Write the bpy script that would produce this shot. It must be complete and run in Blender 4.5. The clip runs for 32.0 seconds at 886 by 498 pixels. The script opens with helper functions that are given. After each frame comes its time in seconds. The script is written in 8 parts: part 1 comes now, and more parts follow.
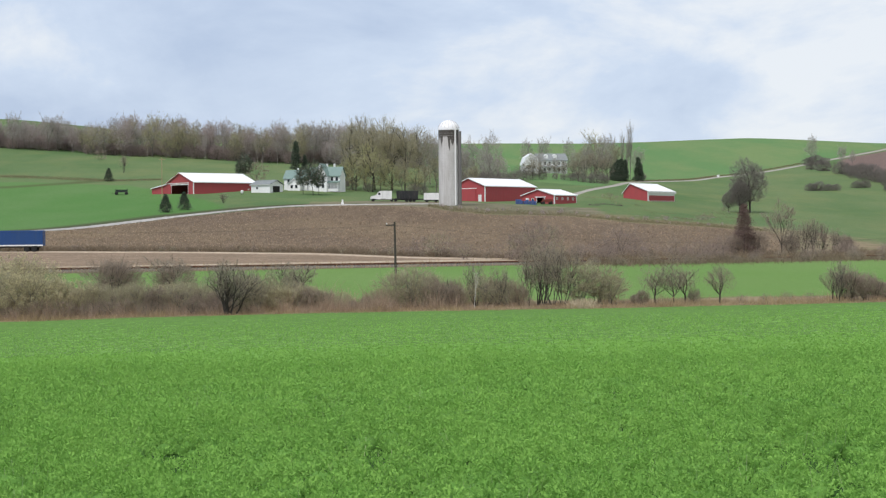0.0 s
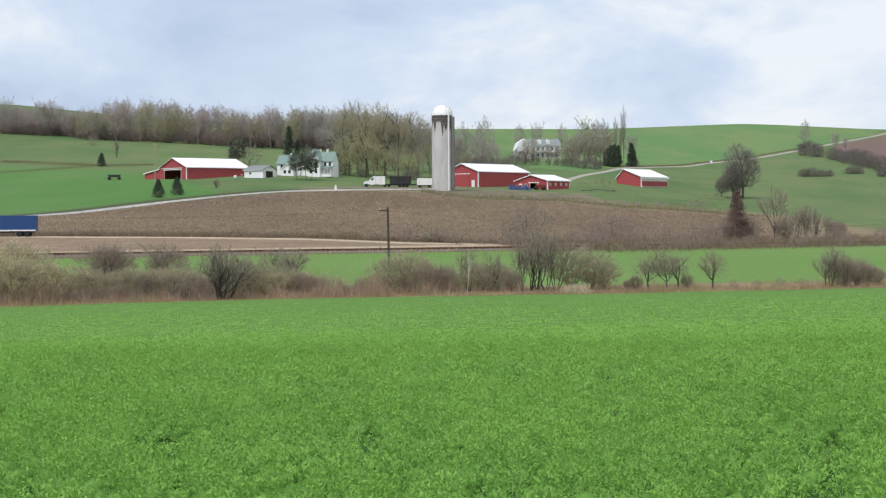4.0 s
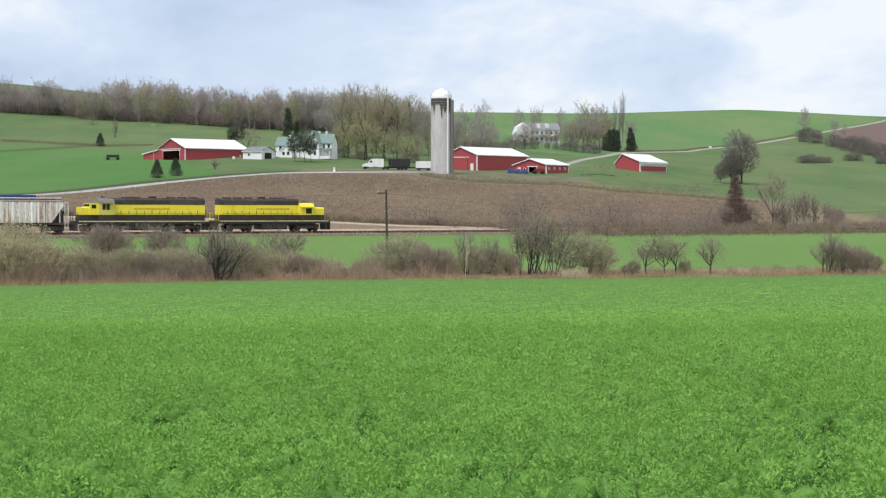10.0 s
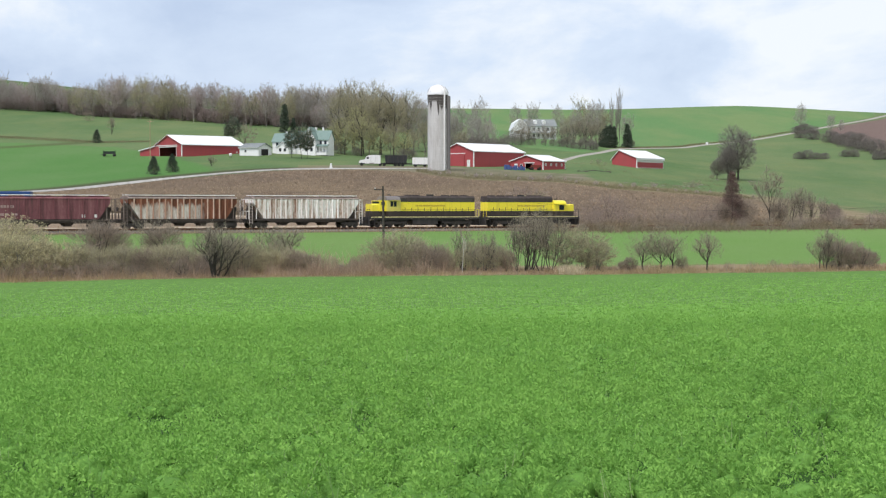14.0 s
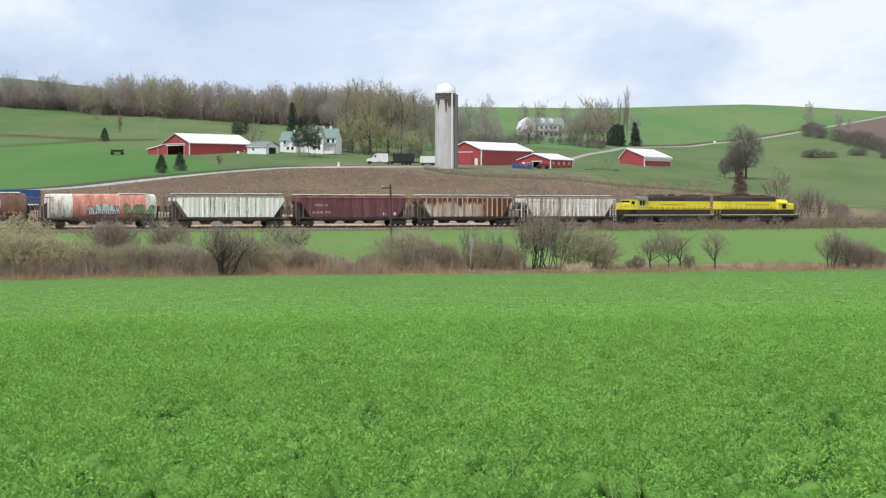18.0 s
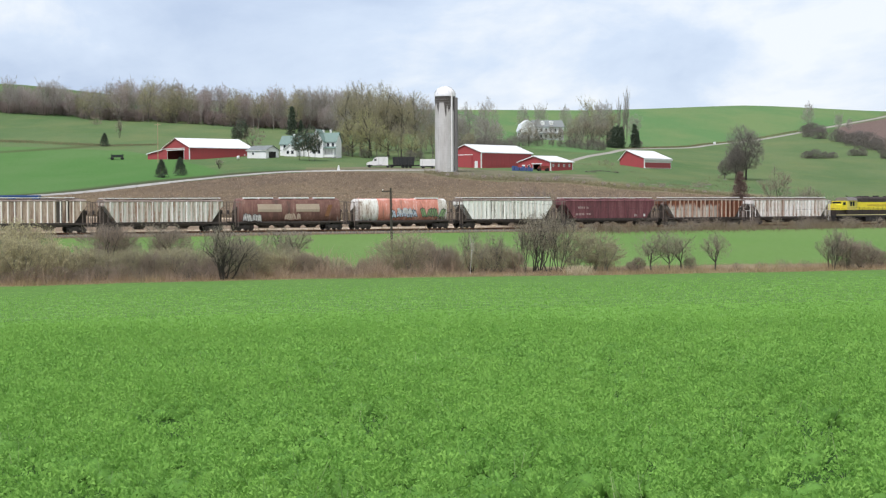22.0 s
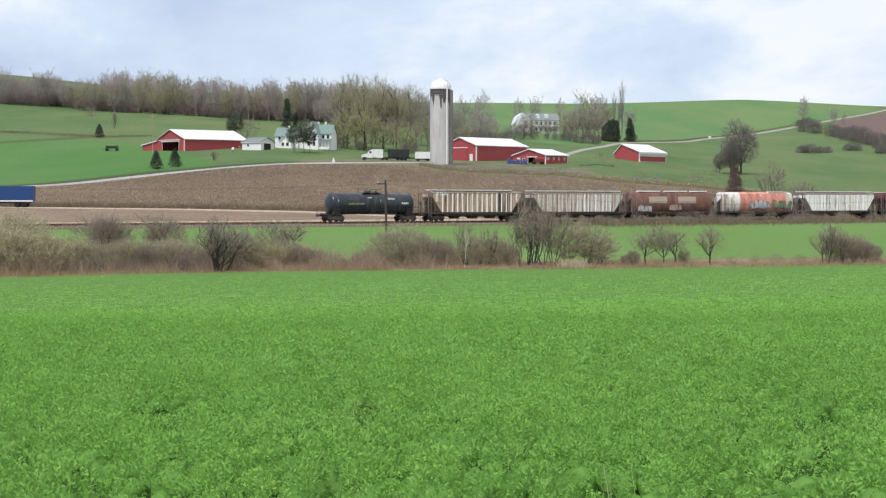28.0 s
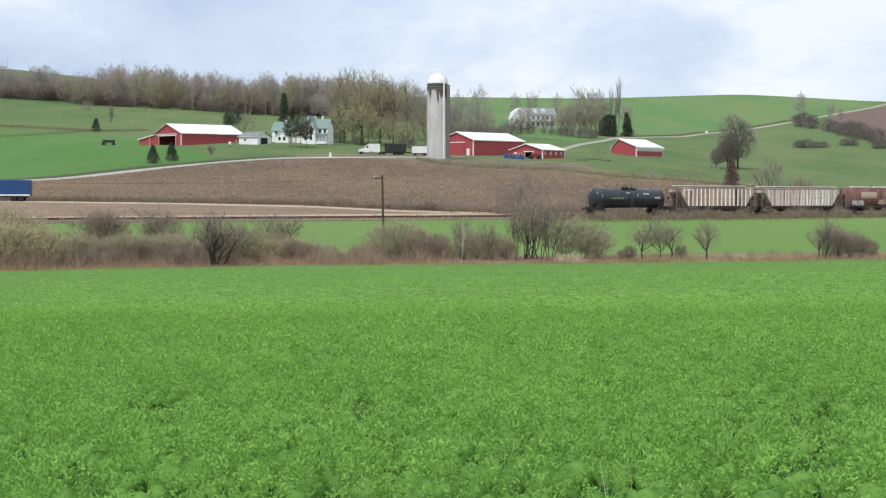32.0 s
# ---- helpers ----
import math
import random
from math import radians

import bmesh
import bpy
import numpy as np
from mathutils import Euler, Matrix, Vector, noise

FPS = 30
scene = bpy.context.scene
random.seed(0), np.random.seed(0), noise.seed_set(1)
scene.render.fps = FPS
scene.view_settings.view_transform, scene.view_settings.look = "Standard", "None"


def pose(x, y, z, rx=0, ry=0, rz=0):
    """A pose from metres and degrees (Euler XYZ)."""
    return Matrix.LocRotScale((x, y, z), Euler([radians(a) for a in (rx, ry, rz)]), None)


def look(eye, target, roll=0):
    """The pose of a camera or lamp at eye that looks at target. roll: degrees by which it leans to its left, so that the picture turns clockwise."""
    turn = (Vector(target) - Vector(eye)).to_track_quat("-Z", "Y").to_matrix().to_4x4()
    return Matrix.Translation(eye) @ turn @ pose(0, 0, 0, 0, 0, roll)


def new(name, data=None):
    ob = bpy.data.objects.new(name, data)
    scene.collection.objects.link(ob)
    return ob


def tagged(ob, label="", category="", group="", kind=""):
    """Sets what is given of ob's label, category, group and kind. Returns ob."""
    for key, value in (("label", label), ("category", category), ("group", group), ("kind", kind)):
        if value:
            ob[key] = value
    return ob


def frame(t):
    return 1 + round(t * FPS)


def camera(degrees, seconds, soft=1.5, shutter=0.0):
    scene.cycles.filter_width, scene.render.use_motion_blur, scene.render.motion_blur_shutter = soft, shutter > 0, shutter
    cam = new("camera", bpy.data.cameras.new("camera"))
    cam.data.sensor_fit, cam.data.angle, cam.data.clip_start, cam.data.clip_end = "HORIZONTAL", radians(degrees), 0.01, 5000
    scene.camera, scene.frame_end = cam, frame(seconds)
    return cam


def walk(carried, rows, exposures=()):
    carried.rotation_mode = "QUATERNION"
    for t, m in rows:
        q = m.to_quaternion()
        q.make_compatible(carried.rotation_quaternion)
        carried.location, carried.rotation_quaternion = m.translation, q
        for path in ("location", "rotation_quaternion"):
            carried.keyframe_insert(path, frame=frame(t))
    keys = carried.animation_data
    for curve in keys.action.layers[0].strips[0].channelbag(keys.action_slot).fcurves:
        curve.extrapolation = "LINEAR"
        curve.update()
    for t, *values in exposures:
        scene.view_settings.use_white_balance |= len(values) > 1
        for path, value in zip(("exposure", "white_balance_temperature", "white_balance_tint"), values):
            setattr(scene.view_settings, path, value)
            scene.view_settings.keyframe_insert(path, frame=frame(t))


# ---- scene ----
# ---- camera ----
EYE = 1.65
cam = camera(29.28, 32.0, soft=1.25)


def held(yaw, pitch, roll):
    """The hand-held camera, turned in place (degrees)."""
    return pose(0, 0, EYE, 0, 0, yaw) @ pose(0, 0, 0, 90 + pitch) @ pose(0, 0, 0, 0, 0, -roll)


PATH = [
    (0, 0.167, -0.638, 0.469), (0.5, 0.140, -0.744, 0.512), (1, 0.094, -0.847, 0.570), (1.5, 0.052, -0.956, 0.532), (2, 0.025, -1.049, 0.545),
    (2.5, 0.022, -1.159, 0.509), (3, -0.018, -1.171, 0.381), (3.5, -0.064, -1.136, 0.433), (5.5, 0.007, -1.129, 0.118), (6, 0.041, -1.141, -0.011),
    (6.5, 0.029, -1.190, -0.099), (7, -0.006, -1.296, -0.054), (7.5, -0.053, -1.394, -0.094), (8, -0.061, -1.508, -0.098), (8.5, -0.100, -1.581, -0.206),
    (9, -0.152, -1.636, -0.177), (9.5, -0.146, -1.677, -0.081), (10, -0.126, -1.702, -0.115), (10.5, -0.125, -1.723, -0.177),
    (11, -0.097, -1.780, -0.208), (11.5, -0.119, -1.831, -0.096), (12, -0.148, -1.886, -0.096), (12.5, -0.203, -1.869, 0.080),
    (13, -0.229, -1.847, 0.097), (13.5, -0.256, -1.843, 0.003), (14, -0.235, -1.825, -0.079), (14.5, -0.237, -1.781, -0.173),
    (16.5, -0.118, -1.741, -0.091), (17, -0.035, -1.767, -0.086), (17.5, -0.005, -1.823, -0.082), (18, 0.019, -1.877, -0.110),
    (18.5, 0.026, -1.891, -0.073), (19, -0.000, -1.909, -0.000), (19.5, 0.001, -1.891, 0.178), (20, 0.006, -1.868, 0.124), (20.5, 0.021, -1.810, 0.296),
    (21, 0.044, -1.791, 0.318), (21.5, 0.040, -1.793, 0.179), (22, 0.038, -1.776, 0.259), (22.5, -0.008, -1.773, 0.287), (23, -0.045, -1.799, 0.365),
    (23.5, -0.038, -1.823, 0.340), (24, -0.019, -1.864, 0.261), (24.5, -0.040, -1.859, 0.213), (25, -0.001, -1.868, 0.359),
    (25.5, -0.032, -1.895, 0.325), (27.5, -0.193, -2.030, 0.120), (28, -0.145, -2.021, -0.020), (28.5, -0.118, -1.969, -0.083),
    (29, -0.086, -1.902, -0.031), (29.5, -0.102, -1.927, 0.124), (30, -0.104, -1.960, 0.131), (30.5, -0.137, -2.020, 0.031), (31, -0.168, -2.087, 0.037),
    (31.5, -0.208, -2.122, -0.092), (32, -0.253, -2.204, -0.083),
]
walk(cam, [(t, held(a, b, c)) for t, a, b, c in PATH], exposures=[(0.0, -0.09, 6390, 14), (3.0, -0.06, 6390, 14), (6.0, -0.02, 6390, 14), (10.0, 0.02, 6390, 14), (13.0, 0.05, 6390, 14), (32.0, 0.05, 6390, 14)])

# ---- light: a bright overcast spring day ----
SUN_UP, SUN_TURN = 54.0, 215.0
world = bpy.data.worlds.new("overcast_sky")
scene.world = world
world.use_nodes = True
wn, wl = world.node_tree.nodes, world.node_tree.links
wn.clear()
w_out = wn.new("ShaderNodeOutputWorld")
w_bg = wn.new("ShaderNodeBackground")
w_bg.inputs["Strength"].default_value = 1.0
w_sky = wn.new("ShaderNodeTexSky")
w_sky.sky_type = "NISHITA"
w_sky.sun_disc = False
w_sky.sun_elevation, w_sky.sun_rotation = radians(SUN_UP), radians(SUN_TURN)
w_dim = wn.new("ShaderNodeVectorMath")
w_dim.operation = "SCALE"
w_dim.inputs["Scale"].default_value = 0.1
wl.new(w_sky.outputs[0], w_dim.inputs[0])
w_co = wn.new("ShaderNodeTexCoord")
w_map = wn.new("ShaderNodeMapping")
w_map.inputs["Scale"].default_value = (7.0, 7.0, 15.0)
w_map.inputs["Location"].default_value = (1.3, 0.4, 0.2)
wl.new(w_co.outputs["Generated"], w_map.inputs[0])
w_noise = wn.new("ShaderNodeTexNoise")
w_noise.inputs["Scale"].default_value = 1.0
w_noise.inputs["Detail"].default_value = 9.0
w_noise.inputs["Roughness"].default_value = 0.57
w_noise.inputs["Distortion"].default_value = 0.3
wl.new(w_map.outputs[0], w_noise.inputs["Vector"])
w_ramp = wn.new("ShaderNodeValToRGB")
w_ramp.color_ramp.elements[0].position = 0.30
w_ramp.color_ramp.elements[0].color = (0.54, 0.66, 0.83, 1)
w_ramp.color_ramp.elements[1].position = 0.64
w_ramp.color_ramp.elements[1].color = (0.92, 0.98, 1.0, 1)
w_ramp.color_ramp.elements.new(0.5).color = (0.69, 0.81, 0.95, 1)
w_sep = wn.new("ShaderNodeSeparateXYZ")
wl.new(w_co.outputs["Generated"], w_sep.inputs[0])
w_side = wn.new("ShaderNodeMath")
w_side.operation = "MULTIPLY_ADD"
w_side.inputs[1].default_value = 0.42
wl.new(w_sep.outputs[0], w_side.inputs[0])
wl.new(w_noise.outputs["Fac"], w_side.inputs[2])
wl.new(w_side.outputs[0], w_ramp.inputs[0])
w_mix = wn.new("ShaderNodeMix")
w_mix.data_type = "RGBA"
w_mix.inputs[0].default_value = 0.88
wl.new(w_dim.outputs[0], w_mix.inputs[6])
wl.new(w_ramp.outputs[0], w_mix.inputs[7])
wl.new(w_mix.outputs[2], w_bg.inputs[0])
wl.new(w_bg.outputs[0], w_out.inputs[0])

sun_data = bpy.data.lights.new("sun", "SUN")
sun_data.energy, sun_data.angle, sun_data.color = 3.0, radians(25), (1.0, 0.965, 0.9)
sun_ob = new("sun", sun_data)
a = radians(SUN_TURN)
sun_ob.matrix_world = look((0, 0, 0), (-math.sin(a) * math.cos(radians(SUN_UP)), -math.cos(a) * math.cos(radians(SUN_UP)), -math.sin(radians(SUN_UP))))

# ---- mesh tools ----


class Shape:
    """Collects faces for one mesh."""

    def __init__(self):
        self.v, self.f = [], []

    def face(self, *pts):
        n = len(self.v)
        self.v.extend(tuple(p) for p in pts)
        self.f.append(tuple(range(n, n + len(pts))))
        return self

    def box(self, x0, x1, y0, y1, z0, z1):
        n = len(self.v)
        self.v += [(x0, y0, z0), (x1, y0, z0), (x1, y1, z0), (x0, y1, z0), (x0, y0, z1), (x1, y0, z1), (x1, y1, z1), (x0, y1, z1)]
        self.f += [tuple(n + i for i in q) for q in ((3, 2, 1, 0), (4, 5, 6, 7), (0, 1, 5, 4), (1, 2, 6, 5), (2, 3, 7, 6), (3, 0, 4, 7))]
        return self

    def slab(self, x0, x1, y0, y1, z0, z1, c=0.04):
        """A box with its upright and top edges cut off."""
        ring = [(x0 + c, y0), (x1 - c, y0), (x1, y0 + c), (x1, y1 - c), (x1 - c, y1), (x0 + c, y1), (x0, y1 - c), (x0, y0 + c)]
        mx, my = (x0 + x1) / 2, (y0 + y1) / 2
        sx, sy = 1 - 2 * c / max(x1 - x0, 3 * c), 1 - 2 * c / max(y1 - y0, 3 * c)
        top = [(mx + (x - mx) * sx, my + (y - my) * sy) for x, y in ring]
        return self.loft([[(x, y, z0) for x, y in ring], [(x, y, z1 - c) for x, y in ring], [(x, y, z1) for x, y in top]])

    def loft(self, rings, caps=True, closed=True):
        n, k = len(self.v), len(rings[0])
        for r in rings:
            self.v += [tuple(p) for p in r]
        for i in range(len(rings) - 1):
            for j in range(k if closed else k - 1):
                a, b = n + i * k + j, n + i * k + (j + 1) % k
                self.f.append((a, b, b + k, a + k))
        if caps:
            self.f.append(tuple(n + j for j in reversed(range(k))))
            e = n + (len(rings) - 1) * k
            self.f.append(tuple(e + j for j in range(k)))
        return self

    def tube(self, p0, p1, r0, r1=None, k=8):
        p0, p1 = Vector(p0), Vector(p1)
        d = (p1 - p0).normalized()
        s = d.cross(Vector((0, 0, 1)) if abs(d.z) < 0.9 else Vector((1, 0, 0))).normalized()
        u = s.cross(d)
        r1 = r0 if r1 is None else r1
        ring = lambda p, r: [p + (s * math.cos(q) + u * math.sin(q)) * r for q in (2 * math.pi * j / k for j in range(k))]
        return self.loft([ring(p0, r0), ring(p1, r1)])

    def lathe(self, prof, axis="z", c=(0, 0, 0), k=16):
        """prof: (along, radius) pairs."""
        rings = []
        for h, r in prof:
            ring = []
            for j in range(k):
                q = 2 * math.pi * j / k
                p, w = r * math.cos(q), r * math.sin(q)
                ring.append({"z": (c[0] + p, c[1] + w, c[2] + h), "x": (c[0] + h, c[1] + p, c[2] + w), "y": (c[0] + w, c[1] + h, c[2] + p)}[axis])
            rings.append(ring)
        return self.loft(rings)

    def extrude(self, outline, a0, a1, axis="x"):
        """outline: pairs in the plane across the axis ((y, z) for x, (x, z) for y, (x, y) for z)."""
        put = {"x": lambda a, p: (a, p[0], p[1]), "y": lambda a, p: (p[0], a, p[1]), "z": lambda a, p: (p[0], p[1], a)}[axis]
        return self.loft([[put(a0, p) for p in outline], [put(a1, p) for p in outline]])

    def mesh(self, name, mat, smooth=False):
        me = bpy.data.meshes.new(name)
        me.from_pydata(self.v, [], self.f)
        if mat:
            me.materials.append(mat)
        bm = bmesh.new()
        bm.from_mesh(me)
        bmesh.ops.recalc_face_normals(bm, faces=bm.faces)
        bm.to_mesh(me)
        bm.free()
        if smooth:
            me.polygons.foreach_set("use_smooth", [True] * len(me.polygons))
            me.set_sharp_from_angle(angle=radians(38))
        return me


def part(name, shape, mat, parent, label="", smooth=False, at=None):
    """One mesh object under a thing or part. shape: a Shape, or a mesh to share."""
    ob = new(name, shape if isinstance(shape, bpy.types.Mesh) else shape.mesh(name, mat, smooth))
    ob.parent = parent
    if at is not None:
        ob.matrix_basis = at if isinstance(at, Matrix) else Matrix.Translation(at)
    if label:
        ob["label"] = label
    return ob


def thing(name, m, label, category, group="", kind=""):
    ob = new(name)
    ob.empty_display_size = 0.5
    ob.matrix_basis = m
    return tagged(ob, label, category, group, kind)


def solid(name, shape, mat, label, category, kind="", smooth=False, m=None, group=""):
    ob = new(name, shape if isinstance(shape, bpy.types.Mesh) else shape.mesh(name, mat, smooth))
    if m is not None:
        ob.matrix_basis = m
    return tagged(ob, label, category, group, kind)


def bulk(name, verts, faces, mats, midx=None):
    """A large mesh from numpy arrays; faces all of one size."""
    me = bpy.data.meshes.new(name)
    nv, nf, k = len(verts), len(faces), faces.shape[1]
    me.vertices.add(nv)
    me.vertices.foreach_set("co", np.asarray(verts, np.float32).ravel())
    me.loops.add(nf * k)
    me.loops.foreach_set("vertex_index", np.asarray(faces, np.int32).ravel())
    me.polygons.add(nf)
    me.polygons.foreach_set("loop_start", np.arange(0, nf * k, k, dtype=np.int32))
    if midx is not None:
        me.polygons.foreach_set("material_index", np.asarray(midx, np.int32))
    for m in mats:
        me.materials.append(m)
    me.update(calc_edges=True)
    return me


# ---- materials ----


class Nodes:
    """A short hand for node trees."""

    def __init__(self, name):
        self.mat = bpy.data.materials.new(name)
        self.mat.use_nodes = True
        self.t = self.mat.node_tree
        self.bsdf = self.t.nodes["Principled BSDF"]
        self.co = self.t.nodes.new("ShaderNodeTexCoord")

    def link(self, a, b):
        self.t.links.new(a, b)
        return b

    def mapped(self, scale=(1, 1, 1), where="Object"):
        m = self.t.nodes.new("ShaderNodeMapping")
        m.inputs["Scale"].default_value = scale
        if where == "World":
            self.link(self.t.nodes.new("ShaderNodeNewGeometry").outputs["Position"], m.inputs[0])
        else:
            self.link(self.co.outputs[where], m.inputs[0])
        return m.outputs[0]

    def noise(self, scale, detail=4, rough=0.55, vec=None, dist=0.0):
        n = self.t.nodes.new("ShaderNodeTexNoise")
        n.inputs["Scale"].default_value, n.inputs["Detail"].default_value = scale, detail
        n.inputs["Roughness"].default_value, n.inputs["Distortion"].default_value = rough, dist
        self.link(vec if vec is not None else self.mapped(), n.inputs["Vector"])
        return n.outputs["Fac"]

    def ramp(self, fac, stops):
        r = self.t.nodes.new("ShaderNodeValToRGB")
        e = r.color_ramp.elements
        while len(e) < len(stops):
            e.new(0.5)
        for el, (p, c) in zip(e, stops):
            el.position = p
            el.color = (c, c, c, 1) if isinstance(c, (int, float)) else (*c, 1)
        self.link(fac, r.inputs[0])
        return r.outputs[0]

    def mix(self, fac, a, b, mode="MIX"):
        m = self.t.nodes.new("ShaderNodeMix")
        m.data_type, m.blend_type = "RGBA", mode
        for sock, val in ((m.inputs[0], fac), (m.inputs[6], a), (m.inputs[7], b)):
            if isinstance(val, (int, float)):
                sock.default_value = val
            elif isinstance(val, tuple):
                sock.default_value = (*val, 1)
            else:
                self.link(val, sock)
        return m.outputs[2]

    def math(self, op, a, b=0.0):
        m = self.t.nodes.new("ShaderNodeMath")
        m.operation = op
        for sock, val in zip(m.inputs, (a, b)):
            if isinstance(val, (int, float)):
                sock.default_value = val
            else:
                self.link(val, sock)
        return m.outputs[0]

    def attr(self, name):
        n = self.t.nodes.new("ShaderNodeAttribute")
        n.attribute_name = name
        return n.outputs["Fac"]

    def island(self):
        return self.t.nodes.new("ShaderNodeNewGeometry").outputs["Random Per Island"]

    def rand(self):
        return self.t.nodes.new("ShaderNodeObjectInfo").outputs["Random"]

    def bump(self, height, strength=0.3, dist=0.05):
        b = self.t.nodes.new("ShaderNodeBump")
        b.inputs["Strength"].default_value, b.inputs["Distance"].default_value = strength, dist
        self.link(height, b.inputs["Height"])
        self.link(b.outputs[0], self.bsdf.inputs["Normal"])

    def done(self, color, rough=0.8, metal=0.0, spec=0.3):
        if isinstance(color, tuple):
            self.bsdf.inputs["Base Color"].default_value = (*color, 1)
        else:
            self.link(color, self.bsdf.inputs["Base Color"])
        if isinstance(rough, (int, float)):
            self.bsdf.inputs["Roughness"].default_value = rough
        else:
            self.link(rough, self.bsdf.inputs["Roughness"])
        self.bsdf.inputs["Metallic"].default_value = metal
        self.bsdf.inputs["Specular IOR Level"].default_value = spec
        return self.mat


def painted(name, base, stain, streak=0.5, patch=0.35, rough=0.55, metal=0.0, grain=1.0):
    """Weathered paint: run-down streaks and blotches of a second colour."""
    n = Nodes(name)
    s = n.noise(1.0, 5, 0.6, n.mapped((2.2 * grain, 2.2 * grain, 0.16 * grain)))
    b = n.noise(0.55 * grain, 5, 0.62, n.mapped((1, 1, 1.4)), 0.4)
    f = n.noise(9.0 * grain, 3, 0.6)
    c = n.mix(n.ramp(s, [(0.60 - 0.25 * streak, 0.0), (0.80 - 0.2 * streak, 0.9)]), base, stain)
    c = n.mix(n.ramp(b, [(0.66 - 0.3 * patch, 0.0), (0.74 - 0.2 * patch, 0.8)]), c, tuple(0.5 * (p + q) for p, q in zip(base, stain)))
    c = n.mix(0.35, c, n.ramp(f, [(0.3, 0.55), (0.7, 1.0)]), "MULTIPLY")
    n.bump(f, 0.15, 0.02)
    return n.done(c, rough, metal)


def plain(name, base, rough=0.7, metal=0.0, scale=6.0, var=0.35, bump=0.2):
    n = Nodes(name)
    a, b = n.noise(scale, 4), n.noise(scale * 0.13, 3)
    c = n.mix(n.ramp(a, [(0.3, 0.0), (0.7, 1.0)]), tuple(x * (1 - var) for x in base), tuple(min(1, x * (1 + var * 0.6)) for x in base))
    c = n.mix(n.ramp(b, [(0.35, 0.0), (0.65, 0.5)]), c, tuple(x * (1 - var * 0.8) for x in base))
    n.bump(a, bump, 0.02)
    return n.done(c, rough, metal)


def thin(n, color, share):
    """Lets light through a leaf or bud."""
    t = n.t.nodes.new("ShaderNodeBsdfTranslucent")
    n.link(color, t.inputs[0])
    m = n.t.nodes.new("ShaderNodeMixShader")
    m.inputs[0].default_value = share
    n.link(n.bsdf.outputs[0], m.inputs[1])
    n.link(t.outputs[0], m.inputs[2])
    n.link(m.outputs[0], n.t.nodes["Material Output"].inputs[0])


def leafy(name, dark, light, share=0.35):
    """Foliage, each clump of its own shade."""
    n = Nodes(name)
    c = n.mix(n.island(), dark, light)
    big = n.noise(0.35, 3, 0.6, n.mapped((1, 1, 1), "World"))
    c = n.mix(n.ramp(big, [(0.35, 0.0), (0.65, 0.45)]), c, dark)
    thin(n, c, share)
    return n.done(c, 0.75, 0.0, 0.15)


def streaked(name, stops, wide=1.5, rust=None, rough=0.7):
    """Weathered side sheets: upright runs through several shades, and rust with a shape of its own."""
    n = Nodes(name)
    s = n.noise(1.0, 6, 0.72, n.mapped((wide, wide, 0.13)))
    f = n.noise(5.0, 4, 0.65, n.mapped((1.5, 1.5, 0.6)))
    c = n.ramp(n.math("ADD", n.math("MULTIPLY", s, 0.8), n.math("MULTIPLY", f, 0.2)), stops)
    if rust:
        col, x0, x1, z0 = rust
        p = n.t.nodes.new("ShaderNodeSeparateXYZ")
        n.link(n.co.outputs["Object"], p.inputs[0])
        wob = n.math("MULTIPLY", n.math("SUBTRACT", n.noise(1.0, 4, 0.65, n.mapped((1.1, 1.1, 0.35))), 0.5), 2.6)
        side = n.ramp(n.math("MULTIPLY", n.math("SUBTRACT", n.math("ADD", p.outputs[0], wob), x0), 1.0 / (x1 - x0)), [(0.0, 0.0), (1.0, 1.0)])
        top = n.ramp(n.math("SUBTRACT", n.math("ADD", p.outputs[2], wob), z0), [(0.0, 0.0), (0.6, 1.0)])
        c = n.mix(n.math("MAXIMUM", side, top), c, n.mix(n.ramp(s, [(0.42, 0.0), (0.58, 1.0)]), col, tuple(0.42 * q for q in col)))
    n.bump(f, 0.15, 0.02)
    return n.done(c, rough)


def rib_paint(name, base, stain, share=0.5, rough=0.7):
    """Rib paint, each rib dirtied to its own degree."""
    n = Nodes(name)
    s = n.noise(1.0, 5, 0.7, n.mapped((3.0, 3.0, 0.7)))
    k = n.ramp(n.rand(), [(0.15, 0.0), (1.0, 1.0)])
    c = n.mix(n.math("MULTIPLY", k, share), base, stain)
    c = n.mix(n.math("MULTIPLY", n.ramp(s, [(0.48, 0.0), (0.66, 1.0)]), share), c, stain)
    return n.done(c, rough)


YELLOW = painted("yellow_paint", (0.92, 0.77, 0.055), (0.66, 0.52, 0.06), 0.25, 0.15, 0.4)
BLACK = painted("black_paint", (0.042, 0.039, 0.038), (0.095, 0.082, 0.072), 0.4, 0.3, 0.5)
BROWN_STRIPE = painted("dark_sill_paint", (0.05, 0.038, 0.032), (0.09, 0.068, 0.052), 0.4, 0.3, 0.6)
ROOF_BLACK = painted("sooty_roof_paint", (0.058, 0.045, 0.042), (0.125, 0.102, 0.094), 0.2, 0.5, 0.7)
IRON = plain("dirty_iron", (0.1, 0.088, 0.078), 0.75, 0.2)
RUST = painted("rusty_steel", (0.16, 0.07, 0.04), (0.07, 0.04, 0.03), 0.4, 0.5, 0.85)
STEEL = plain("worn_steel", (0.35, 0.33, 0.31), 0.35, 0.9)
GLASS = plain("dark_glass", (0.02, 0.024, 0.03), 0.08, 0.0, 2.0, 0.1, 0.0)
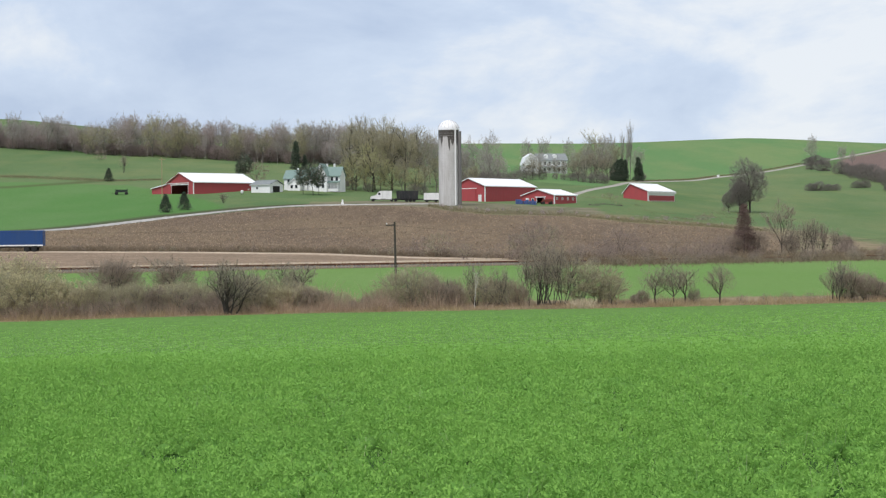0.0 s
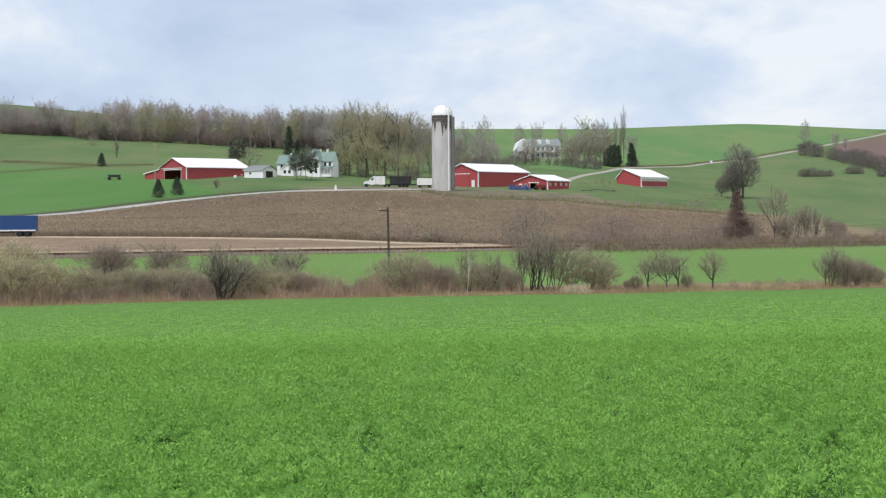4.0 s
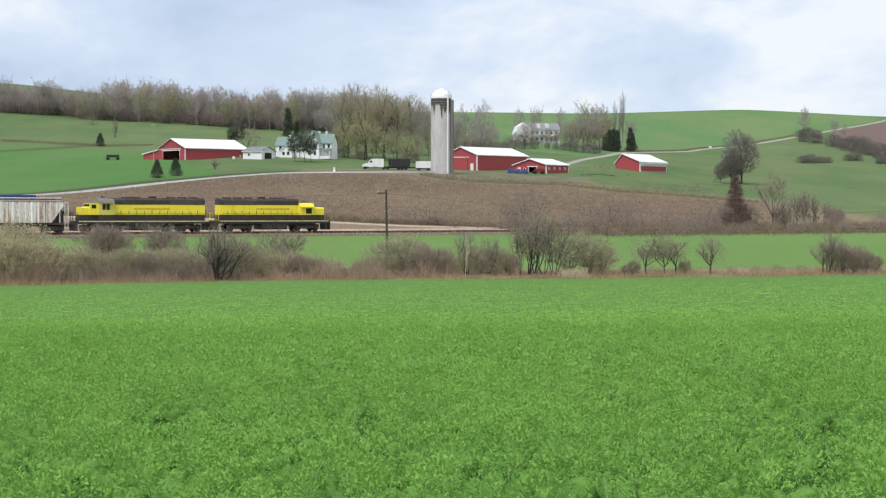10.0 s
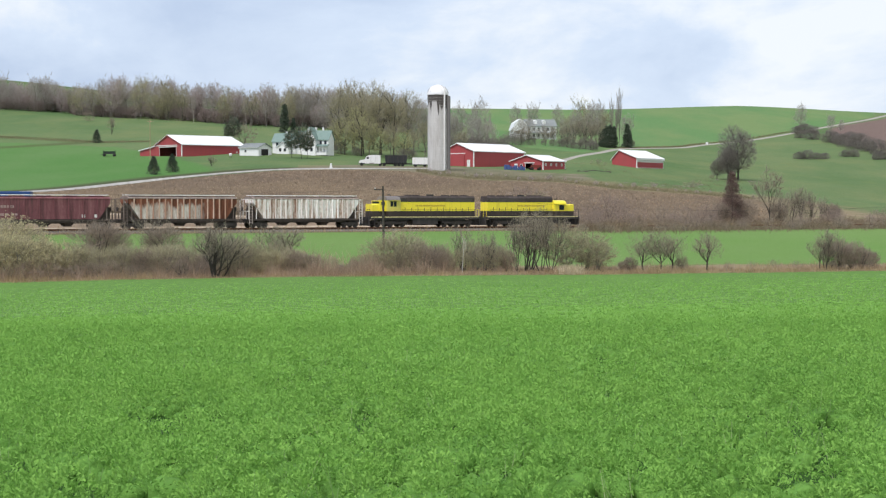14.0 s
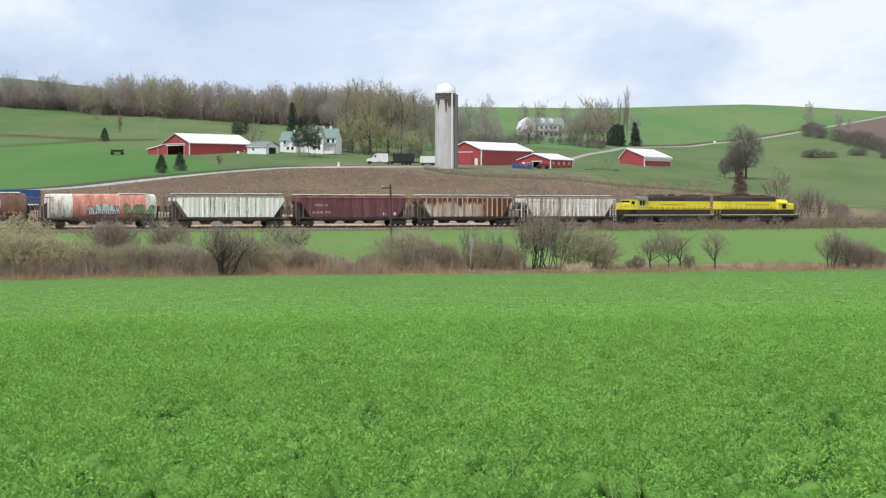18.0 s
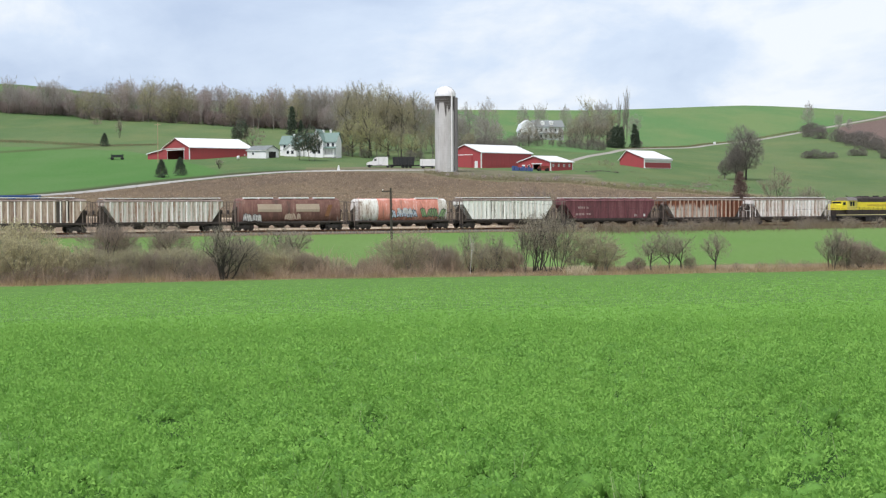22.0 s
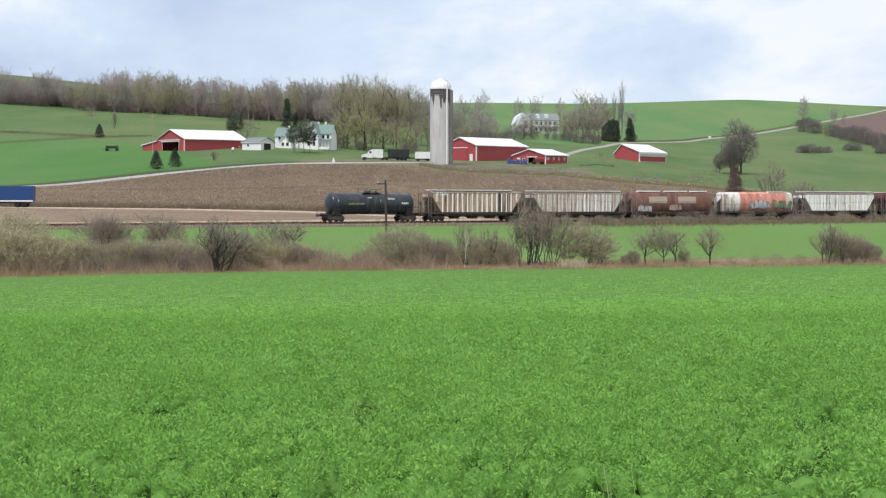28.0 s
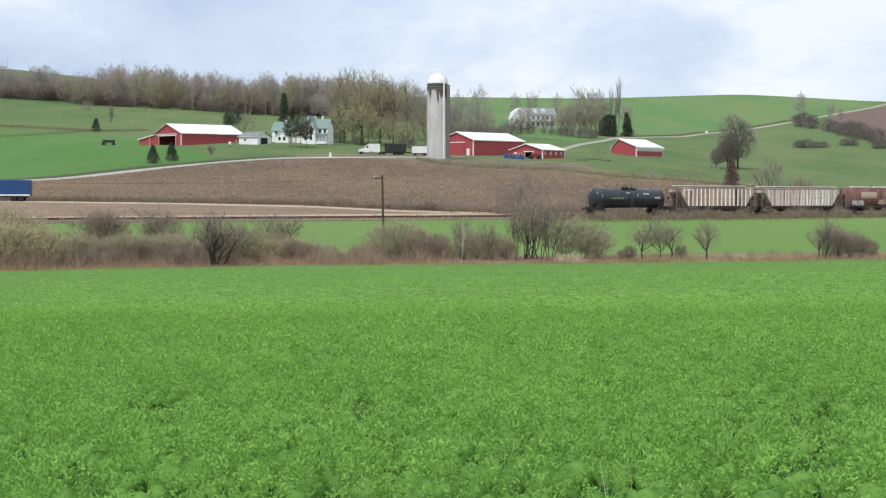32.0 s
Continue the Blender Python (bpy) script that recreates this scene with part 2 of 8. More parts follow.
WHITE = painted("white_paint", (0.80, 0.80, 0.78), (0.5, 0.49, 0.46), 0.15, 0.1, 0.6)
BARN_RED = painted("barn_red_metal", (0.40, 0.07, 0.075), (0.31, 0.075, 0.075), 0.35, 0.3, 0.6)
ROOF_WHITE = painted("white_metal_roof", (0.88, 0.88, 0.88), (0.66, 0.66, 0.66), 0.25, 0.3, 0.4)
HOUSE_WHITE = plain("white_clapboard", (0.80, 0.80, 0.79), 0.6, 0, 3, 0.1)
GREEN_ROOF = painted("green_roof", (0.18, 0.265, 0.235), (0.27, 0.33, 0.30), 0.4, 0.4, 0.6)
GREY_ROOF = painted("grey_roof", (0.22, 0.24, 0.24), (0.34, 0.36, 0.34), 0.4, 0.4, 0.7)
DARK_IN = plain("dark_interior", (0.03, 0.028, 0.026), 0.9)
BARK = plain("grey_bark", (0.22, 0.195, 0.17), 0.95, 0, 5, 0.4)
DARK_BARK = plain("dark_bark", (0.075, 0.066, 0.056), 0.95, 0, 5, 0.4)
DIM_BARK = plain("dim_bark", (0.085, 0.074, 0.06), 0.95, 0, 5, 0.4)
WHITE_BARK = plain("white_bark", (0.66, 0.63, 0.57), 0.9, 0, 5, 0.3)
PALE_BARK = plain("pale_bark", (0.42, 0.38, 0.33), 0.9, 0, 5, 0.3)


def concrete():
    n = Nodes("silo_concrete")
    blotch = n.noise(0.35, 6, 0.6, n.mapped((1, 1, 0.35)))
    run = n.noise(1.0, 5, 0.65, n.mapped((1.6, 1.6, 0.07)))
    fine = n.noise(5, 4)
    c = n.mix(n.ramp(run, [(0.45, 0.0), (0.62, 1.0)]), (0.55, 0.535, 0.51), (0.43, 0.41, 0.385))
    c = n.mix(n.ramp(blotch, [(0.42, 0.0), (0.6, 0.7)]), c, (0.65, 0.64, 0.62))
    # dark weathered band with ragged runs below the rim
    z = n.t.nodes.new("ShaderNodeSeparateXYZ")
    n.link(n.co.outputs["Object"], z.inputs[0])
    drip = n.noise(1.0, 3, 0.6, n.mapped((0.75, 0.75, 0.03)))
    low = n.math("ADD", z.outputs[2], n.math("MULTIPLY", n.ramp(drip, [(0.46, 0.0), (0.66, 1.0)]), 5.0))
    c = n.mix(n.ramp(n.math("MULTIPLY", n.math("SUBTRACT", low, 16.0), 0.1), [(0.49, 0.0), (0.55, 0.96)]), c, (0.075, 0.066, 0.058))
    c = n.mix(0.4, c, n.ramp(fine, [(0.3, 0.6), (0.7, 1.0)]), "MULTIPLY")
    n.bump(fine, 0.3, 0.03)
    return n.done(c, 0.9)


CONCRETE = concrete()
# ---- the lie of the land ----
TRACK_P, TRACK_D = (0.17, 248.0), (0.8577, 0.5142)  # a point of the railway and its direction, seen from above
RAIL_TOP, RAIL_FALL = -3.0, 0.0031  # height of the rails, and their slight fall to the right
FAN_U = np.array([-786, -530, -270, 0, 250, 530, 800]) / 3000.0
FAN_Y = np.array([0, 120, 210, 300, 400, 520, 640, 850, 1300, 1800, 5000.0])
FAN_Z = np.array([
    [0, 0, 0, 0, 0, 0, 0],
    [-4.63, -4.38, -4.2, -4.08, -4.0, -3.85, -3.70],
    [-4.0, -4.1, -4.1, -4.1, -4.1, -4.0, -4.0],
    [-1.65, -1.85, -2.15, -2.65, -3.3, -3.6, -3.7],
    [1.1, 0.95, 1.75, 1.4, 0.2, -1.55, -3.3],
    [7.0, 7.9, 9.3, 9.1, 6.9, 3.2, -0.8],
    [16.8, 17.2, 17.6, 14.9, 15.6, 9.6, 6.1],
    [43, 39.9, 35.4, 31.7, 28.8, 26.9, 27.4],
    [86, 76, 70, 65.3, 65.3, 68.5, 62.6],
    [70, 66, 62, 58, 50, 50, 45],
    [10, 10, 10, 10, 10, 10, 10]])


PAD_Z = 15.35  # level of the barn's pad


def hermite(knots, vals, q):
    """Smooth interpolation of vals (knots along axis 0) at q, with limited slopes."""
    h = np.diff(knots)
    d = np.diff(vals, axis=0) / h[:, None]
    m = np.zeros_like(vals)
    both = d[:-1] * d[1:] > 0
    m[1:-1] = np.where(both, 2 * d[:-1] * d[1:] / np.where(both, d[:-1] + d[1:], 1), 0)
    m[0], m[-1] = d[0], d[-1]
    i = np.clip(np.searchsorted(knots, q) - 1, 0, len(h) - 1)
    s = np.clip((q - knots[i]) / h[i], 0, 1)
    return i, s, h[i], m


def land(x, y):
    """Height of the ground."""
    x, y = np.atleast_1d(np.asarray(x, float)), np.atleast_1d(np.asarray(y, float))
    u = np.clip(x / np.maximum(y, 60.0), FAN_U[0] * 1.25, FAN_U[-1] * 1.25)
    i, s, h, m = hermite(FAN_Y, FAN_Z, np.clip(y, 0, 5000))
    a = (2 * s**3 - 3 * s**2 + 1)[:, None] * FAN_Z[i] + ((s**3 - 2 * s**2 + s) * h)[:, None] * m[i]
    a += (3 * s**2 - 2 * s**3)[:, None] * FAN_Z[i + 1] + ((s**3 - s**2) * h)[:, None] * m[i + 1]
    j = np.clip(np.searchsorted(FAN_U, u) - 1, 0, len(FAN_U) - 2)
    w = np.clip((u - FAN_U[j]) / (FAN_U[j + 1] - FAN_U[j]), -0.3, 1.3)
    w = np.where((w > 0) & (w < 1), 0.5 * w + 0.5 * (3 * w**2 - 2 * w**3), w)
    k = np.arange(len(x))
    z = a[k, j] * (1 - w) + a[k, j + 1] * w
    q = across(x, y)
    p = np.abs(q)
    f = np.clip((p - 4.0) / np.where(q > 0, 34.0, 14.0), 0, 1)
    f = f * f * (3 - 2 * f)
    z = np.where(np.abs(y) < 1200, (RAIL_TOP - 0.5 + 0.28 * np.clip((q - 1) / 3, 0, 1) + 0.02 * np.clip(q - 4, 0, 34) - RAIL_FALL * np.clip(downline(x, y), -150, 250)) * (1 - f) + z * f, z)
    # the level pad under the barn on the lawn
    w = np.clip((1.45 - np.hypot((x + 102) / 15, (y - 630) / 15)) / 0.6, 0, 1)
    w = w * w * (3 - 2 * w)
    z = z * (1 - w) + PAD_Z * w
    z += 0.35 * np.sin(x * 0.021 + 1.3) * np.sin(y * 0.017) * np.clip((y - 320) / 200, 0, 1)
    return z


def across(x, y):
    """Distance from the railway, positive beyond it."""
    return -(x - TRACK_P[0]) * TRACK_D[1] + (y - TRACK_P[1]) * TRACK_D[0]


def along(s, off=0.0):
    """A point of the railway, s metres along and off metres beyond its middle."""
    return TRACK_P[0] + TRACK_D[0] * s - TRACK_D[1] * off, TRACK_P[1] + TRACK_D[1] * s + TRACK_D[0] * off


def downline(x, y):
    """Distance along the railway."""
    return (x - TRACK_P[0]) * TRACK_D[0] + (y - TRACK_P[1]) * TRACK_D[1]


def ground_z(x, y):
    return float(land(x, y)[0])


def inside(poly, x, y):
    """Signed distance to a polygon, positive inside."""
    best = np.full(len(x), 1e9)
    odd = np.zeros(len(x), bool)
    for (ax, ay), (bx, by) in zip(poly, poly[1:] + poly[:1]):
        ex, ey = bx - ax, by - ay
        s = np.clip(((x - ax) * ex + (y - ay) * ey) / (ex * ex + ey * ey), 0, 1)
        best = np.minimum(best, np.hypot(x - ax - s * ex, y - ay - s * ey))
        if by != ay:
            odd ^= ((ay > y) != (by > y)) & (x < ex * (y - ay) / ey + ax)
    return np.where(odd, best, -best)


STUBBLE = [(-160, 307), (-80, 305), (-25, 300), (0, 286), (25, 273), (44, 284), (61, 300), (72, 360), (84, 415), (88, 445), (88, 466), (81, 472), (73.6, 475), (65, 471), (57, 467), (49, 467), (42, 476), (35, 487),
           (26, 482), (18, 476), (10, 473), (1, 482), (-6, 507), (-16, 517), (-29, 522), (-49, 514), (-79, 487), (-101.7, 430), (-160, 372)]
DIRT = [(-160, 156), (-60, 216), (25, 267), (25, 273), (0, 286), (-25, 300), (-80, 305), (-160, 307)]
YARD = [(-45, 528), (-29, 523), (-8, 512), (1, 486), (18, 480), (34, 491), (46, 503), (47, 540), (20, 548), (-2, 560), (-26, 560), (-40, 540)]
PLOUGHED = [(224, 968), (234, 993), (284, 1079), (322, 1174), (345, 1290), (560, 1310), (520, 780), (212, 812), (207, 885)]
HAY = [(-400, 395), (-160, 380), (-103, 442), (-80, 496), (-66, 512), (-76, 560), (-98, 620), (-125, 668), (-172, 690), (-400, 690)]
VERGE = [(-190, 351), (-140, 401), (-105, 445), (-84, 501), (-64, 523), (-40, 532), (-40, 527), (-50, 522), (-79, 494), (-102, 440), (-140, 398), (-190, 347)]
DITCHES = [[(-230, 722), (-184, 713), (-158, 702), (-138, 692), (-118, 698), (-118, 702), (-138, 697), (-158, 708), (-184, 719), (-230, 730)],
           [(-230, 651), (-172, 664), (-158, 674), (-142, 689), (-144, 693), (-159, 680), (-172, 670), (-230, 660)]]
HILLTOP = [(60, 700), (82, 768), (101, 802), (117, 822), (135, 858), (163, 895), (198, 947), (234, 1006), (280, 1092), (340, 1300), (300, 1700), (0, 1700), (-20, 900)]
BANK = [(60, 300), (78, 318), (90, 420), (84, 500), (110, 420), (130, 330), (150, 345), (200, 390), (200, 360), (90, 303)]


def build_ground():
    cols = np.concatenate([-np.geomspace(8, 0.34, 22), np.linspace(-0.335, 0.335, 240), np.geomspace(0.34, 8, 22)])
    rows = np.concatenate([np.linspace(-400, -20, 12), np.arange(0, 140, 2.0), np.arange(140, 200, 4), np.arange(200, 330, 1.6), np.arange(330, 700, 5.0),
                           np.arange(700, 1500, 14), np.linspace(1500, 5000, 16)])
    X = cols[None, :] * (np.maximum(rows, 0)[:, None] + 30)
    Y = np.repeat(rows[:, None], len(cols), 1)
    x, y = X.ravel(), Y.ravel()
    z = land(x, y)
    r, c = len(rows), len(cols)
    i = (np.arange(r - 1)[:, None] * c + np.arange(c - 1)[None, :]).ravel()
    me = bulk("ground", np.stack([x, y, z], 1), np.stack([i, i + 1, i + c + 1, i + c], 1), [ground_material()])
    me.polygons.foreach_set("use_smooth", [True] * len(me.polygons))
    for name, val in (("stubble", inside(STUBBLE, x, y)), ("rim", np.where(x > -45, inside(STUBBLE, x, y), -400)), ("hilltop", inside(HILLTOP, x, y)), ("dirt", inside(DIRT, x, y)), ("yard", inside(YARD, x, y)), ("ploughed", inside(PLOUGHED, x, y)),
                      ("hay", inside(HAY, x, y)), ("bank", inside(BANK, x, y)), ("verge", inside(VERGE, x, y)), ("scrubby", inside(RAIL_SCRUB, x, y)), ("ditch", np.maximum(inside(DITCHES[0], x, y), inside(DITCHES[1], x, y))), ("track", across(x, y)), ("ahead", y)):
        me.attributes.new(name, "FLOAT", "POINT").data.foreach_set("value", np.clip(val, -400, 400).astype(np.float32))
    return tagged(new("ground", me), "rolling spring farmland with green fields, stubble and bare earth", "ground", kind="structure")


def ground_material():
    n = Nodes("farmland")
    pos = n.mapped((1, 1, 1), "World")
    wob = n.noise(0.12, 4, 0.6, pos)
    fine = n.noise(1.3, 5, 0.65, pos)
    tiny = n.noise(7.0, 3, 0.6, pos)
    wide = n.noise(0.018, 5, 0.6, n.mapped((1, 0.5, 1), "World"))
    dev = n.math("ADD", n.math("MULTIPLY", n.math("SUBTRACT", wob, 0.5), 7.0), n.math("MULTIPLY", n.math("SUBTRACT", fine, 0.5), 3.0))

    def zone(name, sharp=1.0, shift=0.0, flip=False, amount=1.0):
        d = n.math("ADD", n.math("MULTIPLY", n.attr(name), -1.0 if flip else 1.0), shift)
        d = n.math("ADD", d, n.math("MULTIPLY", dev, amount))
        return n.ramp(n.math("ADD", n.math("MULTIPLY", d, 0.4 * sharp), 0.5), [(0.0, 0.0), (1.0, 1.0)])

    grain = n.ramp(fine, [(0.3, 0.72), (0.7, 1.15)])
    pasture = n.mix(n.ramp(wide, [(0.36, 0.0), (0.64, 1.0)]), PASTURE_A, PASTURE_B)
    pasture = n.mix(n.ramp(wob, [(0.5, 0.0), (0.8, 0.5)]), pasture, (0.15, 0.20, 0.065))
    pasture = n.mix(n.ramp(n.noise(0.045, 5, 0.62, n.mapped((1, 0.5, 1), "World")), [(0.48, 0.0), (0.68, 0.45)]), pasture, (0.185, 0.205, 0.09))
    c = pasture
    c = n.mix(zone("hay", 1.0), c, n.mix(n.ramp(wide, [(0.4, 0.0), (0.62, 1.0)]), HAY_A, HAY_B))
    c = n.mix(zone("hilltop", 0.7), c, n.mix(n.ramp(n.noise(0.03, 4, 0.6, n.mapped((1, 0.25, 1), "World")), [(0.38, 0.0), (0.62, 1.0)]), (0.115, 0.215, 0.082), (0.158, 0.228, 0.092)))
    c = n.mix(n.math("MULTIPLY", zone("ditch", 0.4, 2.0, False, 0.6), 0.75), c, (0.085, 0.095, 0.042))
    rough_bank = n.mix(n.ramp(wob, [(0.32, 0.0), (0.56, 1.0)]), (0.14, 0.155, 0.068), (0.255, 0.20, 0.13))
    c = n.mix(zone("bank", 0.5), c, rough_bank)
    c = n.mix(n.math("MULTIPLY", zone("rim", 0.15, 26.0, False, 2.2), 0.9), c, rough_bank)
    c = n.mix(n.math("MULTIPLY", zone("verge", 0.5, 4.5, False, 0.4), 0.9), c, (0.075, 0.078, 0.045))
    plough = n.mix(n.ramp(fine, [(0.35, 0.0), (0.65, 1.0)]), (0.14, 0.10, 0.09), (0.20, 0.145, 0.12))
    c = n.mix(zone("ploughed", 0.6), c, plough)
    straw = n.mix(n.ramp(tiny, [(0.42, 0.0), (0.66, 1.0)]), (0.135, 0.1, 0.07), (0.325, 0.245, 0.165))
    straw = n.mix(n.ramp(n.noise(0.9, 5, 0.7, n.mapped((0.42, 0.10, 0.12), "World")), [(0.40, 0.0), (0.66, 0.9)]), straw, (0.105, 0.077, 0.056))
    straw = n.mix(n.ramp(wide, [(0.4, 0.0), (0.65, 0.5)]), straw, (0.25, 0.19, 0.11))
    straw = n.mix(n.ramp(n.noise(0.035, 4, 0.6, n.mapped((1, 0.4, 1), "World")), [(0.44, 0.0), (0.62, 0.45)]), straw, (0.12, 0.088, 0.062))
    c = n.mix(zone("stubble", 0.8, 0.0, False, 0.4), c, straw)
    earth = n.mix(n.ramp(fine, [(0.35, 0.0), (0.65, 1.0)]), (0.225, 0.165, 0.115), (0.32, 0.24, 0.17))
    earth = n.mix(n.ramp(n.noise(0.25, 4, 0.6, n.mapped((0.3, 1, 1), "World")), [(0.42, 0.0), (0.6, 0.55)]), earth, (0.17, 0.13, 0.09))
    c = n.mix(zone("dirt", 1.0, 0.0, False, 0.3), c, earth)
    yard = n.mix(n.ramp(wob, [(0.35, 0.0), (0.6, 1.0)]), (0.13, 0.14, 0.08), (0.215, 0.185, 0.13))
    c = n.mix(zone("yard", 0.6), c, yard)
    c = n.mix(zone("scrubby", 0.5), c, n.mix(n.ramp(wob, [(0.35, 0.0), (0.6, 1.0)]), (0.15, 0.12, 0.08), (0.23, 0.17, 0.125)))
    # weeds beside the railway, the near meadow, the rough verge and the crop
    weeds = n.mix(n.ramp(fine, [(0.35, 0.0), (0.65, 1.0)]), (0.09, 0.075, 0.05), (0.17, 0.13, 0.085))
    near = n.mix(n.ramp(wide, [(0.35, 0.0), (0.65, 1.0)]), STRIP_A, STRIP_B)
    c = n.mix(zone("track", 1.0, 3.0, True, 0.2), c, weeds)
    c = n.mix(zone("track", 1.0, -6.5, True, 0.25), c, near)
    verge = n.mix(n.ramp(fine, [(0.3, 0.0), (0.7, 1.0)]), (0.12, 0.085, 0.055), (0.25, 0.18, 0.115))
    verge = n.mix(n.ramp(wob, [(0.5, 0.0), (0.62, 0.8)]), verge, (0.31, 0.25, 0.155))
    verge = n.mix(n.ramp(n.noise(0.3, 4, 0.6, pos), [(0.52, 0.0), (0.64, 0.8)]), verge, (0.115, 0.14, 0.055))
    c = n.mix(zone("ahead", 0.6, 136.0, True, 0.7), c, verge)
    crop = n.mix(n.ramp(n.noise(0.5, 5, 0.65, n.mapped((0.25, 1, 1), "World")), [(0.3, 0.0), (0.7, 1.0)]), CROP_A, CROP_B)
    soft = n.ramp(n.noise(2.2, 4, 0.7, pos), [(0.38, 0.55), (0.62, 1.0)])
    crop = n.mix(0.35, crop, soft, "MULTIPLY")
    # under the open near rows the soil is painted dark green, with gap shade in it
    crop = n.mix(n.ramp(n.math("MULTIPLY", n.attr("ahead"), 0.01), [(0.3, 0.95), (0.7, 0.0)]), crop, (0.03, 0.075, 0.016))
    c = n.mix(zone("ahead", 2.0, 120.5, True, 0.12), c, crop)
    c = n.mix(0.55, c, grain, "MULTIPLY")
    n.bump(n.math("ADD", fine, n.math("MULTIPLY", tiny, 0.5)), 0.6, 0.25)
    return n.done(c, 0.95, 0.0, 0.04)


PASTURE_A, PASTURE_B = (0.088, 0.152, 0.06), (0.136, 0.188, 0.084)
HAY_A, HAY_B = (0.088, 0.192, 0.054), (0.112, 0.205, 0.07)
STRIP_A, STRIP_B = (0.13, 0.24, 0.062), (0.16, 0.252, 0.08)
CROP_A, CROP_B = (0.118, 0.238, 0.056), (0.142, 0.262, 0.068)
RAIL_SCRUB = [along(12, 4), along(180, 4), along(180, 24), along(60, 22), along(25, 12)]
build_ground()


def strip(name, pts, half, lift, mat, label, category, crown=0.0):
    """A road that lies on the land along a smooth line."""
    p = np.array(pts, float)
    k = np.concatenate([[0], np.cumsum(np.hypot(*np.diff(p, axis=0).T))])
    s = np.arange(0, k[-1], 3.0)
    i, q, h, m = hermite(k, p, s)
    c = (2 * q**3 - 3 * q**2 + 1)[:, None] * p[i] + ((q**3 - 2 * q**2 + q) * h)[:, None] * m[i] + (3 * q**2 - 2 * q**3)[:, None] * p[i + 1] + ((q**3 - q**2) * h)[:, None] * m[i + 1]
    d = np.gradient(c, axis=0)
    d /= np.hypot(d[:, 0], d[:, 1])[:, None]
    nrm = np.stack([-d[:, 1], d[:, 0]], 1)
    offs = [-half - 0.5, -half, -half / 2, 0, half / 2, half, half + 0.5]
    rise = [-0.25, lift, lift + crown / 2, lift + crown, lift + crown / 2, lift, -0.25]
    grid = []
    for o, r in zip(offs, rise):
        e = c + nrm * (o * (1 + 0.06 * np.sin(s * 0.7 + o)))[:, None]
        grid.append(np.stack([e[:, 0], e[:, 1], land(e[:, 0], e[:, 1]) + r], 1))
    v = np.stack(grid, 1).reshape(-1, 3)
    w, nn = len(offs), len(s)
    i = (np.arange(nn - 1)[:, None] * w + np.arange(w - 1)[None, :]).ravel()
    me = bulk(name, v, np.stack([i, i + w, i + w + 1, i + 1], 1), [mat])
    me.polygons.foreach_set("use_smooth", [True] * len(me.polygons))
    return tagged(new(name, me), label, category, kind="structure")


GRAVEL = plain("pale_gravel", (0.42, 0.40, 0.37), 0.95, 0, 0.8, 0.45, 0.4)
TAN_DIRT = plain("tan_dirt", (0.46, 0.365, 0.265), 0.95, 0, 1.2, 0.3, 0.4)
FIELD_DIRT = plain("field_track_dirt", (0.36, 0.335, 0.29), 0.95, 0, 1.2, 0.35, 0.4)
BALLAST = plain("ballast", (0.2, 0.175, 0.15), 0.95, 0, 4.0, 0.5, 0.8)
strip("road", [(-190, 345), (-140, 395), (-102, 437), (-79, 492), (-50, 519), (-29, 527), (-18, 530), (0, 533)], 2.6, 0.12, GRAVEL, "pale gravel farm drive climbing to the farmyard", "road", 0.1)
strip("road", [(-170, 303), (-110, 301.5), (-80, 300.5), (-50, 299), (-25, 294.5), (0, 279.5), (20, 270.5)], 1.5, 0.1, TAN_DIRT, "tan dirt track below the stubble field", "road")
strip("road", [along(q, 11.5) for q in (-175, -90, -40, -10, 18)], 5.0, 0.08, TAN_DIRT, "tan dirt service road beside the railway", "road")
strip("road", [(38, 575), (44, 612), (55, 660), (70, 715), (82, 762), (101.5, 794), (117.8, 815), (135.7, 851), (163.9, 888), (198.5, 940), (234, 999), (280, 1085), (318, 1180), (340, 1290)], 1.45, 0.12, FIELD_DIRT, "pale dirt lane climbing the green hill", "road")


# ---- railway ----
RAIL_TURN = math.degrees(math.atan2(TRACK_D[1], TRACK_D[0]))
RAIL_DIP = math.degrees(math.atan(RAIL_FALL))
RAIL_POSE = pose(TRACK_P[0], TRACK_P[1], RAIL_TOP, 0, RAIL_DIP, RAIL_TURN)
A0, A1 = -420, 620
railway = thing("railway_track", RAIL_POSE, "single railway track on dark gravel ballast with timber sleepers", "railway track", kind="structure")
part("ballast_bed", Shape().extrude([(-4.6, -1.6), (-2.1, -0.26), (2.1, -0.26), (4.6, -1.6)], A0, A1), BALLAST, railway)
for off in (-0.7525, 0.7525):
    part("rail", Shape().extrude([(off - 0.07, -0.18), (off - 0.07, -0.16), (off - 0.015, -0.14), (off - 0.015, -0.05), (off - 0.036, -0.04), (off - 0.036, 0),
                                  (off + 0.036, 0), (off + 0.036, -0.04), (off + 0.015, -0.05), (off + 0.015, -0.14), (off + 0.07, -0.16), (off + 0.07, -0.18)], A0, A1), RUST, railway)
ties = Shape()
for q in np.arange(-180, 320, 0.6):
    ties.box(q, q + 0.22, -1.3, 1.3, -0.45, -0.18)
tagged(part("sleepers", ties, DARK_BARK, railway, "weathered dark timber sleepers"), kind="stuff")

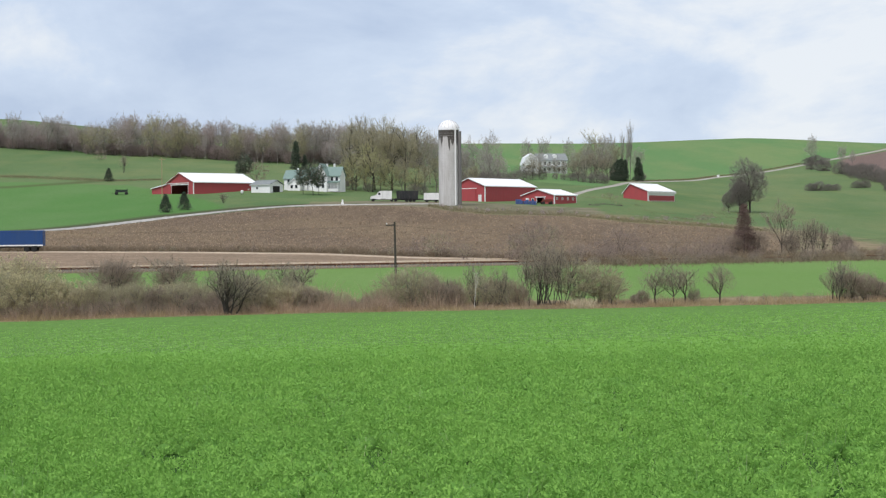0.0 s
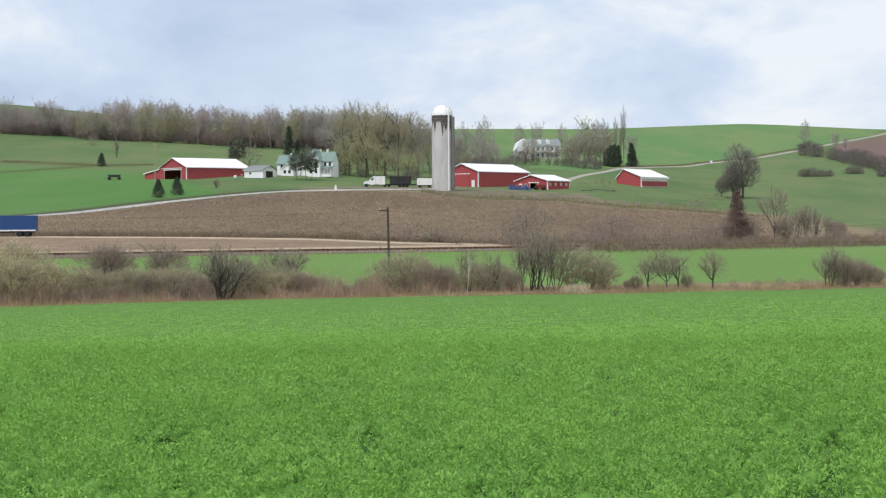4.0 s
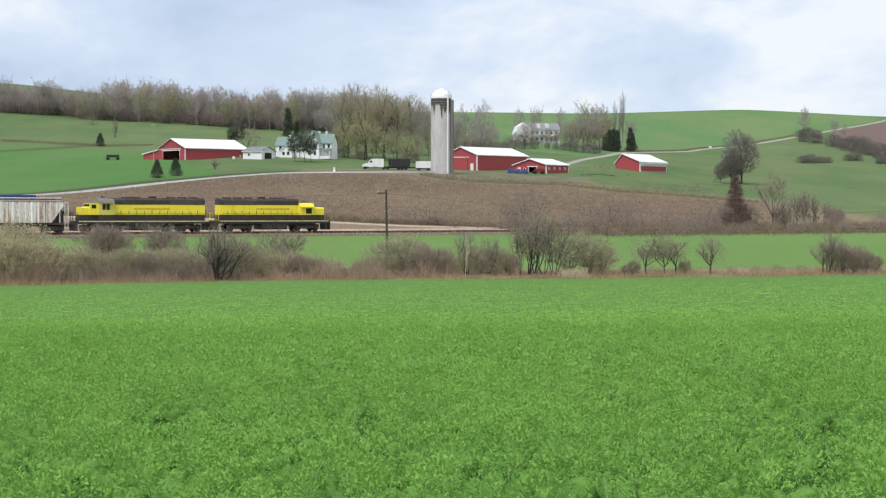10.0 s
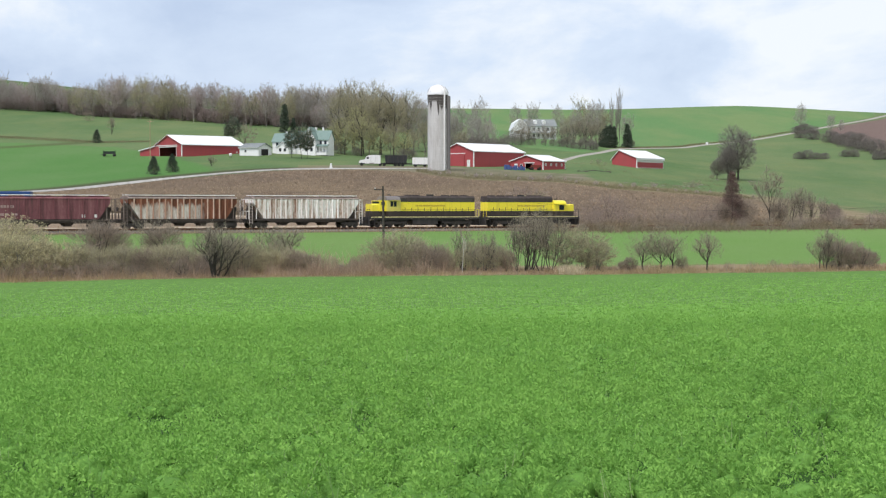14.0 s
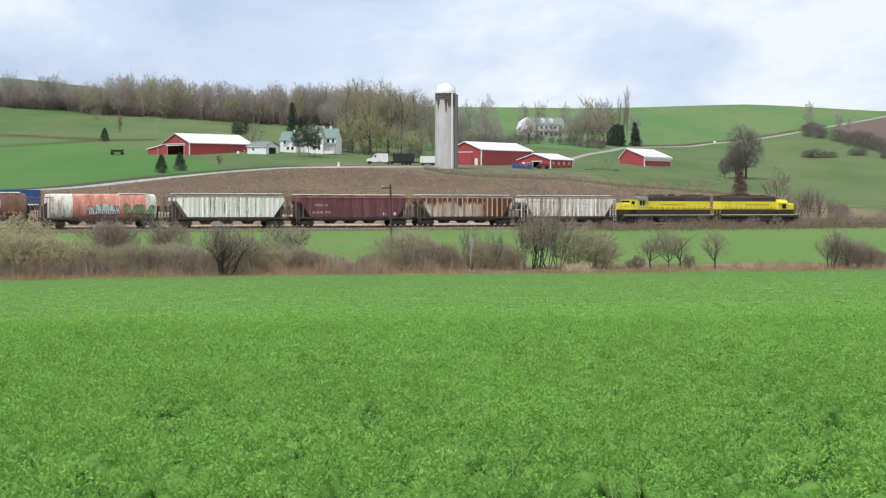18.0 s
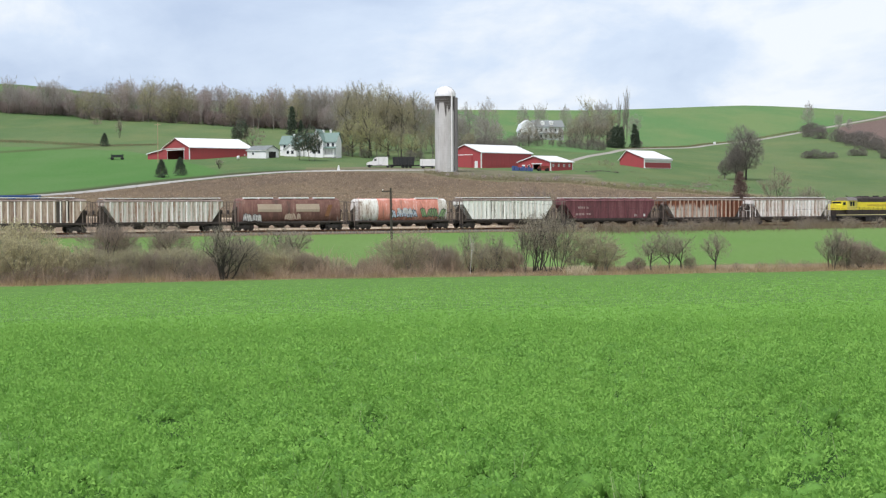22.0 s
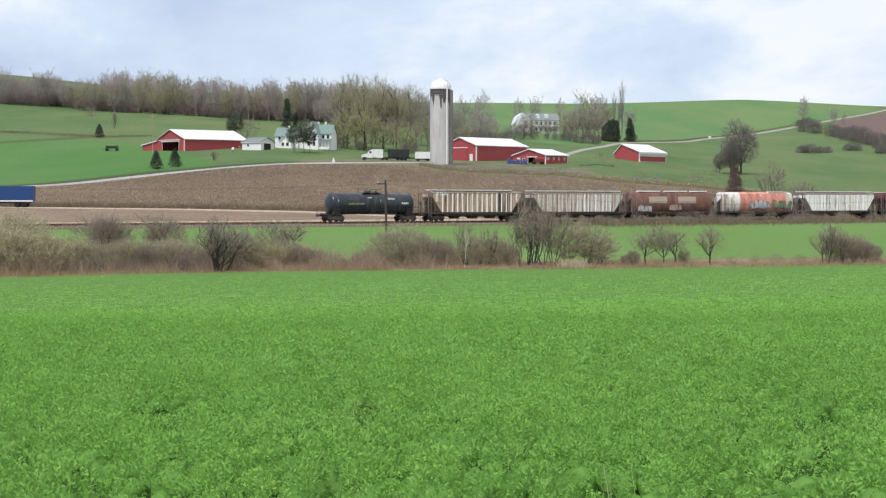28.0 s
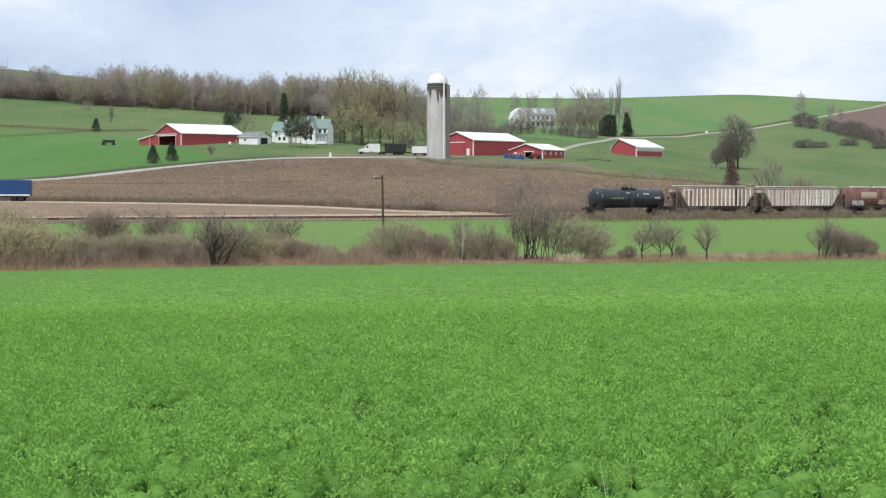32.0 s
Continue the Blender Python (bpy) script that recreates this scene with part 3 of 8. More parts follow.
# ---- the farm ----
HOOP = plain("weathered_hoop_steel", (0.48, 0.465, 0.44), 0.85)
CHUTE = painted("dark_chute_metal", (0.17, 0.165, 0.16), (0.25, 0.235, 0.22), 0.5, 0.3, 0.7)
PALE_METAL = painted("galvanised_grey", (0.42, 0.41, 0.40), (0.25, 0.22, 0.2), 0.5, 0.3, 0.6)


def put(x, y, turn=0.0, sink=0.0):
    return pose(x, y, ground_z(x, y) - sink, 0, 0, turn)


def gable_wall(s, x, y0, y1, eave0, eave1, ridge_y, peak, holes, t=0.15, low=-1.0):
    """A gable wall in the plane x with door holes (y0, y1, height)."""
    def top(y):
        if y <= ridge_y:
            return eave0 + (peak - eave0) * (y - y0) / (ridge_y - y0)
        return peak + (eave1 - peak) * (y - ridge_y) / (y1 - ridge_y)
    cuts = sorted({y0, y1, ridge_y, *[q for h in holes for q in h[:2]]})
    for a, b in zip(cuts, cuts[1:]):
        z0 = low
        for h in holes:
            if h[0] <= a and b <= h[1]:
                z0 = h[2]
        s.extrude([(a, z0), (b, z0), (b, top(b)), (a, top(a))], x, x + t)


def barn(name, m, L, W, eave, peak, label, ridge=None, eave2=None, holes=(), roof=None, wall=None, trim=None, category="barn", rake=None):
    """A gabled farm building. Local x runs along the front long wall (y = 0), the open gable is at x = 0."""
    roof, wall, trim = roof or ROOF_WHITE, wall or BARN_RED, trim or WHITE
    ridge = W / 2 if ridge is None else ridge
    eave2 = eave if eave2 is None else eave2
    ob = thing(name, m, label, category)
    g = Shape()
    gable_wall(g, 0, 0, W, eave, eave2, ridge, peak, holes)
    part("gable_wall", g, wall, ob)
    g = Shape()
    gable_wall(g, L - 0.15, 0, W, eave, eave2, ridge, peak, ())
    part("gable_wall", g, wall, ob)
    part("side_wall", Shape().box(0.15, L - 0.15, 0, 0.15, -1, eave), wall, ob)
    part("side_wall", Shape().box(0.15, L - 0.15, W - 0.15, W, -1, eave2), wall, ob)
    part("floor_slab", Shape().box(0.15, L - 0.15, 0.15, W - 0.15, -0.9, 0.05), DARK_IN, ob)
    o, t = 0.45, 0.14
    k0, k1 = (peak - eave) / ridge, (peak - eave2) / (W - ridge)
    part("roof_slope", Shape().extrude([(-o, eave - o * k0 + 0.02), (ridge, peak + 0.02), (ridge, peak + t), (-o, eave - o * k0 + t)], -o, L + o), roof, ob, "ribbed metal roof sheets")
    part("roof_slope", Shape().extrude([(ridge + 0.001, peak + 0.02), (W + o, eave2 - o * k1 + 0.02), (W + o, eave2 - o * k1 + t), (ridge + 0.001, peak + t)], -o, L + o), roof, ob)
    seam = Shape().extrude([(-o, eave - o * k0 + t), (ridge, peak + t), (ridge, peak + t + 0.05), (-o, eave - o * k0 + t + 0.05)], -0.03, 0.03).mesh("roof_seam", roof)
    n = int(L / 1.5)
    for i in range(n + 1):
        part("roof_seam", seam, roof, ob, at=(i * L / n, 0, 0))
    part("ridge_cap", Shape().extrude([(ridge - 0.25, peak + t - 0.25 * k0 + 0.05), (ridge, peak + t + 0.06), (ridge + 0.25, peak + t - 0.25 * k1 + 0.05)], -o, L + o), roof, ob)
    for x0, y0, h in ((-0.03, -0.03, eave), (L - 0.12, -0.03, eave)):
        part("corner_trim", Shape().box(x0, x0 + 0.28, y0, y0 + 0.03, -0.3, h), trim, ob)
    part("corner_trim", Shape().box(-0.03, 0, 0, 0.3, -0.3, eave), trim, ob)
    part("rake_board", Shape().extrude([(-o, eave - o * k0 - 0.14), (-o, eave - o * k0 + 0.02), (ridge, peak + 0.02), (ridge, peak - 0.12)], -o - 0.02, -o + 0.03), rake or trim, ob)
    part("rake_board", Shape().extrude([(ridge, peak - 0.12), (ridge, peak + 0.02), (W + o, eave2 - o * k1 + 0.02), (W + o, eave2 - o * k1 - 0.14)], -o - 0.02, -o + 0.03), rake or trim, ob)
    part("eave_board", Shape().box(-o, L + o, -o - 0.02, -o + 0.03, eave - o * k0 - 0.16, eave - o * k0 + 0.02), trim, ob)
    batten = Shape().box(-0.03, 0.03, -0.035, 0, -0.4, eave - 0.05).mesh("wall_rib", wall)
    for i in range(1, int(L / 0.9)):
        part("wall_rib", batten, wall, ob, at=(i * 0.9, 0, 0))
    for h in holes:
        part("door_header", Shape().box(-0.1, 0, h[0] - 0.5, h[1] + 0.5, h[2], h[2] + 0.3), trim, ob, "white sliding-door rail")
        for y in (h[0], h[1] - 0.16):
            part("door_post", Shape().box(-0.06, 0.0, y, y + 0.16, -0.2, h[2]), trim, ob)
    return ob


def panel(owner, name, side, a, b, z0, z1, mat, frame_mat=None, depth=0.06):
    """A door or window on the front long wall ("y") or the gable ("x")."""
    s = Shape().box(a, b, -depth, 0.0, z0, z1) if side == "y" else Shape().box(-depth, 0.0, a, b, z0, z1)
    p = part(name, s, mat, owner)
    if frame_mat:
        w = 0.12
        f = Shape()
        for q in ((a - w, a, z0 - w, z1 + w), (b, b + w, z0 - w, z1 + w), (a, b, z1, z1 + w), (a, b, z0 - w, z0)):
            if side == "y":
                f.box(q[0], q[1], -depth - 0.03, 0, q[2], q[3])
            else:
                f.box(-depth - 0.03, 0, q[0], q[1], q[2], q[3])
        part("frame", f, frame_mat, p)
    return p


def build_farm():
    # silo
    silo = thing("silo", put(0.49, 520, 0, 0.3), "tall weathered concrete stave silo with a white domed cap", "silo")
    part("silo_wall", Shape().lathe([(-1, 3.12), (23.3, 3.12), (23.3, 2.9), (-1, 2.9)], "z", (0, 0, 0), 48), CONCRETE, silo, "grey concrete staves with dark runs", True)
    hoop = Shape().lathe([(-0.025, 3.11), (-0.02, 3.14), (0.02, 3.14), (0.025, 3.11)], "z", (0, 0, 0), 48).mesh("hoop", HOOP, True)
    for i in range(30):
        part("hoop", hoop, HOOP, silo, at=(0, 0, 0.4 + i * 0.78))
    part("dome", Shape().lathe([(23.2, 3.32), (23.3, 3.34), (23.9, 3.3), (24.9, 2.85), (25.7, 2.1), (26.2, 1.2), (26.4, 0.3)], "z", (0, 0, 0), 32), ROOF_WHITE, silo, "white metal dome", True)
    for i in range(16):
        q = 2 * math.pi * i / 16
        s = Shape()
        pr = [(23.9, 3.32), (24.9, 2.87), (25.7, 2.12), (26.2, 1.22)]
        for (h0, r0), (h1, r1) in zip(pr, pr[1:]):
            s.tube((r0 * math.cos(q), r0 * math.sin(q), h0), (r1 * math.cos(q), r1 * math.sin(q), h1), 0.035, k=5)
        part("dome_rib", s, STEEL, silo)
    a = radians(-48)
    cx, cy = 3.3 * math.cos(a), 3.3 * math.sin(a)
    part("filler_pipe", Shape().tube((cx * 0.92, cy * 1.02, 0.2), (cx * 0.92, cy * 1.02, 24.6), 0.27, k=10), WHITE, silo, "white filler pipe", True)
    part("unloading_chute", Shape().lathe([(0.5, 0.62), (22.8, 0.62), (22.9, 0.3)], "z", (3.45 * math.cos(radians(-20)), 3.45 * math.sin(radians(-20)), 0), 14), CHUTE, silo, "dark grey unloading chute", True)
    # left barn with its lean-to
    b = barn("barn", put(-92.1, 615, 42), 27.7, 17.6, 4.5, 7.9, "red metal barn with a white roof, lean-to and open doorway", 9.0, 4.4, [(3.4, 14.6, 3.5)], rake=BARN_RED)
    part("rail_board", Shape().box(-0.14, -0.1, 2.8, 17.2, 4.05, 4.3), WHITE, b, "long white door rail")
    part("lean_to_wall", Shape().extrude([(17.6, -1), (28.0, -1), (28.0, 2.6), (17.6, 3.95)], 0.02, 0.17), BARN_RED, b)
    part("lean_to_wall", Shape().extrude([(17.6, -1), (28.0, -1), (28.0, 2.6), (17.6, 3.95)], 20.0, 20.15), BARN_RED, b)
    part("lean_to_wall", Shape().box(0.17, 20.0, 27.85, 28.0, -1, 2.6), BARN_RED, b)
    part("lean_to_roof", Shape().extrude([(17.6, 3.97), (28.4, 2.57), (28.4, 2.7), (17.6, 4.12)], -0.4, 20.4), ROOF_WHITE, b, "low white lean-to roof")
    part("lean_to_fascia", Shape().extrude([(17.3, 3.8), (28.4, 2.37), (28.4, 2.6), (17.3, 4.05)], -0.46, -0.4), WHITE, b)
    panel(b, "side_door", "y", 25.6, 27.0, -0.2, 2.3, WHITE)
    panel(b, "window", "y", 24.0, 24.6, 1.7, 2.2, WHITE)
    # main barn by the silo
    b = barn("barn", put(12.6, 567, 50), 27.9, 14.2, 5.4, 8.0, "red metal barn with a white roof beside the silo", None, None, [(4.2, 13.9, 4.4)])
    part("sliding_door", Shape().box(-0.2, -0.12, 4.0, 10.4, 0.05, 4.45), BARN_RED, b, "red sliding door partly closed")
    panel(b, "side_door", "x", 1.6, 2.9, -0.2, 2.4, WHITE, None)
    b = barn("barn", put(35.3, 560, 50), 12.3, 13.5, 3.1, 5.0, "small red barn with white trim and an open doorway", None, None, [(4.0, 7.4, 2.3)])
    for i in range(4):
        panel(b, "window", "y", 1.1 + i * 3.0, 1.7 + i * 3.0, 1.5, 2.15, PALE_METAL, WHITE)
    panel(b, "side_door", "x", 10.6, 11.9, -0.2, 2.2, WHITE)
    panel(b, "window", "x", 8.6, 9.4, 1.3, 2.0, GLASS, WHITE)
    b = barn("barn", put(72.3, 611, 55), 20.3, 10.2, 3.7, 6.5, "red pole barn with a white roof on the slope", 7.3, 3.4, ())
    part("white_band", Shape().box(0.3, 20.0, -0.06, 0, 2.1, 3.3), WHITE, b, "white board band")
    part("eave_fascia", Shape().box(-0.4, 20.7, -0.56, -0.5, 2.9, 3.35), WHITE, b)
    for i in range(12):
        part("foundation_post", Shape().box(0.2 + i * 1.75, 0.65 + i * 1.75, -0.25, -0.04, -0.8, 0.3), WHITE, b)
    # garage and house
    b = barn("garage", pose(-71.6, 619, ground_z(-71.6, 619), 0, 0, -28) , 8.1, 8.7, 2.9, 4.4, "white garage with a grey-green roof and dark door", None, None, (), GREY_ROOF, HOUSE_WHITE, WHITE, "garage")
    part("garage_door", Shape().box(8.1, 8.16, 2.0, 6.4, 0, 2.3), DARK_IN, b, "dark overhead door")
    panel(b, "window", "y", 2.2, 3.0, 1.2, 2.0, GLASS, WHITE)
    h = thing("farmhouse", put(-61.8, 631, -14), "white two-storey farmhouse with green roofs and a front porch", "house")

    def block(x0, x1, y0, y1, eave, peak, axis, tag):
        w = part("wall", Shape().box(x0, x1, y0, y1, -1, eave), HOUSE_WHITE, h)
        if axis == "x":
            m_ = (y0 + y1) / 2
            part("gable", Shape().extrude([(y0, eave), (y1, eave), (m_, peak)], x0 + 0.02, x1 - 0.02), HOUSE_WHITE, h)
            o = 0.4
            k = (peak - eave) / (m_ - y0)
            for q in (-1, 1):
                pts = [(m_, peak), (m_, peak + 0.16), (m_ + q * (m_ - y0 + o), eave - o * k + 0.16), (m_ + q * (m_ - y0 + o), eave - o * k)]
                part("roof", Shape().extrude(pts, x0 - o, x1 + o), GREEN_ROOF, h, "green metal roof")
        else:
            m_ = (x0 + x1) / 2
            part("gable", Shape().extrude([(x0, eave), (x1, eave), (m_, peak)], y0 + 0.02, y1 - 0.02, "y"), HOUSE_WHITE, h)
            o = 0.4
            k = (peak - eave) / (m_ - x0)
            for q in (-1, 1):
                pts = [(m_, peak), (m_, peak + 0.16), (m_ + q * (m_ - x0 + o), eave - o * k + 0.16), (m_ + q * (m_ - x0 + o), eave - o * k)]
                part("roof", Shape().extrude(pts, y0 - o, y1 + o, "y"), GREEN_ROOF, h, "green metal roof")
                part("rake_board", Shape().extrude([(m_, peak - 0.05), (m_, peak - 0.3), (m_ + q * (m_ - x0 + o), eave - o * k - 0.3), (m_ + q * (m_ - x0 + o), eave - o * k - 0.05)], y0 - o - 0.03, y0 - o + 0.02, "y"), WHITE, h)
        return w

    def windows(x0, x1, n, y, z0, z1, w=0.9):
        for i in range(n):
            c = x0 + (x1 - x0) * (i + 0.5) / n
            p = part("window", Shape().box(c - w / 2, c + w / 2, y - 0.05, y, z0, z1), GLASS, h)
            part("window_frame", Shape().box(c - w / 2 - 0.1, c - w / 2, y - 0.08, y, z0 - 0.1, z1 + 0.1).box(c + w / 2, c + w / 2 + 0.1, y - 0.08, y, z0 - 0.1, z1 + 0.1)
                 .box(c - w / 2, c + w / 2, y - 0.08, y, z1, z1 + 0.1).box(c - w / 2, c + w / 2, y - 0.08, y, z0 - 0.12, z0), WHITE, p)

    block(0, 9.0, 3.0, 10, 4.6, 7.6, "x", "wing")
    windows(0.5, 8.5, 3, 3.0, 2.9, 4.2)
    block(2.6, 7.4, 0.0, 3.2, 2.6, 4.6, "y", "ell")
    windows(3.2, 6.8, 2, 0.0, 0.8, 2.0)
    block(12.4, 17.4, 1.0, 9.0, 5.6, 9.7, "y", "front gable")
    windows(12.8, 17.0, 2, 1.0, 3.4, 4.8)
    windows(12.8, 17.0, 2, 1.0, 0.8, 2.2)
    block(9.0, 21.5, 4.0, 11.0, 5.4, 8.6, "x", "main")
    windows(17.6, 21.3, 2, 4.0, 3.4, 4.8)
    part("porch_floor", Shape().box(17.4, 21.5, 1.6, 4.0, -0.6, 0.4), HOUSE_WHITE, h)
    part("porch_roof", Shape().extrude([(1.3, 2.7), (1.3, 2.85), (4.0, 3.5), (4.0, 3.3)], 17.4, 21.9), GREEN_ROOF, h)
    part("porch_beam", Shape().box(17.4, 21.5, 1.55, 1.75, 2.4, 2.72), WHITE, h)
    for x in (17.5, 18.7, 19.9, 21.2):
        part("porch_post", Shape().box(x, x + 0.22, 1.55, 1.77, 0.4, 2.45), WHITE, h)
    for x, y in ((4.0, 6.5), (18.0, 7.5), (15.0, 8.0)):
        part("chimney", Shape().box(x, x + 0.6, y, y + 0.6, 6, 9.9 if x > 5 else 8.4), WHITE, h)
    # the house on the hill behind
    f = thing("hill_house", put(45.2, 850, 12), "white two-storey house with grey roof on the hillside", "house")
    part("wall", Shape().box(0, 15.5, 0, 9, -2, 6.4), HOUSE_WHITE, f)
    part("gable", Shape().extrude([(0, 6.4), (9, 6.4), (4.5, 9.6)], 0.02, 15.48), HOUSE_WHITE, f)
    for q in (-1, 1):
        part("roof", Shape().extrude([(4.5, 9.6), (4.5, 9.8), (4.5 + q * 5, 6.2), (4.5 + q * 5, 6.0)], -0.4, 15.9), GREY_ROOF, f, "grey roof")
    for i in range(6):
        for z in (0.9, 3.9):
            p = part("window", Shape().box(1.0 + i * 2.4, 2.0 + i * 2.4, -0.05, 0, z, z + 1.5), GLASS, f)
            part("window_frame", Shape().box(0.85 + i * 2.4, 2.15 + i * 2.4, -0.03, 0.0, z - 0.15, z + 1.65), WHITE, p)
    for x in (4.0, 8.5):
        part("dormer", Shape().box(x, x + 1.8, 1.0, 4.0, 6.8, 8.6).extrude([(x - 0.2, 8.6), (x + 2.0, 8.6), (x + 0.9, 9.4)], 0.9, 4.2, "y"), HOUSE_WHITE, f)
    part("porch_roof", Shape().extrude([(-2.2, 2.6), (0, 3.3), (0, 3.45), (-2.2, 2.75)], 1, 15), GREY_ROOF, f)
    for i in range(6):
        part("porch_post", Shape().box(1.2 + i * 2.6, 1.4 + i * 2.6, -2.1, -1.9, -0.8, 2.65), WHITE, f)
    g = thing("hill_barn", put(38.0, 838, 8), "white gambrel-roofed barn beside the hill house", "barn")
    part("wall", Shape().extrude([(0, -2), (0, 4.5), (1.0, 7.6), (3.7, 9.4), (6.4, 7.6), (7.4, 4.5), (7.4, -2)], 0, 10, "y"), HOUSE_WHITE, g)
    part("roof", Shape().extrude([(-0.3, 4.2), (0.9, 7.75), (3.7, 9.6), (6.5, 7.75), (7.7, 4.2), (7.9, 4.2), (6.6, 7.9), (3.7, 9.8), (0.8, 7.9), (-0.5, 4.2)], 0.3, 10.3, "y"), ROOF_WHITE, g)
    for x in (1.6, 4.6):
        part("window", Shape().box(x, x + 1.1, -0.05, 0, 2.2, 3.8), GLASS, g)


build_farm()
TRAILER_BLUE = painted("blue_trailer_paint", (0.022, 0.07, 0.21), (0.04, 0.08, 0.17), 0.3, 0.2, 0.45)


def build_vehicles():
    # parked blue box trailer beyond the railway
    z = ground_z(-79, 309)
    t = thing("box_trailer", pose(-71.7, 300.0, ground_z(-76, 300), 0, 0, 3), "parked blue box trailer with a pale lower rail", "trailer")
    part("box", Shape().slab(-13.6, 0, 0, 2.55, 1.15, 3.85, 0.05), TRAILER_BLUE, t, "blue panelled body")
    part("lower_rail", Shape().box(-13.6, 0, -0.03, 0.0, 1.08, 1.32), WHITE, t, "pale lower rail")
    part("chassis", Shape().box(-13.2, -0.4, 0.7, 1.85, 0.8, 1.15), BLACK, t)
    seam = Shape().box(-0.02, 0.02, -0.02, 0, 1.35, 3.8).mesh("panel_seam", TRAILER_BLUE)
    for i in range(11):
        part("panel_seam", seam, TRAILER_BLUE, t, at=(-13.3 + i * 1.29, 0, 0))
    part("panel_post", Shape().box(-7.85, -7.75, -0.03, 0, 1.35, 3.8), LETTER_W, t)
    lab = Shape().box(-11.7, -10.2, -0.03, 0, 2.3, 3.5)
    lab.box(-10.0, -9.1, -0.03, 0, 2.5, 3.2)
    part("faded_emblem", lab, LETTER_W, t, "faded pale emblem")
    tyre = Shape().lathe([(-0.13, 0.2), (-0.13, 0.45), (-0.1, 0.52), (0.1, 0.52), (0.13, 0.45), (0.13, 0.2)], "y", (0, 0, 0), 18).mesh("tyre", RUBBER, True)
    for x in (-1.6, -2.9, -11.2):
        for y in (0.2, 2.35):
            w = part("tyre", tyre, RUBBER, t, at=(x, y, 0.52))
    # white tractor, dark trailer, small white trailer by the silo
    v = thing("semi_truck", put(-25.2, 555, 4, 0.05), "white conventional semi truck with sleeper parked in the yard", "truck")
    part("hood", Shape().extrude([(0, 0.9), (0, 1.5), (0.5, 1.85), (1.9, 2.1), (1.9, 0.9)], 0.3, 2.2, "y"), WHITE, v)
    part("cab", Shape().extrude([(1.9, 0.7), (1.9, 2.1), (2.5, 3.1), (3.4, 3.5), (7.0, 3.5), (7.0, 0.7)], 0.05, 2.45, "y"), WHITE, v, "white sleeper cab")
    part("side_window", Shape().box(2.5, 3.2, 0.02, 0.06, 2.2, 2.9), GLASS, v)
    part("chassis", Shape().box(0.4, 9.4, 0.7, 1.8, 0.55, 0.95), BLACK, v)
    part("fuel_tank", Shape().tube((3.3, 0.25, 0.75), (5.0, 0.25, 0.75), 0.32), STEEL, v)
    part("bumper", Shape().box(-0.2, 0.1, 0.2, 2.3, 0.4, 0.8), STEEL, v)
    for x in (0.9, 7.0, 8.3):
        for y in (0.25, 2.25):
            part("tyre", tyre, RUBBER, v, at=(x, y, 0.5))
    d = thing("dark_trailer", put(-16.5, 555.3, 4, 0.05), "dark open-top bulk trailer behind the truck", "trailer")
    part("tub", Shape().extrude([(0, 1.0), (-0.2, 3.6), (7.0, 3.6), (6.8, 1.0)], 0, 2.5, "y"), DARK_TRAIL, d)
    for i in range(9):
        part("tub_rib", Shape().box(i * 0.82, i * 0.82 + 0.1, -0.08, 0, 1.0, 3.55), BLACK, d)
    part("chassis", Shape().box(0.2, 9.0, 0.7, 1.8, 0.6, 1.0), BLACK, d)
    for x in (3.2, 4.4, 5.6):
        for y in (0.2, 2.3):
            part("tyre", tyre, RUBBER, d, at=(x, y, 0.5))
    k = thing("farm_wagon", put(-7.7, 553, 2, 0.02), "small white box wagon beside the silo", "trailer")
    part("box", Shape().slab(0, 5.0, 0, 2.2, 0.8, 3.0, 0.05), WHITE, k)
    part("chassis", Shape().box(0.2, 4.8, 0.6, 1.6, 0.5, 0.8), BLACK, k)
    for x in (1.0, 4.0):
        for y in (0.2, 2.0):
            part("tyre", tyre, RUBBER, k, at=(x, y, 0.5))
    # dark hay wagon in the left field
    n = thing("hay_wagon", put(-121.2, 618, 4), "dark green farm wagon standing in the field", "wagon")
    part("bed", Shape().box(0, 4.4, 0, 2.2, 0.95, 1.15), BLACK, n)
    for s in (0, 2.14):
        part("rack", Shape().box(0.2, 4.2, s, s + 0.06, 1.15, 1.9).box(0, 0.1, s, s + 0.06, 1.15, 2.3).box(4.3, 4.4, s, s + 0.06, 1.15, 2.3), WAGON_GREEN, n)
    part("load", Shape().slab(0.4, 4.0, 0.15, 2.05, 1.15, 1.75, 0.1), WAGON_GREEN, n)
    part("drawbar", Shape().tube((-1.3, 1.1, 0.5), (0.2, 1.1, 0.95), 0.06), IRON, n)
    for x in (0.4, 4.0):
        for y in (0.1, 2.1):
            part("tyre", tyre, RUBBER, n, at=(x, y, 0.5))
    # red wagon and blue drums in the yard
    r = thing("hay_wagon", put(31.0, 556, 10), "old dark red wagon by the small barn", "wagon")
    part("bed", Shape().box(0, 3.6, 0, 2, 0.7, 1.0).box(0, 3.6, 0, 0.1, 1.0, 1.7), RUST_RED, r)
    for x in (0.5, 3.1):
        for y in (0.0, 2.0):
            part("tyre", tyre, RUBBER, r, at=(x, y, 0.5))
    drum = Shape().lathe([(0, 0.27), (0.02, 0.3), (0.3, 0.29), (0.32, 0.305), (0.6, 0.29), (0.88, 0.3), (0.9, 0.26), (0.9, 0.02)], "z", (0, 0, 0), 16).mesh("drum", DRUM_BLUE, True)
    rng = random.Random(5)
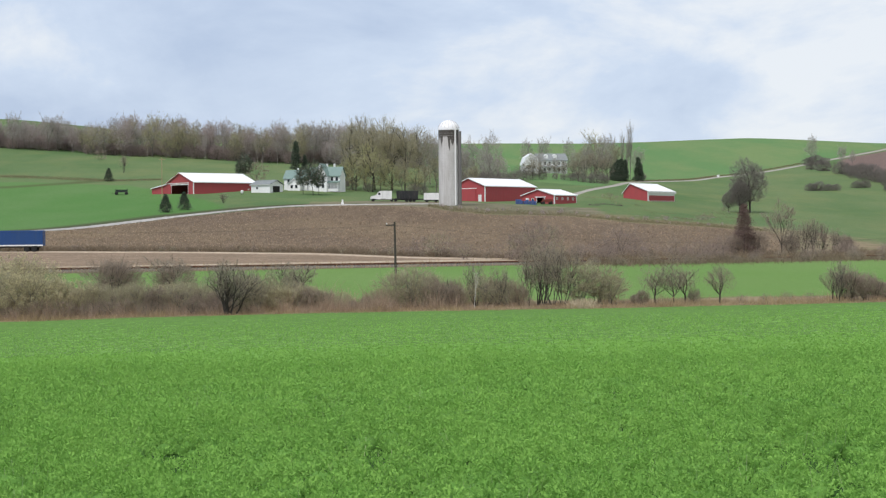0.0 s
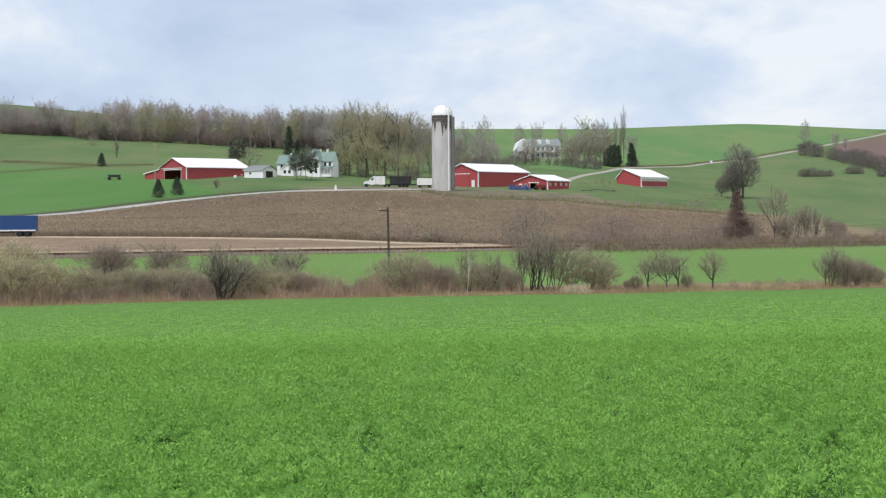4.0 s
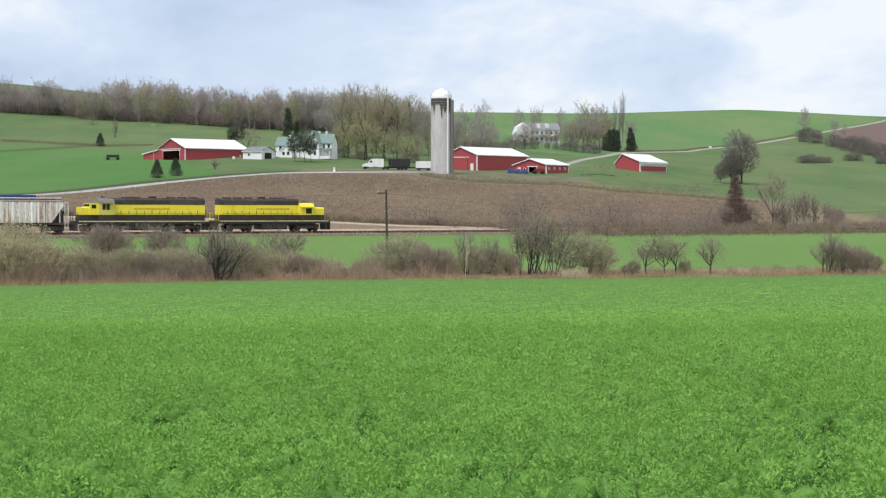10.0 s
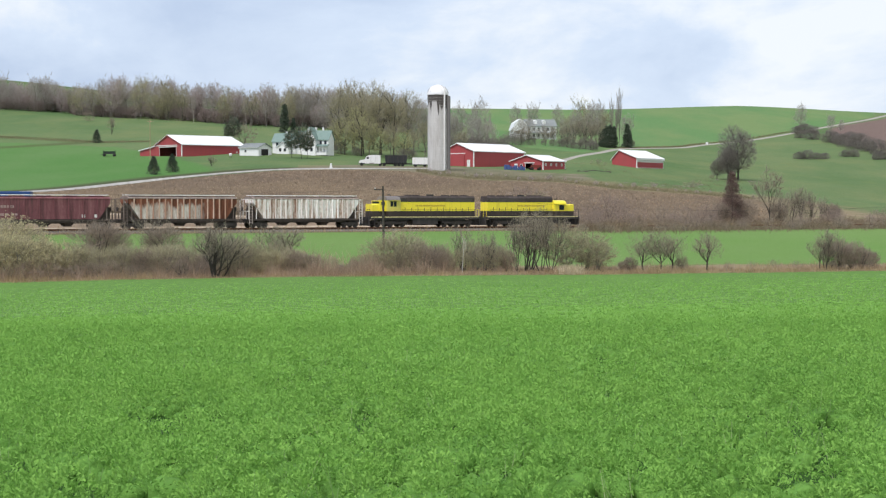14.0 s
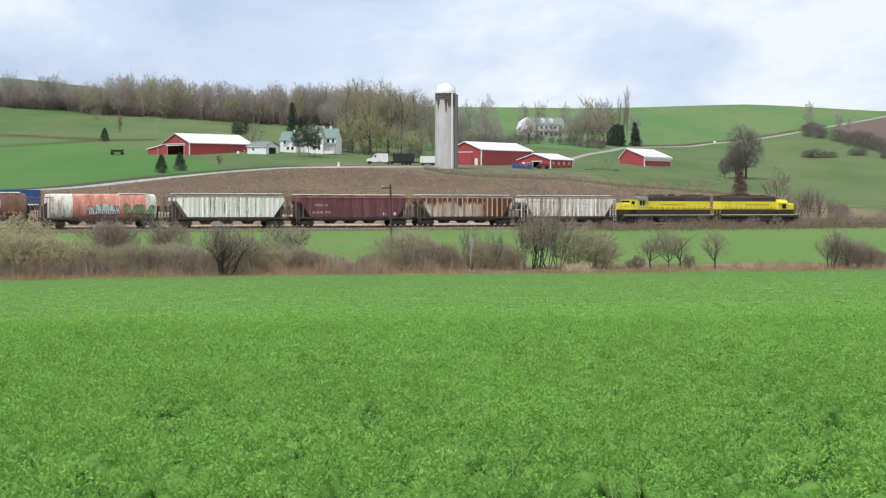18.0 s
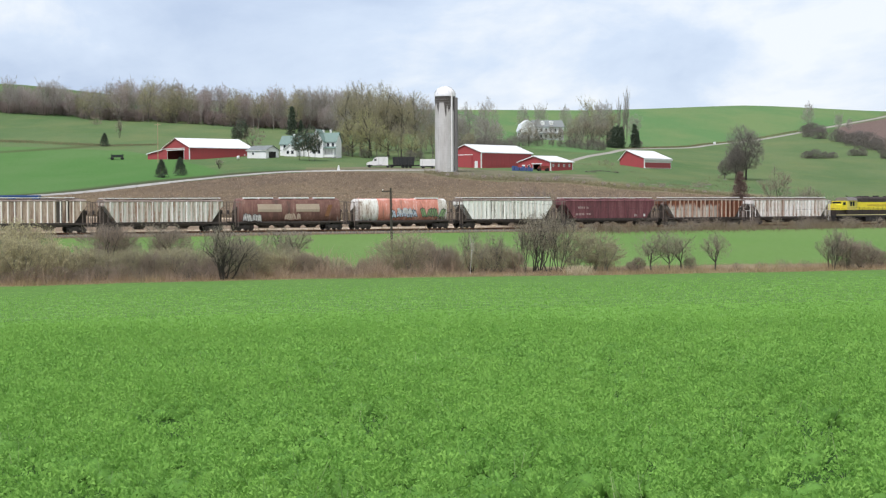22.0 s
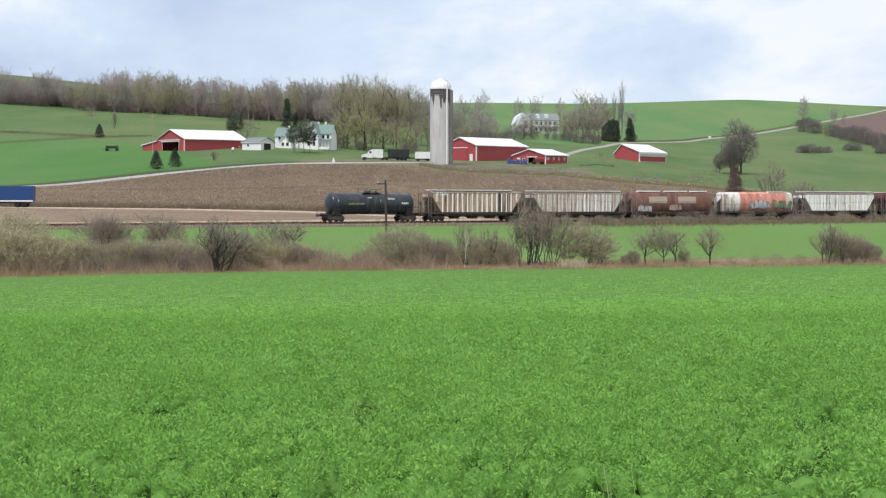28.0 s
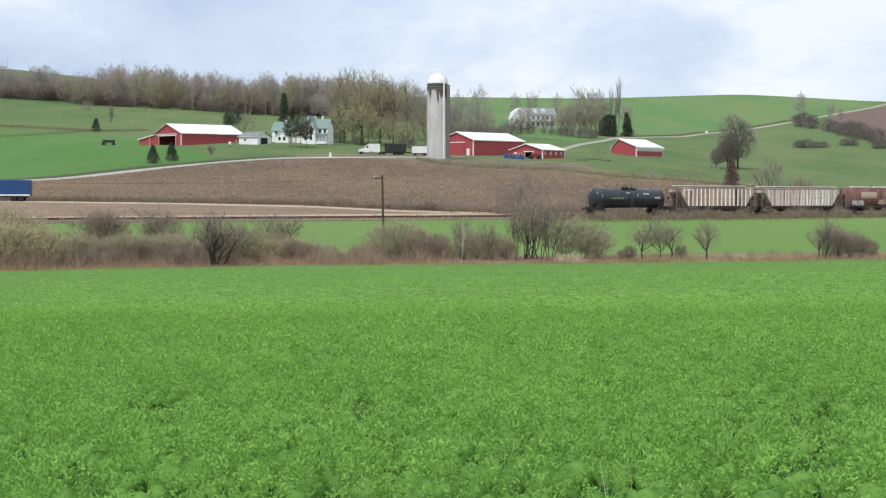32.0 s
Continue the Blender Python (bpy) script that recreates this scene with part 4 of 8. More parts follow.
    for i in range(16):
        x, y = 22.6 + 0.85 * (i % 8) + rng.uniform(-0.1, 0.1), 552.5 + (i // 8) * 0.9 + rng.uniform(-0.2, 0.2)
        o = tagged(new("drum", drum), "blue plastic drum standing in the farmyard", "drum", "drums in the yard")
        o.matrix_basis = pose(x, y, ground_z(x, y) - 0.02) @ Matrix.Scale(rng.choice((1.25, 1.5, 1.7)), 4)
    # lawn posts, tanks
    p = thing("propane_tank", put(-73.0, 603), "small white tank on legs beside the barn", "tank")
    part("tank", Shape().lathe([(-0.6, 0.1), (-0.5, 0.42), (-0.3, 0.52), (0.3, 0.52), (0.5, 0.42), (0.6, 0.1)], "z", (0, 0, 1.2), 14), WHITE, p, smooth=True)
    for x in (-0.3, 0.3):
        part("leg", Shape().box(x - 0.05, x + 0.05, -0.05, 0.05, -0.1, 0.8), IRON, p)
    p = thing("statuary_marker", put(-32.7, 528), "white painted marker post beside the drive", "post")
    part("post", Shape().lathe([(0, 0.45), (0.5, 0.4), (1.1, 0.25), (1.5, 0.22), (1.6, 0.05)], "z", (0, 0, 0), 10), WHITE, p, smooth=True)
    p = thing("roadside_box", put(135.9, 852), "white box beside the hill lane", "box")
    part("box", Shape().slab(-0.6, 0.6, -0.5, 0.5, 0, 1.2, 0.1), WHITE, p)


LETTER_W = plain("pale_emblem_paint", (0.45, 0.55, 0.62), 0.6)
RUBBER = plain("tyre_rubber", (0.025, 0.025, 0.025), 0.85)
DARK_TRAIL = painted("dark_trailer_paint", (0.03, 0.032, 0.034), (0.06, 0.055, 0.05), 0.4, 0.3, 0.6)
WAGON_GREEN = plain("dark_green_paint", (0.025, 0.04, 0.03), 0.7)
RUST_RED = painted("rusty_red_paint", (0.20, 0.04, 0.03), (0.1, 0.05, 0.04), 0.5, 0.4, 0.8)
DRUM_BLUE = plain("blue_plastic", (0.07, 0.11, 0.27), 0.45, 0, 4, 0.3)
build_vehicles()


TAN_POLE = plain("new_pole_timber", (0.40, 0.31, 0.19), 0.9, 0, 4, 0.3)


def build_poles():
    # the pole line beside the railway
    tops = []
    for x, y, h in ((-52.0, 170.0, 7.2), (-5.6, 182.0, 7.1), (76.0, 218.0, 6.4)):
        z = ground_z(x, y)
        p = thing("utility_pole", pose(x, y, z - 0.4, 0, -0.9, 0), "dark wooden utility pole with a short side arm", "utility pole", "utility poles")
        part("pole", Shape().tube((0, 0, 0), (0, 0, h), 0.145, 0.11, 10), DARK_BARK, p, smooth=True)
        part("crossarm", Shape().box(-0.95, 0.1, -0.06, 0.06, h - 0.42, h - 0.28), DARK_BARK, p)
        part("insulator", Shape().lathe([(0, 0.04), (0.12, 0.06), (0.16, 0.02)], "z", (-0.85, 0, h - 0.28), 8), WHITE, p)
        tops.append((x - 0.3, y, z - 0.4 + h - 0.35))
    for a, b, sag in zip(tops, tops[1:], (0.5, 2.1)):
        w = Shape()
        pts = []
        for i in range(17):
            q = i / 16
            pts.append(Vector(a).lerp(Vector(b), q) - Vector((0, 0, sag * 4 * q * (1 - q))))
        w.loft([[p + Vector((0, 0.012 * math.cos(q), 0.012 * math.sin(q))) for q in (0.8, 2.4, 3.9, 5.5)] for p in pts])
        solid("overhead_wire", w, BLACK, "thin sagging overhead wire between poles", "wire", group="overhead wires")
    x, y = -101, 600
    p = thing("utility_pole", put(x, y), "slim pale wooden pole beside the barn", "utility pole")
    part("pole", Shape().tube((0, 0, -0.3), (0, 0, 14.2), 0.15, 0.11, 8), TAN_POLE, p, smooth=True)
    part("crossarm", Shape().box(-1.1, 1.1, -0.07, 0.07, 13.3, 13.5), TAN_POLE, p)


build_poles()

# ---- trees and shrubs ----


class Plant:
    """Grows limbs and twigs into one mesh of bark and leaves or buds into another."""

    def __init__(self, seed):
        self.r = random.Random(seed)
        self.bark = Shape()
        self.tips = []
        self.tv, self.lv = [], []  # slivers and leaves, three corners each

    def limb(self, p, d, length, rad, k=5, segs=4, bend=0.25, lift=0.1, taper=0.35):
        pts, p, d = [Vector(p)], Vector(p), Vector(d).normalized()
        for i in range(segs):
            d = (d + Vector((self.r.gauss(0, bend), self.r.gauss(0, bend), self.r.gauss(0, bend) + lift)) / segs * 1.6).normalized()
            p = p + d * (length / segs)
            pts.append(p.copy())
        rings = []
        for i, q in enumerate(pts):
            e = (pts[min(i + 1, segs)] - pts[max(i - 1, 0)]).normalized()
            s = e.cross(Vector((0, 0, 1)) if abs(e.z) < 0.9 else Vector((1, 0, 0))).normalized()
            u = s.cross(e)
            rr = rad * (1 - (1 - taper) * i / segs)
            rings.append([q + (s * math.cos(a) + u * math.sin(a)) * rr for a in (2 * math.pi * j / k for j in range(k))])
        self.bark.loft(rings, caps=False)
        return pts

    def twig(self, p, d, length, w):
        """A thin bent sliver of three faces a joint."""
        p, d = Vector(p), Vector(d).normalized()
        s = d.cross(Vector((self.r.uniform(-1, 1), self.r.uniform(-1, 1), self.r.uniform(-1, 1)))).normalized() * w
        d2 = (d + Vector((self.r.gauss(0, 0.3), self.r.gauss(0, 0.3), self.r.gauss(0, 0.2) + 0.12))).normalized()
        m, e = p + d * length * 0.5, p + d * length * 0.5 + d2 * length * 0.5
        self.tv += [(p - s, p + s, m), (m - s * 0.7, m + s * 0.7, e)]
        return m, e

    def leaf(self, p, size):
        a, b = self.r.uniform(0, 6.3), self.r.uniform(-1, 1)
        u = Vector((math.cos(a), math.sin(a), b * 0.6)).normalized()
        v = u.cross(Vector((self.r.uniform(-1, 1), self.r.uniform(-1, 1), self.r.uniform(-0.4, 1)))).normalized()
        p = Vector(p)
        k = self.r.uniform(0.55, 1.0) * size
        self.lv.append((p - u * k - v * k * 0.4, p + u * k * 0.9 - v * k * 0.4, p + v * k * 0.9))

    @staticmethod
    def slivers(name, q, mat):
        v = np.array([[tuple(c) for c in f] for f in q], np.float32).reshape(-1, 3)
        return bulk(name, v, np.arange(len(v)).reshape(-1, 3), [mat])

    def finish(self, bark, twig_mat, leaf_mat):
        out = [("trunk", self.bark.mesh("trunk", bark, True))]
        if self.tv:
            out.append(("twig_crown", self.slivers("twig_crown", self.tv, twig_mat)))
        if self.lv:
            out.append(("foliage", self.slivers("foliage", self.lv, leaf_mat)))
        return out


def rnd_dir(r, up=0.0, flat=1.0):
    a = r.uniform(0, 2 * math.pi)
    return Vector((math.cos(a) * flat, math.sin(a) * flat, up))


def fill_crown(t, mid, radii, clusters, per, length, w, up=0.5, hollow=0.45, two=False):
    """Sprays of twigs that fill an uneven, rounded crown."""
    r = t.r
    lumps = [(Vector((r.gauss(0, 1), r.gauss(0, 1), r.gauss(0, 0.8))).normalized(), r.uniform(0.1, 0.32)) for _ in range(9)]
    for _ in range(clusters):
        d = Vector((r.gauss(0, 1), r.gauss(0, 1), r.gauss(0, 1))).normalized()
        k = 0.78 + sum(a * max(0.0, d.dot(v)) ** 6 for v, a in lumps)
        q = (hollow + (1 - hollow) * r.random() ** 0.6) * k
        p = Vector(mid) + Vector((d.x * radii[0], d.y * radii[1], d.z * radii[2])) * q
        out = Vector((d.x, d.y, d.z * 0.6 + up)).normalized()
        for _ in range(per):
            e = (out + Vector((r.gauss(0, 0.45), r.gauss(0, 0.45), r.gauss(0, 0.35)))).normalized()
            ln = length * r.uniform(0.6, 1.3)
            if two:
                m_, e_ = t.twig(p - e * ln * 0.5, e, ln, w)
                t.tips += [m_, e_]
            else:
                s_ = e.cross(Vector((r.uniform(-1, 1), r.uniform(-1, 1), r.uniform(-1, 1)))).normalized() * w
                b_, c_ = p - e * ln * 0.5, p + e * ln * 0.5
                t.tv.append((b_ - s_, b_ + s_, c_))
                t.tips += [p, c_]


def big_tree(seed, h=18.0, spread=4.5, buds=450, bud=0.3, fork=0.22, clusters=170, tw=0.055, top=0.0, low=0.3, stout=0.0105, per=5):
    """A broadleaved tree in early spring: rising limbs, a rounded haze of twigs and buds."""
    t = Plant(seed)
    r = t.r
    rad = stout * h
    tr = t.limb((0, 0, -0.4), (r.gauss(0, 0.05), r.gauss(0, 0.05), 1), h * 0.8, rad, 6, 6, 0.12, 0.05, 0.15)
    n1 = r.randint(7, 10)
    for i in range(n1):
        q = fork + (0.9 - fork) * (i + r.random()) / n1
        j = min(int(q * 6), 5)
        p = tr[j].lerp(tr[j + 1], q * 6 - j)
        ln = spread * r.uniform(0.9, 1.3) * (1.2 - 0.5 * q)
        l1 = t.limb(p, rnd_dir(r, r.uniform(0.7, 1.5)), ln, rad * 0.45 * (1.1 - q * 0.6), 4, 4, 0.25, 0.3, 0.2)
        for m in range(4):
            j2 = r.randint(1, 3)
            p2 = l1[j2].lerp(l1[j2 + 1], r.random())
            t.limb(p2, (l1[j2 + 1] - l1[j2]).normalized() + rnd_dir(r, r.uniform(0.2, 0.9), 0.8), ln * r.uniform(0.35, 0.55), rad * 0.14, 3, 2, 0.3, 0.2, 0.3)
    c = h * (low + 1) / 2
    fill_crown(t, (0, 0, c), (spread, spread, (h - c) * 1.02), clusters, per, h * 0.085, tw, 0.6)
    for _ in range(buds):
        t.leaf(r.choice(t.tips) + Vector((r.gauss(0, 0.25), r.gauss(0, 0.25), r.gauss(0, 0.25))), bud * r.uniform(0.6, 1.4))
    return t


def grown(seed, h, spread, fork=0.3, limbs=5, kids=3, levels=3, per=12, tw=0.03, stout=0.012, rise=0.6, buds=0, bud=0.15, droop=0.0, stems=1, haze=0, low=0.3):
    """A tree or bush that forks again and again, ending in fans of fine twigs."""
    t = Plant(seed)
    r = t.r

    def grow(p, d, ln, rad, lv):
        if lv == 0:
            for _ in range(per):
                e = (d + Vector((r.gauss(0, 0.42), r.gauss(0, 0.42), r.gauss(0, 0.34) + 0.15 - droop))).normalized()
                q = p - d * ln * r.uniform(0, 0.8)
                l = ln * r.uniform(0.45, 1.05)
                w = e.cross(Vector((r.uniform(-1, 1), r.uniform(-1, 1), r.uniform(-1, 1)))).normalized() * tw
                t.tv.append((q - w, q + w, q + e * l))
                t.tips += [q + e * l * 0.6, q + e * l]
            return
        pts = t.limb(p, d, ln, rad, 4 if lv >= levels else 3, 3 if lv > 1 else 2, 0.2, 0.12, 0.6)
        last = (pts[-1] - pts[-2]).normalized()
        for i in range(kids):
            at = pts[-1] if i == 0 else pts[-1].lerp(pts[-2 if lv == 1 else 1], r.random())
            dd = last * (1.3 if i == 0 else 0.8) + rnd_dir(r, rise * r.uniform(0.0, 0.9) - droop * 0.4, 1.0)
            grow(at, dd.normalized(), ln * r.uniform(0.55, 0.8), rad * 0.58, lv - 1)

    for k in range(stems):
        out = rnd_dir(r, 0, 1) * (0.0 if stems == 1 else r.uniform(0.1, 0.75))
        base = out * spread * 0.14 + Vector((0, 0, -0.02 * h))
        lead = t.limb(base, out + Vector((r.gauss(0, 0.05), r.gauss(0, 0.05), 1)), h * fork, stout * h, 6 if stems == 1 else 5, 4, 0.1, 0.05, 0.75)
        for i in range(limbs):
            at = lead[-1] if i == 0 else lead[-1].lerp(lead[-2], r.random())
            d = Vector((r.gauss(0, 0.12), r.gauss(0, 0.12), 1)) + out * 0.6 if i == 0 else rnd_dir(r, rise * r.uniform(0.9, 2.4)) + out
            grow(at, d.normalized(), h * (1 - fork) * (0.42 if i == 0 else r.uniform(0.27, 0.4)), stout * h * (0.65 if i == 0 else 0.45), levels)
    top = sorted(p.z for p in t.tips)[-max(2, len(t.tips) // 150)]
    wide = sorted(math.hypot(p.x, p.y) for p in t.tips)[int(len(t.tips) * 0.93)]
    fit = Vector((spread / wide, spread / wide, h / top))
    t.bark.v = [tuple(Vector(p) * fit) for p in t.bark.v]
    t.tv = [tuple(c * fit for c in f) for f in t.tv]
    t.tips = [p * fit for p in t.tips]
    if haze:
        c = h * (low + 1) / 2
        fill_crown(t, (0, 0, c), (spread, spread, (h - c) * 1.02), haze, 4, h * 0.075, tw, 0.55, 0.3)
    for _ in range(buds):
        t.leaf(r.choice(t.tips) + Vector((r.gauss(0, 0.5), r.gauss(0, 0.5), r.gauss(0, 0.5))) * bud, bud * r.uniform(0.6, 1.4))
    return t


def shrub(seed, h=3.0, wide=1.5, stems=10, buds=0, bud=0.05, clusters=230, tw=0.011, low=0.1, one_stem=False, per=5, fine=True, two=False):
    """A many-stemmed bush, or a small tree on one stem, with a rounded spray of twigs."""
    t = Plant(seed)
    r = t.r
    if one_stem:
        st = t.limb((0, 0, -0.15), (r.gauss(0, 0.1), r.gauss(0, 0.1), 1), h * 0.45, 0.022 * h, 6, 4, 0.15, 0.0, 0.6)
        roots = [st[2], st[3], st[4]]
    for i in range(stems):
        d = rnd_dir(r, 0, 1) * r.uniform(0.1, wide / h * 1.1) + Vector((0, 0, 0.9))
        hh = h * r.uniform(0.65, 0.95)
        base = rnd_dir(r, 0, r.uniform(0, 0.14 * wide)) + Vector((0, 0, -0.15))
        if one_stem:
            base, hh = r.choice(roots), hh * 0.6
        sm = t.limb(base, d, hh, (0.0085 if one_stem else 0.015 if two else 0.0105) * h, 4, 5, 0.25, 0.05, 0.2)
        for m in range(6 if fine else 2):
            j = r.randint(1, 4)
            p = sm[j].lerp(sm[j + 1], r.random())
            t.limb(p, (sm[j + 1] - sm[j]).normalized() + rnd_dir(r, r.uniform(0.1, 0.6), 0.75), hh * r.uniform(0.2, 0.4), (0.0052 if two else 0.0034) * h, 3, 3, 0.3, 0.15, 0.25)
    c = h * (low + 1) / 2
    fill_crown(t, (0, 0, c), (wide, wide, (h - c) * 1.02), clusters, per, h * (0.13 if two else 0.16), tw, 0.5, 0.3, two)
    for _ in range(buds):
        t.leaf(r.choice(t.tips) + Vector((r.gauss(0, 0.05), r.gauss(0, 0.05), r.gauss(0, 0.05))) * h / 3, bud * r.uniform(0.6, 1.5))
    return t


def conifer(seed, h=6.0, base=1.5, needles=900, size=0.22, full=0.8):
    t = Plant(seed)
    r = t.r
    t.limb((0, 0, -0.3), (0, 0, 1), h, 0.016 * h, 6, 5, 0.03, 0, 0.1)
    for i in range(int(needles / 12)):
        q = r.random() ** 0.8 * 0.94 + 0.04
        z = h * q
        rad = base * min(1.0, 0.55 + 2.5 * q) * (1 - q) ** full * r.uniform(0.75, 1.1) + 0.08
        d = rnd_dir(r, r.uniform(-0.25, 0.15))
        e = Vector((0, 0, z)) + d * rad
        t.twig((0, 0, z), d, rad, 0.03)
        for _ in range(12):
            p = Vector((0, 0, z)).lerp(e, r.uniform(0.35, 1.05)) + Vector((r.gauss(0, 0.1), r.gauss(0, 0.1), r.gauss(0, 0.08))) * h / 5
            t.leaf(p, size * r.uniform(0.7, 1.3))
    return t


def planted(name, label, category, meshes, m, group="", scale=1.0):
    ob = thing(name, m @ Matrix.Scale(scale, 4) if scale != 1 else m, label, category, group)
    if scale != 1:
        ob.matrix_basis = m
        ob.scale = (scale, scale, scale)
    for n, me in meshes:
        part(n, me, None, ob)
    return ob


TWIG_GREY = leafy("grey_twigs", (0.36, 0.33, 0.295), (0.52, 0.48, 0.43), 0.48)
TWIG_BROWN = leafy("brown_twigs", (0.28, 0.222, 0.185), (0.45, 0.365, 0.31), 0.5)
# wood and undergrowth twigs are paled, with distance haze put into their colour
TWIG_WOOD = leafy("wood_twigs", (0.41, 0.35, 0.325), (0.56, 0.49, 0.455), 0.5)
TWIG_UNDER = leafy("undergrowth_twigs", (0.32, 0.255, 0.235), (0.43, 0.35, 0.325), 0.5)
BUD_UNDER = leafy("undergrowth_buds", (0.33, 0.265, 0.245), (0.43, 0.35, 0.325), 0.5)
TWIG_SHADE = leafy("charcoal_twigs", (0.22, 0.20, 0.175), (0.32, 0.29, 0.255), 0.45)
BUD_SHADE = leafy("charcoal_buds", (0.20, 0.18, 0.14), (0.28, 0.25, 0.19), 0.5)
TWIG_OLIVE = leafy("olive_twigs", (0.30, 0.272, 0.185), (0.46, 0.425, 0.30), 0.4)
TWIG_DARK = leafy("dark_twigs", (0.29, 0.252, 0.19), (0.45, 0.395, 0.305), 0.45)
BUD_GREEN = leafy("yellow_green_buds", (0.39, 0.38, 0.195), (0.57, 0.55, 0.30), 0.45)
BUD_RED = leafy("reddish_buds", (0.34, 0.265, 0.235), (0.48, 0.385, 0.34), 0.5)
BUD_OLIVE = leafy("olive_buds", (0.40, 0.365, 0.225), (0.53, 0.485, 0.305), 0.5)
BUD_PALE = leafy("pale_catkins", (0.52, 0.47, 0.28), (0.66, 0.60, 0.37), 0.5)
NEEDLES = leafy("dark_needles", (0.075, 0.098, 0.07), (0.14, 0.17, 0.115))
TWIG_DIM = leafy("dim_twigs", (0.20, 0.178, 0.158), (0.29, 0.26, 0.232), 0.45)
TWIG_DUSK = leafy("dusky_twigs", (0.29, 0.238, 0.185), (0.44, 0.368, 0.292), 0.45)
DARK_BUD = leafy("dark_buds", (0.14, 0.13, 0.10), (0.20, 0.185, 0.145), 0.5)
BUD_DUSK = leafy("dusky_buds", (0.31, 0.255, 0.20), (0.42, 0.35, 0.275), 0.5)
TAWNY = leafy("russet_leaves", (0.19, 0.13, 0.11), (0.275, 0.195, 0.165), 0.45)

KINDS = {
    "red": [grown(s, 20, 5.0, 0.2, 5, 3, 3, 6, 0.032, 0.011, 0.7, 800, 0.13, haze=720, low=0.1).finish(BARK, TWIG_WOOD, BUD_RED) for s in (11, 12, 13)],
    "grey": [grown(s, 20, 4.8, 0.26, 5, 3, 3, 7, 0.028, 0.011, 0.65, 250, 0.11, haze=620, low=0.15).finish(BARK, TWIG_GREY, BUD_OLIVE) for s in (21, 22, 23)],
    "green": [grown(s, 18, 5.4, 0.22, 5, 3, 3, 5, 0.03, 0.012, 0.5, 2600, 0.17, haze=520, low=0.08).finish(BARK, TWIG_OLIVE, BUD_GREEN) for s in (31, 32, 33)],
    "olive": [grown(s, 19, 5.2, 0.24, 5, 3, 3, 6, 0.03, 0.013, 0.6, 1500, 0.15, haze=620, low=0.15).finish(BARK, TWIG_OLIVE, BUD_OLIVE) for s in (41, 42)],
    "birch": [grown(48, 18, 3.2, 0.4, 4, 3, 3, 5, 0.03, 0.014, 0.7, 150, 0.12, haze=120, low=0.4).finish(PALE_BARK, TWIG_GREY, BUD_OLIVE)],
    "broad": [grown(s, 18, 6.6, 0.24, 6, 3, 3, 9, 0.024, 0.022, 0.4, 700, 0.09, haze=2700, low=0.12).finish(DIM_BARK, TWIG_SHADE, BUD_SHADE) for s in (143, 144)],
    "maple": [grown(s, 28, 6.4, 0.33, 6, 3, 3, 7, 0.03, 0.015, 0.7, 3600, 0.17, haze=900, low=0.18).finish(DIM_BARK, TWIG_OLIVE, BUD_OLIVE) for s in (101, 102, 103)],
    "willow": [grown(s, 16, 6.0, 0.25, 6, 3, 3, 6, 0.024, 0.017, 0.4, 7000, 0.16, 0.35, haze=420, low=0.05).finish(DIM_BARK, TWIG_OLIVE, BUD_GREEN) for s in (105, 106)],
}
BRUSH_DIM = shrub(47, 7.0, 4.4, 6, 350, 0.12, 420, 0.04, -0.15, False, 4, False).finish(DIM_BARK, TWIG_SHADE, BUD_DUSK)
BRUSH = [shrub(s, 7.0, 4.4, 6, 420, 0.16, 420, 0.045, -0.15, False, 4, False).finish(DIM_BARK, TWIG_UNDER, BUD_UNDER) for s in (45, 46)]
WEED = shrub(49, 7.0, 4.4, 6, 420, 0.18, 300, 0.055, -0.15, False, 4, False).finish(BARK, TWIG_WOOD, BUD_RED)
LABELS = {"red": "tall bare tree with reddish spring buds", "grey": "tall bare grey tree with fine twigs", "green": "tree with yellow-green young leaves", "olive": "tree with sparse olive spring buds", "broad": "wide-crowned bare tree on the slope", "birch": "pale-trunked bare tree at the wood edge",
          "maple": "tall dark-trunked tree with thin olive spring growth", "willow": "spreading tree with drooping yellow-green young leaves"}


def tree(kind, x, y, h, seed, group="", name="tree"):
    r = random.Random(seed)
    v = KINDS[kind][r.randrange(len(KINDS[kind]))]
    base = {"red": 20, "grey": 20, "green": 18, "olive": 19, "broad": 18, "birch": 18, "maple": 28, "willow": 16}[kind]
    return planted(name, LABELS[kind], "tree", v, put(x, y, r.uniform(0, 360), 0.1), group, h / base)


